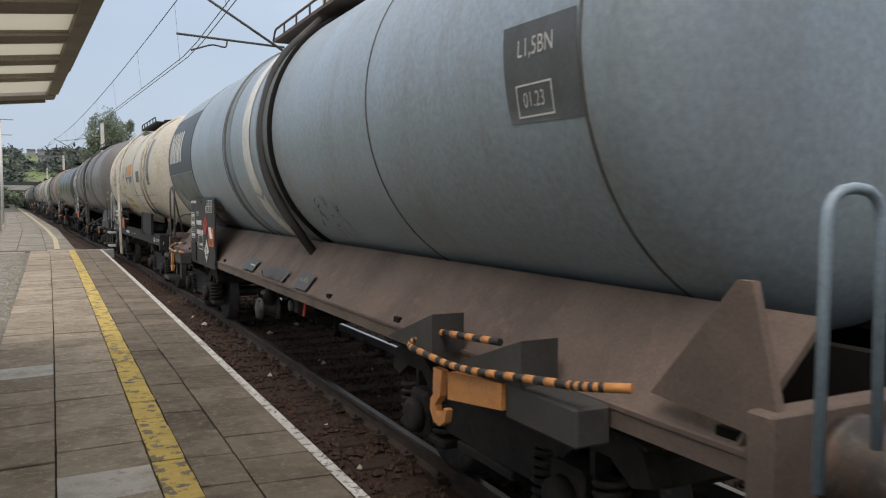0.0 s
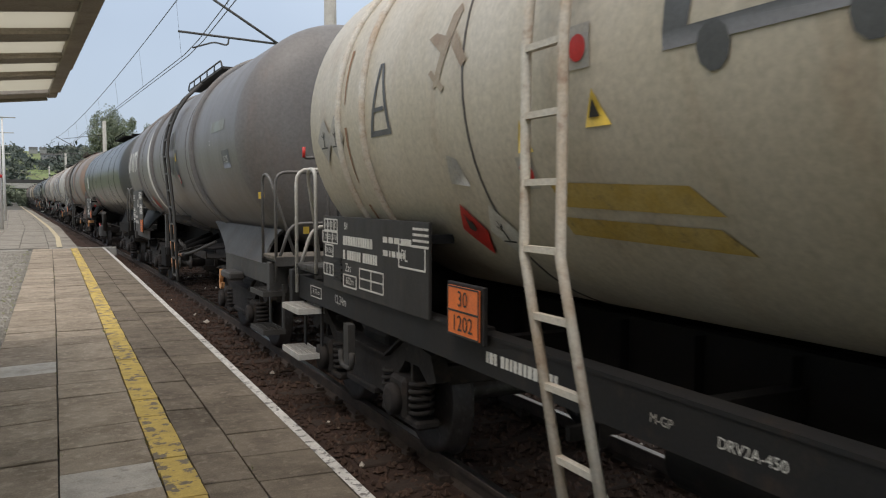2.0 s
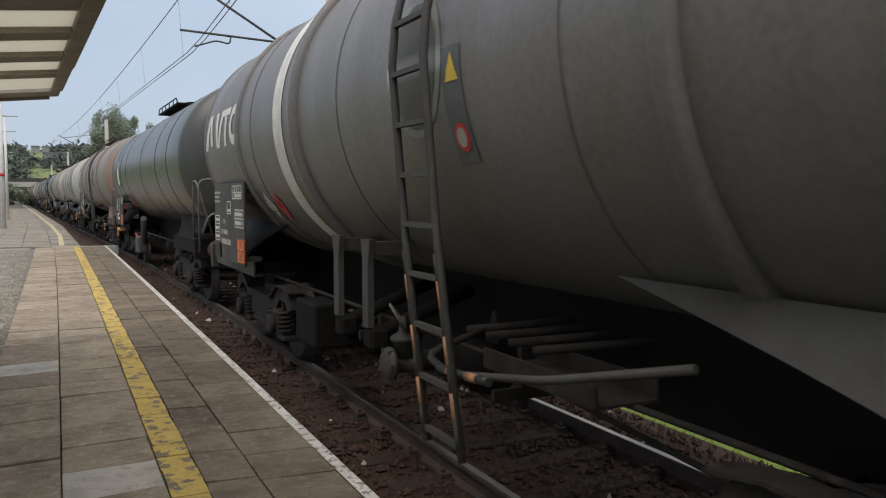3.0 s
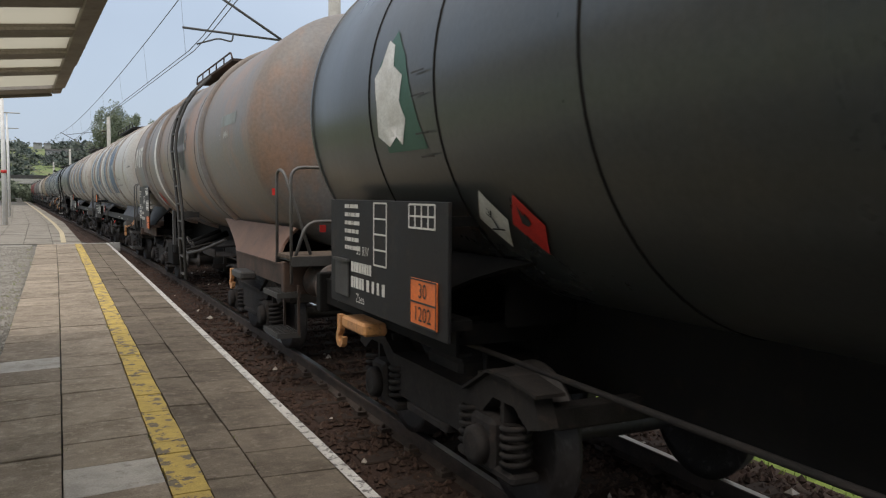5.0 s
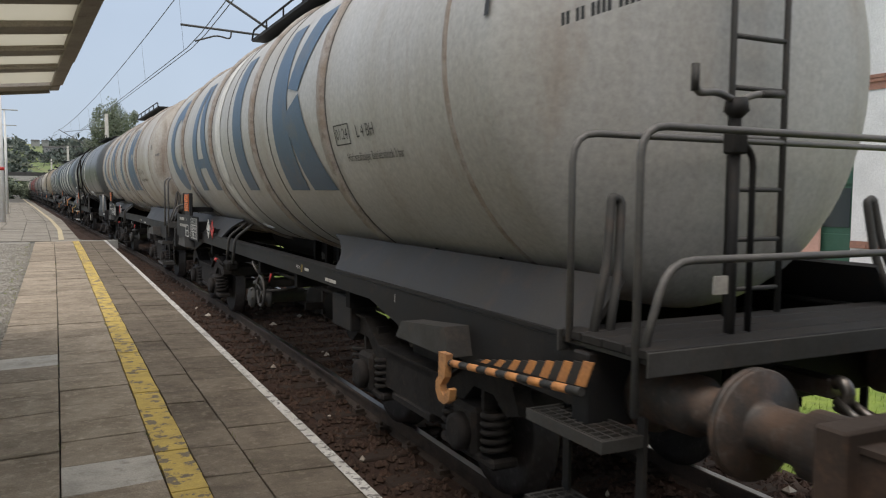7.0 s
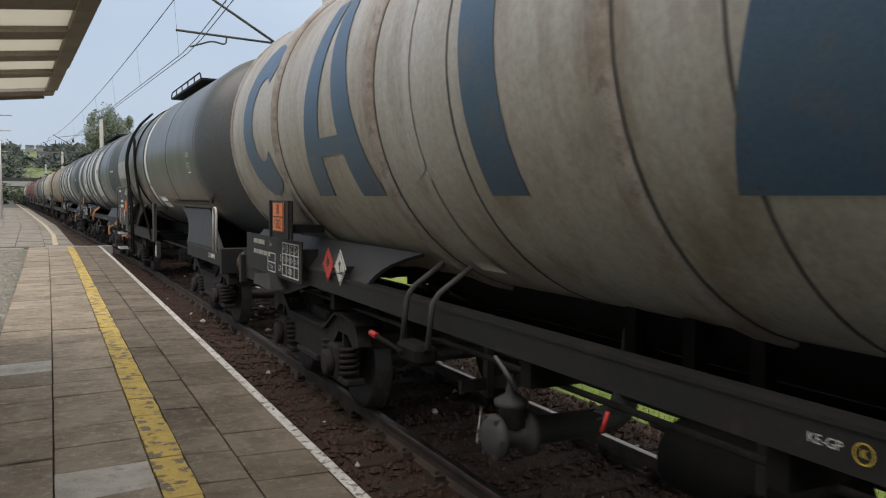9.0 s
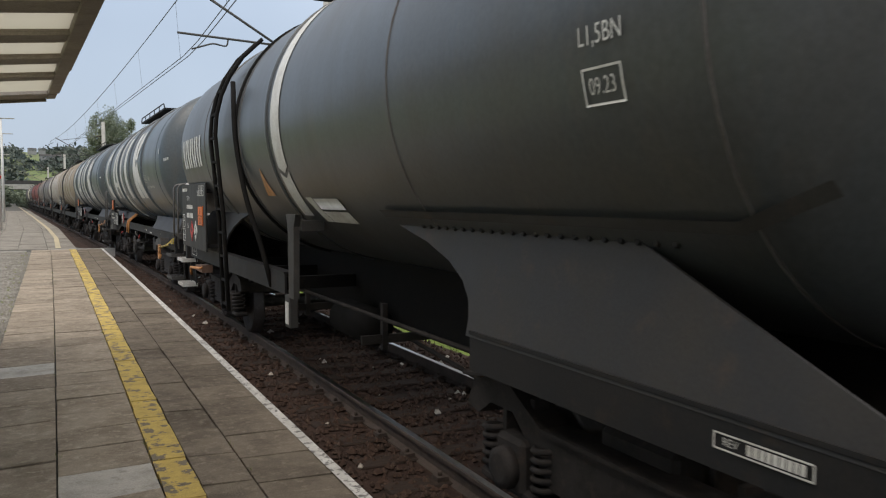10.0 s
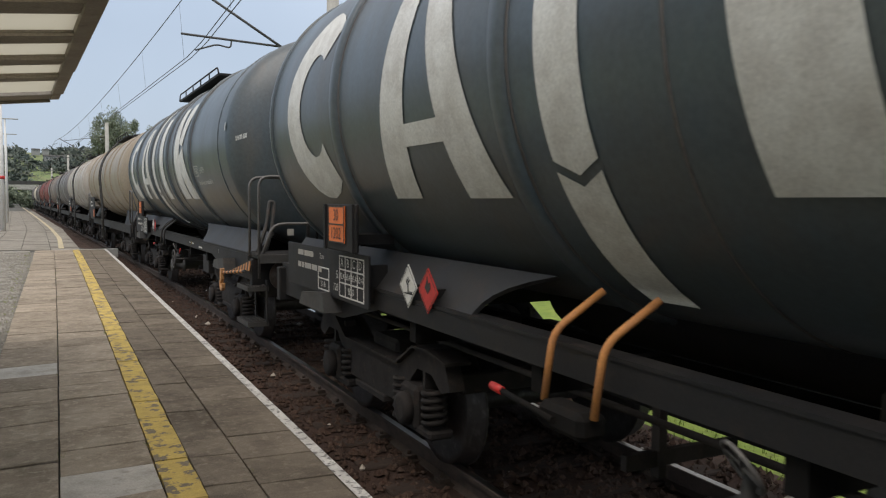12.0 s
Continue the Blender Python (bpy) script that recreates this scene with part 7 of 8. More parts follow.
    tank_skin(tank, [[(T(6.34), 2.36), (T(6.26), 2.36), (T(6.3), 2.44)]], "mark_black", R, zc, "symbol", 0.010)
    # faded aeroplane, derrick and hatched stencils
    tank_skin(tank, [[(T(7.86), 2.66), (T(7.78), 2.68), (T(7.56), 3.08), (T(7.6), 3.13), (T(7.68), 3.08)], [(T(7.96), 2.98), (T(7.86), 3.0), (T(7.66), 2.94), (T(7.72), 2.84)], [(T(7.64), 2.9), (T(7.6), 2.98), (T(7.42), 2.78), (T(7.48), 2.74)], [(T(7.92), 2.76), (T(7.88), 2.78), (T(7.7), 2.66), (T(7.74), 2.63)]], "picto_brown", R, zc, "pictogram", 0.005, "faded brown stencil")
    tank_skin(tank, [[(T(8.95), 2.45), (T(8.9), 2.45), (T(8.72), 2.95), (T(8.76), 2.95)], [(T(8.6), 2.45), (T(8.55), 2.45), (T(8.68), 2.95), (T(8.72), 2.95)], [(T(8.9), 2.45), (T(8.6), 2.45), (T(8.6), 2.49), (T(8.9), 2.49)], [(T(8.86), 2.62), (T(8.66), 2.62), (T(8.66), 2.65), (T(8.86), 2.65)]], "mark_grey", R, zc, "pictogram", 0.005, "faded grey stencil")
    tank_skin(tank, [[(T(7.85), 2.1), (T(7.62), 2.08), (T(7.68), 2.24), (T(7.8), 2.27)]], "mark_faded", R, zc, "label", 0.006)
    for y in (T(9.72), T(10.02)):
        diamond_on_tank(tank, y, 2.5, 0.19, "mark_faded", R, zc)
    # rust runs beside the straps
    rnd = random.Random(3)
    tank_skin(tank, [[(T(u), z), (T(u - 0.05), z), (T(u - 0.03), z - ln), (T(u - 0.015), z - ln)] for u, z, ln in [(rnd.choice((2.0, 2.08, 2.48, 2.6, 9.5)), rnd.uniform(1.9, 3.3), rnd.uniform(0.2, 0.6)) for _ in range(26)]], "rust", R, zc, "rust_run", 0.003, "brown rust runs")
    tank_skin(tank, [[(T(5.0), 2.12), (T(0.9), 2.12), (T(0.9), 2.132), (T(5.0), 2.132)], [(T(4.2), 1.93), (T(1.6), 1.93), (T(1.6), 1.942), (T(4.2), 1.942)]], "rust", R, zc, "weld", 0.012)
    bm = bmesh.new()
    box(bm, -1.28, -1.22, Y(1.95), Y(3.34), 1.2, 1.69, 0.006)
    part("cover_panel", bm, "frame_dark", th, "plain dark cover panel")
    for u in (3.5, 3.7):
        part("cover_post", bmesh_from(lambda bm: box(bm, -1.27, -1.21, Y(u), Y(u) + 0.05, 1.16, 1.7, 0.004)), "frame_dark", th)
    for u in (2.05, 3.15):
        part("cover_bracket", bmesh_from(lambda bm: box(bm, -1.22, -1.0, Y(u), Y(u) + 0.06, 1.3, 1.4)), "frame_dark", th)
    hp = part("plate_holder", bmesh_from(lambda bm: (box(bm, -1.27, -1.24, Y(7.54), Y(8.0), 1.16, 1.5, 0.005), box(bm, -1.24, -1.1, Y(7.7), Y(7.8), 1.18, 1.24))), "frame_dark", th)
    hazard_plate(hp, Y(7.97), 1.18, -1.272)
    X = -1.214
    lettering(th, "M-GP", Y(6.13), 1.09, 0.06, "mark_faded", X)
    lettering(th, "DRV2A-450", Y(5.66), 1.09, 0.065, "mark_white", X)
    bars(th, [(Y(7.6), 1.09, 0.72, 0.075)], X)
    lettering(th, "Sp", Y(0.57), 1.08, 0.1, "mark_white", X)
    brake_circle(th, Y(0.68), 1.08, 0.035, X, "U")
    lettering(th, "REV", Y(1.21), 1.09, 0.05, "mark_white", X)
    bars(th, [(Y(1.12), 1.09, 0.26, 0.045)], X)
    outline(th, Y(0.84), Y(1.29), 1.06, 1.12, X - 0.001, 0, 0, "mark_white", 0.007)
    outline(th, Y(1.36), Y(1.63), 1.065, 1.115, X - 0.001, 2, 0, "mark_white", 0.006)
    outline(th, Y(1.79), Y(2.0), 1.04, 1.13, X - 0.001, 3, 2, "mark_white", 0.006)
    lettering(th, "R 75 m", Y(10.97), 1.1, 0.07, "mark_white", X)
    outline(th, Y(10.8), Y(11.14), 1.05, 1.15, X - 0.001, 0, 0, "mark_white", 0.008)
    lettering(th, "12,34m", Y(10.25), 1.1, 0.11, "mark_white", X)
    for s in (-1, 1):
        bm = bmesh.new()
        lathe(bm, [(1.24, 0.09), (1.3, 0.07), (1.42, 0.035), (1.55, 0.03)], 10, "z", (s * 1.1, Y(0.42), 0))
        part("lamp_bracket", bm, "frame_dark", th)
        bm = bmesh.new()
        box(bm, s * 1.1 - 0.035, s * 1.1 + 0.035, Y(0.42) - 0.03, Y(0.42) + 0.03, 1.55, 1.61)
        part("tail_marker", bm, "rust", th, "faded red-brown marker")
    bm = bmesh.new()
    prism(bm, [(Y(9.85), 0.6), (Y(9.97), 0.6), (Y(9.97), 0.95), (Y(9.85), 0.95)], -1.28, -1.22)
    tube(bm, rounded([(-1.27, Y(9.78), 0.72), (-1.27, Y(9.8), 0.58), (-1.27, Y(10.05), 0.58), (-1.27, Y(10.08), 0.7)], 0.06), 0.025, 8)
    part("rope_hook", bm, "frame_grey", th, "grey rope hook")


def panel_beige(pn, Y0, X):
    Y = lambda u: Y0(u + 0.22)
    outline(pn, Y(9.98), Y(10.34), 1.72, 1.82, X, 3, 0)
    for i, c in enumerate(("A", "B1", "B2", "C")):
        lettering(pn, c, Y(10.3 - 0.09 * i), 1.77, 0.07, "mark_white", X - 0.002)
    for i, c in enumerate(("S", "39.5", "50.0", "57.0")):
        lettering(pn, c, Y(10.37 - 0.105 * i), 1.66, 0.065, "mark_white", X - 0.002)
    outline(pn, Y(9.98), Y(10.4), 1.61, 1.71, X, 2, 0)
    lettering(pn, "34.5kN", Y(10.2), 1.54, 0.07, "mark_white", X - 0.002)
    outline(pn, Y(10.1), Y(10.32), 1.49, 1.59, X)
    outline(pn, Y(10.1), Y(10.37), 1.32, 1.42, X, 2, 0)
    lettering(pn, "84", Y(9.75), 1.77, 0.09, "mark_white", X - 0.002)
    lettering(pn, "Zas", Y(9.7), 1.42, 0.1, "mark_white", X - 0.002)
    bars(pn, [(Y(9.82), 1.65, 0.65, 0.09), (Y(9.82), 1.53, 0.8, 0.09)], X)
    lettering(pn, "602m", Y(9.66), 1.31, 0.085, "mark_white", X - 0.002)
    outline(pn, Y(9.5), Y(9.82), 1.26, 1.36, X)
    outline(pn, Y(8.9), Y(9.42), 1.28, 1.44, X, 1, 1)
    part("vent", bmesh_from(lambda bm: [box(bm, X - 0.012, X, Y(9.86), Y(10.06), 1.29 + 0.045 * i, 1.31 + 0.045 * i) for i in range(5)]), "frame_dark", pn)
    bars(pn, [(Y(8.35), 1.8 - 0.04 * i, 0.25, 0.02) for i in range(4)], X)
    lettering(pn, "PL", Y(8.5), 1.6, 0.12, "mark_white", X - 0.002)
    outline(pn, Y(8.15), Y(8.6), 1.52, 1.68, X)
    bars(pn, [(Y(8.9), 1.7, 0.5, 0.05), (Y(8.9), 1.6, 0.4, 0.05)], X)


def dress_black(th, tank, Y, R, zc, spec):
    tank_skin(tank, [[(Y(12.62), 2.42), (Y(12.45), 2.34), (Y(12.3), 2.4), (Y(12.22), 2.34), (Y(12.1), 2.5), (Y(12.18), 2.62), (Y(12.12), 2.78), (Y(12.28), 2.86), (Y(12.3), 3.0), (Y(12.42), 3.05), (Y(12.5), 2.9), (Y(12.62), 2.82), (Y(12.58), 2.6)]], "mark_white", R, zc, "emblem", 0.008, "white painted shape")
    tank_skin(tank, [[(Y(12.5), 2.3), (Y(11.85), 2.3), (Y(11.95), 2.55), (Y(12.1), 2.9), (Y(12.3), 3.1), (Y(12.55), 2.9)]], "green_door", R, zc, "emblem_field", 0.004, "green emblem field")
    diamond_on_tank(tank, Y(11.37), 1.88, 0.165, "mark_white", R, zc)
    diamond_on_tank(tank, Y(11.01), 1.86, 0.165, "red", R, zc)
    tank_skin(tank, [[(Y(8.63), 1.86), (Y(8.24), 1.86), (Y(8.6), 2.16)]], "red", R, zc, "warning_sign", 0.006, "red-edged white triangle sign")
    tank_skin(tank, [[(Y(8.61), 1.875), (Y(8.30), 1.875), (Y(8.585), 2.11)]], "mark_white", R, zc, "warning_sign", 0.010)
    tank_skin(tank, [[(Y(8.56), 1.91), (Y(8.4), 1.91), (Y(8.43), 1.96), (Y(8.56), 1.96)]], "mark_blue", R, zc, "symbol", 0.013)
    for z in (2.25, 2.62):
        tank_skin(tank, [[(Y(11.95), z), (Y(11.75), z), (Y(11.75), z + 0.012), (Y(11.95), z + 0.012)], [(Y(11.95), z + 0.14), (Y(11.75), z + 0.14), (Y(11.75), z + 0.152), (Y(11.95), z + 0.152)]], "frame_grey", R, zc, "bracket", 0.02)
    bm = bmesh.new()
    tube(bm, [(-1.2, Y(8.3), 0.8), (-1.3, Y(7.6), 1.45)], 0.08, 10)
    box(bm, -1.35, -1.1, Y(8.5), Y(9.1), 0.5, 0.95, 0.04)
    part("outlet_valve", bm, "frame_grey", th)
    bm = bmesh.new()
    tube(bm, [(-1.33, Y(9.1), 1.0), (-1.33, Y(8.6), 0.92)], 0.018, 6)
    part("lever", bm, "red", th, "red lever")
    lettering(th, "15,29m", Y(14.15), 1.08, 0.1, "mark_white", -1.216)


def panel_black(pn, Y, X):
    bars(pn, [(Y(13.4), 1.92 - 0.065 * i, 0.3 + 0.02 * (i % 3), 0.035) for i in range(6)], X)
    outline(pn, Y(12.5), Y(12.75), 1.5, 1.95, X, 0, 3)
    outline(pn, Y(11.7), Y(12.1), 1.8, 1.95, X, 3, 1)
    bars(pn, [(Y(13.25), 1.45, 0.45, 0.09), (Y(13.25), 1.33, 0.7, 0.1)], X)
    lettering(pn, "33 RIV", Y(13.0), 1.58, 0.1, "mark_white", X)
    lettering(pn, "Zaes", Y(13.05), 1.21, 0.1, "mark_white", X)
    hazard_plate(pn, Y(12.05), 1.18, X)
    part("flap", bmesh_from(lambda bm: (box(bm, X - 0.015, X, Y(13.3), Y(13.62), 1.2, 1.48, 0.004), box(bm, X - 0.03, X, Y(13.28), Y(13.64), 1.48, 1.5))), "frame_grey", pn, "hinged vent flap")


def dress_dark(th, tank, Y, R, zc, spec):
    tank_skin(tank, [[(Y(7.52), 4.0), (Y(7.2), 4.0), (Y(7.2), 2.33), (Y(7.36), 2.27), (Y(7.52), 2.33)], [(Y(7.52), 2.28), (Y(7.36), 2.22), (Y(7.2), 2.28), (Y(7.2), 1.85), (Y(7.52), 1.85)]], "mark_white", R, zc, "stripe", label="pale painted stripe")
    for k in range(4):
        u = 13.2 - k * 0.42
        tank_skin(tank, [[(Y(u), 2.5), (Y(u - 0.12), 2.5), (Y(u - 0.05), 2.95), (Y(u + 0.07), 2.95)], [(Y(u - 0.17), 2.5), (Y(u - 0.3), 2.5), (Y(u - 0.3), 2.95), (Y(u - 0.2), 2.95)]], "mark_white", R, zc, "emblem")
    tank_skin(tank, [[(Y(8.45), 2.05), (Y(8.12), 2.05), (Y(8.31), 2.36)]], "ochre", R, zc, "warning_sign", label="orange warning triangle")
    tank_skin(tank, [[(Y(6.92), 1.80), (Y(6.73), 1.80), (Y(6.89), 2.03), (Y(7.08), 2.03)], [(Y(6.70), 1.80), (Y(6.05), 1.80), (Y(6.1), 1.9), (Y(6.78), 1.9)], [(Y(6.79), 1.92), (Y(6.1), 1.92), (Y(6.15), 2.02), (Y(6.85), 2.02)]], "mark_white", R, zc, "label", label="white instruction labels")
    lettering(tank, "L1,5BN", Y(2.26), 2.68, 0.115, "mark_white", None, R, zc, 0.82)
    lettering(tank, "09.23", Y(2.27), 2.475, 0.1, "mark_white", None, R, zc, 0.8)
    tank_skin(tank, [[(Y(a), c), (Y(b), c), (Y(b), d), (Y(a), d)] for a, b, c, d in ((2.40, 2.14, 2.40, 2.41), (2.40, 2.14, 2.545, 2.555), (2.40, 2.388, 2.41, 2.545), (2.152, 2.14, 2.41, 2.545))], "mark_white", R, zc)
    bm = bmesh.new()
    prism(bm, [(Y(7.12), 1.86), (Y(7.46), 1.86), (Y(7.4), 1.74), (Y(7.37), 1.02), (Y(7.2), 1.02), (Y(7.18), 1.74)], -1.34, -1.28)
    box(bm, -1.28, -1.05, Y(7.1), Y(7.4), 1.7, 1.8)
    part("valve_shield", bm, "frame_grey", th)
    bm = bmesh.new()
    tube(bm, rounded([(-1.49, Y(9.2), 3.4), (-1.50, Y(9.1), 2.7), (-1.42, Y(8.9), 2.0), (-1.3, Y(8.7), 1.5), (-1.2, Y(8.6), 1.0)], 0.3), 0.03, 8)
    part("earthing_cable", bm, "black", th)
    bm = bmesh.new()
    box(bm, -1.2, -1.1, Y(7.86), Y(8.04), 0.62, 0.98, 0.01)
    part("brake_panel", bm, "frame_grey", th)
    part("notice", bmesh_from(lambda bm: box(bm, -1.206, -1.201, Y(7.89), Y(8.01), 0.66, 0.9)), "mark_white", th, "white rusty notice plate")
    rail_loop(th, [(-1.3, Y(1.05), 1.2), (-1.3, Y(1.05), 1.85), (-1.3, Y(0.85), 1.85), (-1.3, Y(0.85), 1.2)], "pale_rail")
    lettering(th, "R 75 m", Y(13.9), 1.1, 0.065, "mark_white", -1.216)
    outline(th, Y(13.68), Y(14.12), 1.03, 1.17, -1.217)
    tank_skin(tank, [[(Y(5.2), 1.90), (Y(1.75), 1.90), (Y(1.75), 1.95), (Y(5.25), 1.95)], [(Y(1.75), 1.90), (Y(1.28), 2.04), (Y(1.30), 2.09), (Y(1.75), 1.95)]], "frame_grey", R, zc, "flange", 0.035)
    lettering(th, "REV", Y(1.76), 1.1, 0.045, "mark_white", -1.218)
    bars(th, [(Y(1.68), 1.1, 0.26, 0.045)], -1.218)
    outline(th, Y(1.4), Y(1.84), 1.07, 1.13, -1.217, 0, 0, "mark_white", 0.006)
    # rivets along the saddle's flange
    bm = bmesh.new()
    for s in (-1, 1):
        for i in range(22):
            y = Y(2.2 + i * 0.12)
            lathe(bm, [(s * 1.08, 0.02), (s * 1.1, 0.014)], 6, "x", (0, y, 1.82))
    part("rivets", bm, "frame_dark", th)
    bm = bmesh.new()
    prism(bm, [(Y(12.2), 0.86), (Y(12.8), 0.86), (Y(12.8), 0.95), (Y(12.2), 0.98)], -1.38, -1.22)
    part("jacking_pad", bm, "skirt_rust", th, "rusty orange jacking pad")
    part("rope_hook", bmesh_from(lambda bm: tube(bm, rounded([(-1.4, Y(12.1), 0.95), (-1.44, Y(12.0), 0.95), (-1.44, Y(12.9), 0.9), (-1.42, Y(13.0), 0.78)], 0.06), 0.022, 8)), "hook_orange", th, "orange rope hook")


def panel_dark(pn, Y, X):
    bars(pn, [(Y(13.85), 2.16, 0.5, 0.06), (Y(13.4), 1.88, 0.6, 0.075), (Y(13.4), 1.74, 0.66, 0.095)], X)
    lettering(pn, "33 RIV", Y(13.25), 2.02, 0.11, "mark_white", X)
    lettering(pn, "Zas", Y(13.3), 1.56, 0.1, "mark_white", X)
    outline(pn, Y(13.62), Y(13.84), 1.3, 1.5, X, 0, 1)
    outline(pn, Y(13.62), Y(13.84), 1.54, 1.74, X, 0, 1)
    outline(pn, Y(11.8), Y(12.22), 2.06, 2.21, X, 2, 1, "mark_white", 0.008)
    outline(pn, Y(12.22), Y(12.33), 2.06, 2.135, X, 0, 0, "mark_white", 0.008)
    for i, c in enumerate("ABC"):
        lettering(pn, c, Y(12.15 - 0.14 * i), 2.172, 0.06, "mark_white", X - 0.004)
    for i, c in enumerate(("S", "40.3", "48.2", "56.2")):
        lettering(pn, c, Y(12.275 - (0.125 if i else 0) - 0.14 * (i - 1 if i else 0)), 2.098, 0.055, "mark_white", X - 0.004)
    lettering(pn, "37.2kN", Y(13.73), 1.69, 0.05, "mark_white", X)
    lettering(pn, "20.0t", Y(13.73), 1.35, 0.06, "mark_white", X)
    diamond(pn, Y(12.9), 1.49, 0.165, X, "red", "red flame hazard label")
    diamond(pn, Y(12.54), 1.5, 0.165, X, "mark_white", "white environment hazard label")
    hazard_plate(pn, Y(12.25), 1.6, X)


M["picto_brown"] = surface("picto_brown", (0.26, 0.19, 0.13), (0.34, 0.29, 0.22), scale=5, rough=0.6, bump=0.02)
M["tape"] = surface("tape", (0.40, 0.27, 0.055), (0.46, 0.34, 0.12), (0.2, 0.15, 0.07), scale=5, rough=0.6, bump=0.02)
M["mark_navy"] = surface("mark_navy", (0.05, 0.065, 0.085), (0.07, 0.08, 0.09), scale=3, rough=0.55, bump=0.02)
M["patch_grey"] = surface("patch_grey", (0.13, 0.145, 0.145), (0.10, 0.105, 0.10), scale=2, rough=0.6, bump=0.02)
M["mark_teal"] = surface("mark_teal", (0.2, 0.22, 0.2), (0.17, 0.16, 0.14), scale=3, rough=0.6, bump=0.02)
M["steel_worn"] = surface("steel_worn", (0.05, 0.044, 0.04), (0.034, 0.029, 0.026), (0.12, 0.11, 0.105), scale=5, rough=0.55, metal=0.4, bump=0.08)
M["hook_orange"] = surface("hook_orange", (0.55, 0.24, 0.07), (0.45, 0.2, 0.08), scale=6, rough=0.65, bump=0.05)
M["pale_blue"] = surface("pale_blue", (0.26, 0.33, 0.40), (0.22, 0.27, 0.32), scale=5, rough=0.5, bump=0.03)
M["field_dark"] = surface("field_dark", (0.045, 0.058, 0.066), (0.075, 0.072, 0.068), (0.12, 0.095, 0.078), scale=4, rough=0.65, bump=0.03)
M["mark_field"] = surface("mark_field", (0.13, 0.16, 0.18), (0.16, 0.17, 0.17), scale=3, rough=0.6, bump=0.02)
M["mark_faded"] = surface("mark_faded", (0.32, 0.31, 0.29), (0.4, 0.37, 0.32), (0.25, 0.24, 0.23), scale=7, rough=0.6, bump=0.02)
M["rust"] = surface("rust", (0.24, 0.13, 0.08), (0.3, 0.19, 0.12), scale=5, rough=0.9, bump=0.05)
M["t_beige_strap"] = surface("t_beige_strap", (0.55, 0.52, 0.46), (0.45, 0.36, 0.27), (0.25, 0.15, 0.1), scale=3, rough=0.6, bump=0.05)

# lines 0.08 m beside each ring paint its shadow; 5.85 and 7.85 are seams
EMBLEM = dict(ribs=0, reservoir=0.40, skirt="skirt_dark", L=14.9, t0=1.3, t1=13.7, twin_rails=True, R=1.47, zc=2.79, steps=(0.65,), sill=(1.175, 1.30), deck="frame_dark", centre=(0.80, 0.98, 0.34), xt=0.98, grip="frame_grey", skirts=[((0.75, 5.1), (0.75, 4.5), 1.60, 1.29, 2.6), ((9.2, 14.15), (9.8, 14.15), 1.60, 1.29, 2.6)],
              platforms=[(0.3, 0.78, "brake")], seams=(3.92, 4.08, 5.85, 6.42, 6.58, 7.85, 8.95, 9.11, 11.52, 11.68), walkway=(5.2, 9.6), dress=dress_emblem, saddles=(2.6, 12.3))


def emblem_wagon(G, tank, mark, ink, label, **more):
    rings = [(u, w, h, more.get("ring")) for u, w, h in ((1.75, 0.05, 0.010), (4.0, 0.14, 0.04), (6.5, 0.14, 0.04), (9.03, 0.14, 0.04), (11.6, 0.14, 0.04), (13.68, 0.07, 0.02))]
    return tank_wagon({**EMBLEM, "G": G, "tank": tank, "emblem": mark, "ink": ink, "label": label, "rings": rings, **more})


BRAKE_VAN = dict(deck="plank", seams=(5.08, 8.1, 11.14), ladder_slant=0.32, L=15.55, t0=1.5, dish=0.5, R=1.47, zc=2.79, sole=((0.62, 3.3), (12.2, 14.93)), steps=(0.75,), ribs=0, centre=(0.70, 1.36, 0.30), t1=14.15, waist=0.22, skirts=[((1.2, 5.3), (1.06, 3.3), 1.62, 1.2, (1.2, 1.2)), ((11.45, 14.6), (12.6, 14.4), 1.68, 1.2, 1.8, "frame_dark")], platforms=[(0.35, 0.92, "brake")],
                 panel=(11.82, 13.78, 1.15, 2.18), panel_dress=panel_zas, dress=dress_vtg, ladder=(6.22, 0.45, 0.56), walkway=(5.6, 9.0), saddles=(2.5, 13.2), jack_hooks=(2.2,))


def plain_wagon(G, tank, label, L=14.9, **more):
    rings = [(u, 0.12, 0.035, None) for u in (1.9, 4.3, 6.0, 8.4, 10.6, 12.9)]
    return tank_wagon({"L": L, "t0": 1.6, "t1": L - 1.4, "G": G, "tank": tank, "label": label, "rings": rings, "ladder": (6.4, 0.45, 0.6), "near": False, "frame": "frame_dark",
                       "skirts": [((0.9, 4.2), (1.1, 2.9), 1.65, 1.15, 2.0), ((L - 4.2, L - 0.9), (L - 2.9, L - 1.1), 1.65, 1.15, 2.0)], "platforms": [(0.2, 0.7, "")],
                       "panel": (L - 3.9, L - 1.9, 1.2, 2.1), "panel_dress": lambda pn, Y, X: (hazard_plate(pn, Y(L - 3.4), 1.3, X), bars(pn, [(Y(L - 2.2), 1.9, 0.7, 0.08), (Y(L - 2.2), 1.75, 0.9, 0.08)], X)), **more})


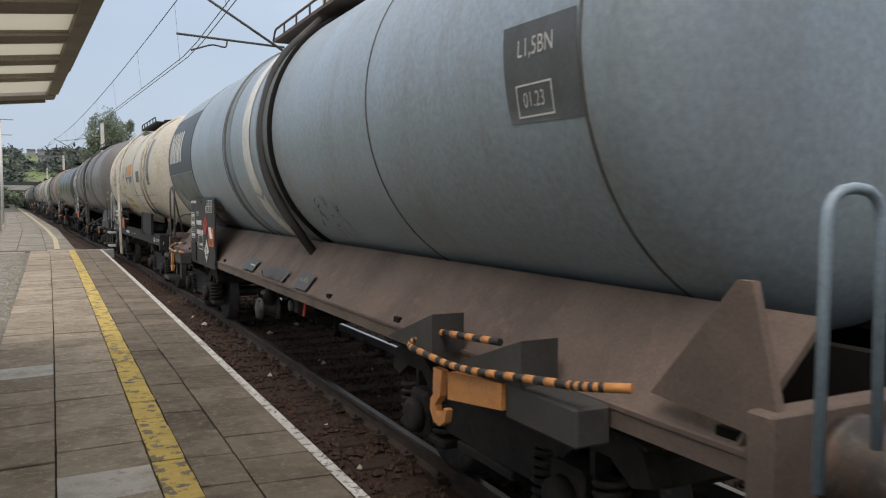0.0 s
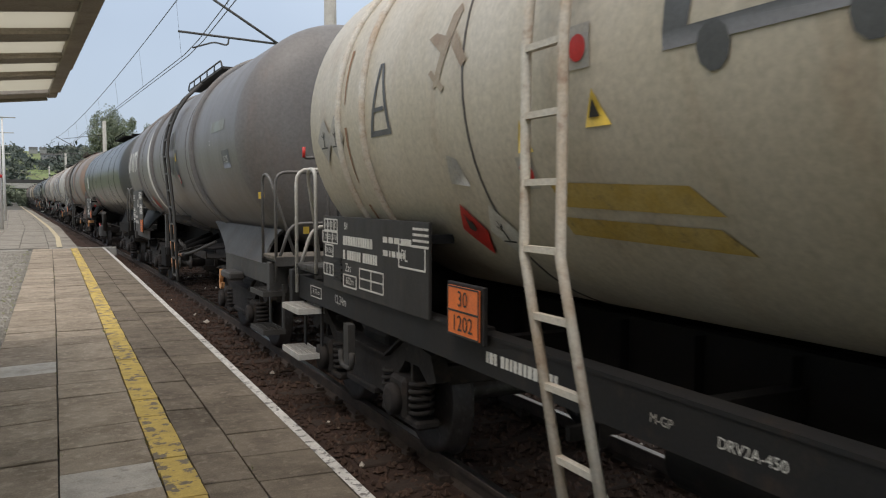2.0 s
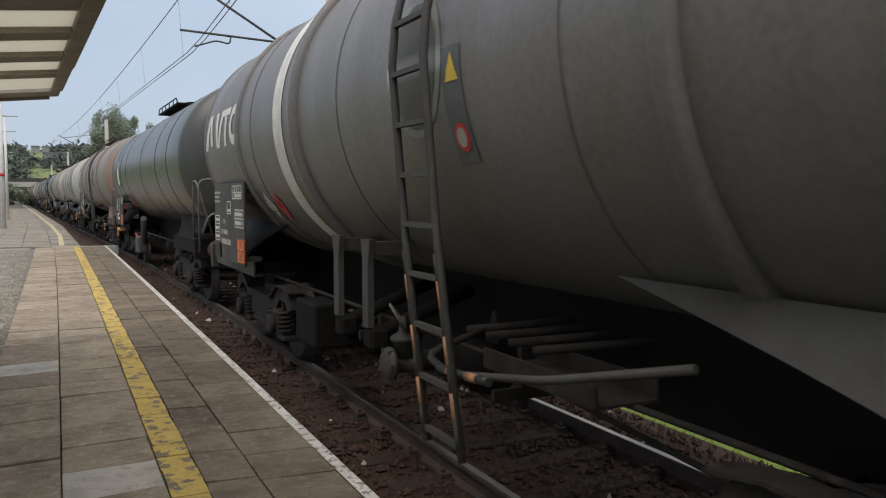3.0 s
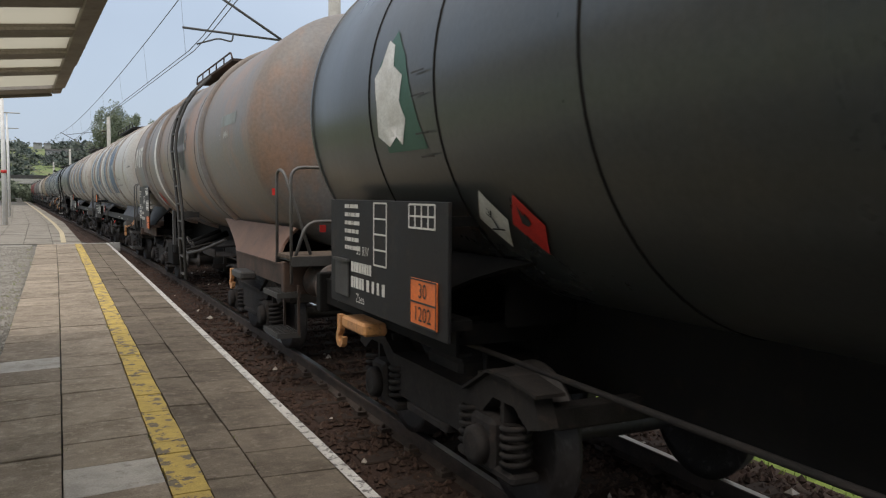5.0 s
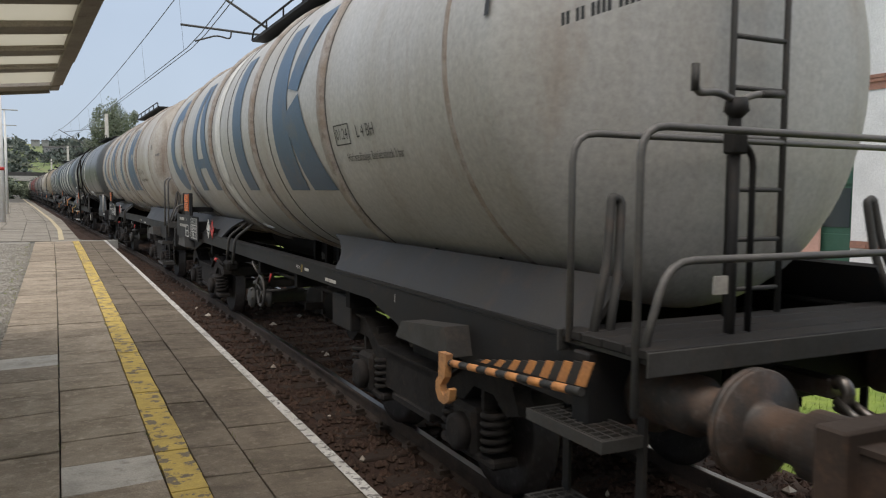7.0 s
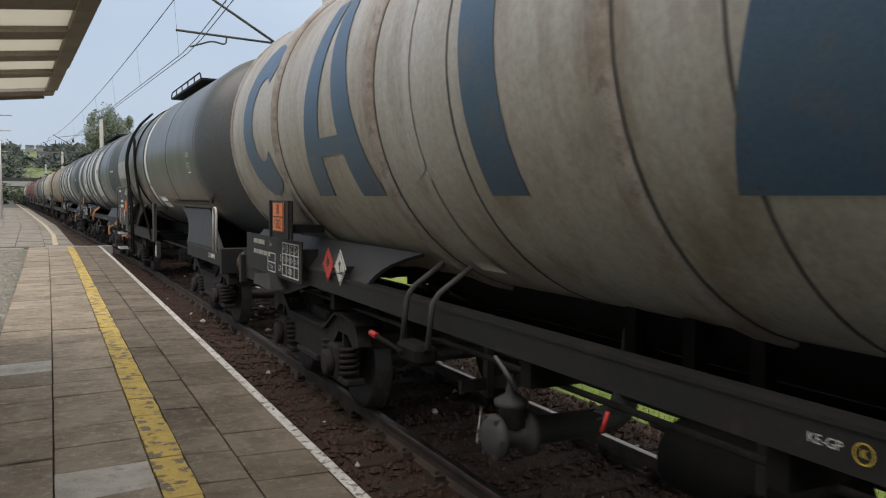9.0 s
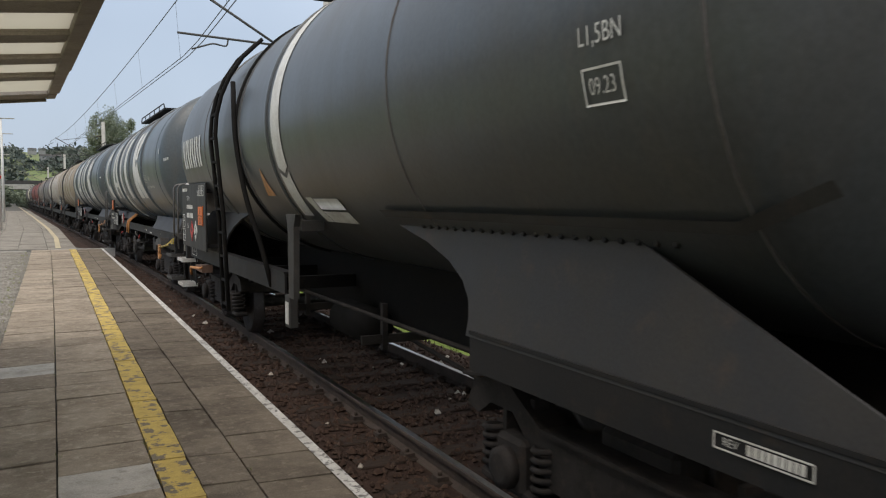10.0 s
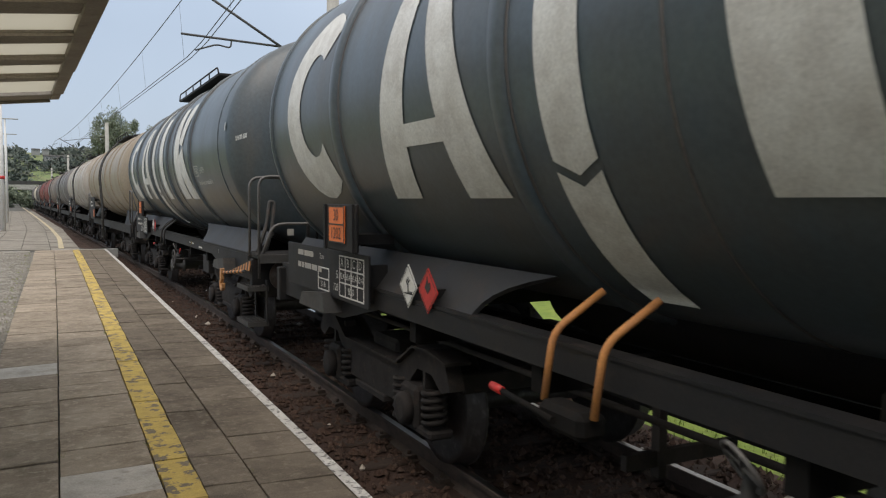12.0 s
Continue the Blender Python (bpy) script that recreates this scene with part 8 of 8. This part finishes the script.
def build_train():
    tank_wagon(dict(G=1.27, L=16.16, tank="t_blue_grey", R=1.38, zc=2.74, panel_x=-1.25, frame="frame_brown", skirt="frame_brown", t0=1.4, t1=14.65, label="blue-grey tank wagon with brown dusty underframe and graffiti",
                    sill=(1.0, 1.07), xt=0.80, centre=(0.85, 1.36, 0.34), skirts=[((0.8, 15.3), (0.85, 15.2), 1.56, 1.06, 1.2)], seams=(1.61, 4.2, 9.45, 12.05), rings=[(7.2, 0.56, 0.015, "patch_grey"), (6.93, 0.07, 0.04, "black"), (7.5, 0.08, 0.04, "t_blue_grey"), (9.1, 0.26, 0.012, "patch_blue"), (9.25, 0.05, 0.03, "patch_grey")],
                    panel=(10.80, 12.91, 0.95, 2.03), panel_mat="panel_paint", panel_dress=panel_grey, dress=dress_grey, walkway=(6.5, 9.2), bogies=(2.95, 13.1), platforms=[(14.8, 15.36, "")], steps=(15.1,)))
    tank_wagon(dict(G=17.43, L=12.34, tank="t_beige", R=1.38, zc=2.69, panel_x=-1.25, deck="frame_grey", frame="frame_dark", skirt="frame_brown", t0=1.05, t1=10.55, label="cream-beige tank wagon with black frame and rusty straps", seams=(4.4, 7.6),
                    centre=(0.9, 1.3, 0.34), ladder_slant=0.40, ladder=(6.45, 0.29, 0.5), ladder_mat="t_beige_strap", panel=(8.32, 10.62, 1.2, 1.85), panel_mat="panel_paint", panel_dress=panel_beige, dress=dress_beige, platforms=[(10.78, 11.45, "")],
                    bogies=(2.2, 10.1), saddles=(2.3, 9.9), walkway=(4.6, 7.4), steps=(11.25,), pale_step="pale_rail", rails_mat="pale_rail"))
    tank_wagon(dict(BRAKE_VAN, G=29.46, tank="t_grey", frame="frame_grey", skirt="frame_grey", label="dusty grey tank wagon with brake platform and side ladder", code="11.25", tag_mat="mark_yellow",
                    rings=[(4.42, 0.13, 0.065, None), (9.3, 0.13, 0.065, None), (11.83, 0.12, 0.04, None), (14.1, 0.06, 0.015, None)], brake_mat="frame_grey"))
    tank_wagon(dict(G=45.32, L=15.29, tank="t_black", frame="black", skirt="black", t0=1.2, t1=14.25, label="glossy black tank wagon with dark green frame", seams=(2.6, 4.2, 6.8, 10.2, 11.65, 12.75),
                    ribs=0, centre=(0.70, 1.36, 0.30), zc=2.72, seam_mat="black", sole=((0.62, 3.4), (11.8, 14.67)), panel=(11.52, 13.78, 1.13, 1.97), panel_mat="frame_dark", panel_dress=panel_black, dress=dress_black, skirts=[((0.9, 4.0), (0.75, 3.0), 1.62, 1.2, 2.0), ((11.3, 14.4), (12.3, 14.5), 1.62, 1.2, 2.0)],
                    bogies=(2.75, 12.54), walkway=(5.5, 8.5), rings=[(14.2, 0.05, 0.01, None)], platforms=[(0.2, 0.72, "")], jack_hooks=(13.0,), hook_mat="ochre"))
    tank_wagon(dict(BRAKE_VAN, G=60.61, tank="t_brown", frame="frame_rust", skirt="skirt_rust", label="rust-streaked brown-grey tank wagon with brake platform and ladder", tag_mat="red", panel_mat="panel_paint",
                    rings=[(4.42, 0.13, 0.065, None), (9.3, 0.13, 0.065, None), (11.83, 0.14, 0.065, None), (14.1, 0.06, 0.015, None)], brake_mat="skirt_rust", deck="plank_rust"))
    emblem_wagon(76.16, "t_pale", "mark_blue", "mark_black", "weathered white tank wagon with blue painted shapes", striped="hook_orange", brake_mat="frame_dark", ring="ring_dirty", date="01.24")
    emblem_wagon(91.0, "t_white", "mark_blue", "mark_black", "weathered white tank wagon with blue painted shapes and grime", brake_mat="frame_dark", stripe="t_white", ring="ring_dirty", date="09.23", red_first=True, post=((7.68, 2.03), (7.31, 2.03), (7.36, 3.62), (7.74, 3.62)), cross=((5.95, 2.03), (5.0, 2.03), (5.12, 3.62), (5.4, 3.62)))
    tank_wagon(dict(G=105.83, L=15.12, tank="t_dark", R=1.47, zc=2.81, frame="frame_dark", skirt="skirt_dark", t0=1.65, t1=13.5, label="dark green-grey tank wagon with riveted saddles and ladder", dress=dress_dark,
                    skirts=[((2.43, 5.2), (0.75, 3.85), 1.82, 1.18, (0.95, 3.0)), ((10.1, 12.8), (11.4, 14.4), 1.84, 1.18, (3.0, 1.4))], xt=1.08, panel=(11.66, 13.9, 1.22, 2.25), panel_mat="panel_paint", panel_dress=panel_dark,
                    ladder=(9.82, 0.32, 0.6), ladder_slant=0.25, ladder_mat="black", seams=(1.7, 4.5, 9.0, 11.3), rings=[(7.7, 0.08, 0.02, None), (10.9, 0.08, 0.02, None), (9.15, 0.05, 0.03, "black")], bogies=(2.6, 12.4),
                    platforms=[(14.1, 14.68, "")], walkway=(4.8, 8.4), ribs=0, centre=(0.70, 1.4, 0.30), sole=((0.62, 3.8), (8.0, 14.5)), steps=(14.4,), pale_step="pale_rail", rails_mat="pale_rail"))
    emblem_wagon(120.95, "t_teal", "mark_white", "mark_white", "dark green-grey tank wagon with large white painted shapes", striped="mark_yellow", pipe="hook_orange", brake_mat="frame_dark")
    emblem_wagon(135.85, "t_teal", "mark_white", "mark_white", "dark grey tank wagon with large white painted shapes", striped="hook_orange", brake_mat="frame_dark", near=False)
    G = 150.75
    for tank, label in (("t_tan", "tan dusty tank wagon"), ("t_white", "dirty white tank wagon"), ("t_grey", "dusty grey tank wagon"), ("t_brown", "brown tank wagon"), ("t_red", "dark red tank wagon"),
                        ("t_red", "dark red tank wagon"), ("t_grey", "dusty grey tank wagon"), ("t_beige", "cream tank wagon"), ("t_grey", "dusty grey tank wagon")):
        plain_wagon(G, tank, label + " with ribbed shell")
        G += 14.9
    # the wagon that runs ahead of the first one seen
    plain_wagon(1.35 - 14.9, "t_grey", "dusty grey tank wagon with ribbed shell")


def motions():
    """The train rolls past at a steady pace; every wagon follows the bend, and the wheels turn."""
    half = 4.8
    for th, G, L in RAILCARS:
        rows = []
        for i in range(25):
            t = i * 0.5
            s = G + L / 2 - SPEED * t
            a, b = track_x(s - half), track_x(s + half)
            rows.append((t, pose((a + b) / 2, s, 0, 0, 0, math.degrees(math.atan2(a - b, 2 * half)))))
        walk(th, rows)
    turn = SPEED / 0.462
    for w, y in AXLES:
        if w.parent.parent.get("rolls"):
            walk(w, [(k / 30, Matrix.Translation((0, y, 0.462)) @ Matrix.Rotation(turn * k / 30, 4, "X")) for k in range(361)])


build_ground()
build_platform()
build_canopy()
build_overhead()
build_lamps()
build_distance()
build_station()
build_train()
for th, G, L in RAILCARS[:10]:
    th["rolls"] = 1
motions()
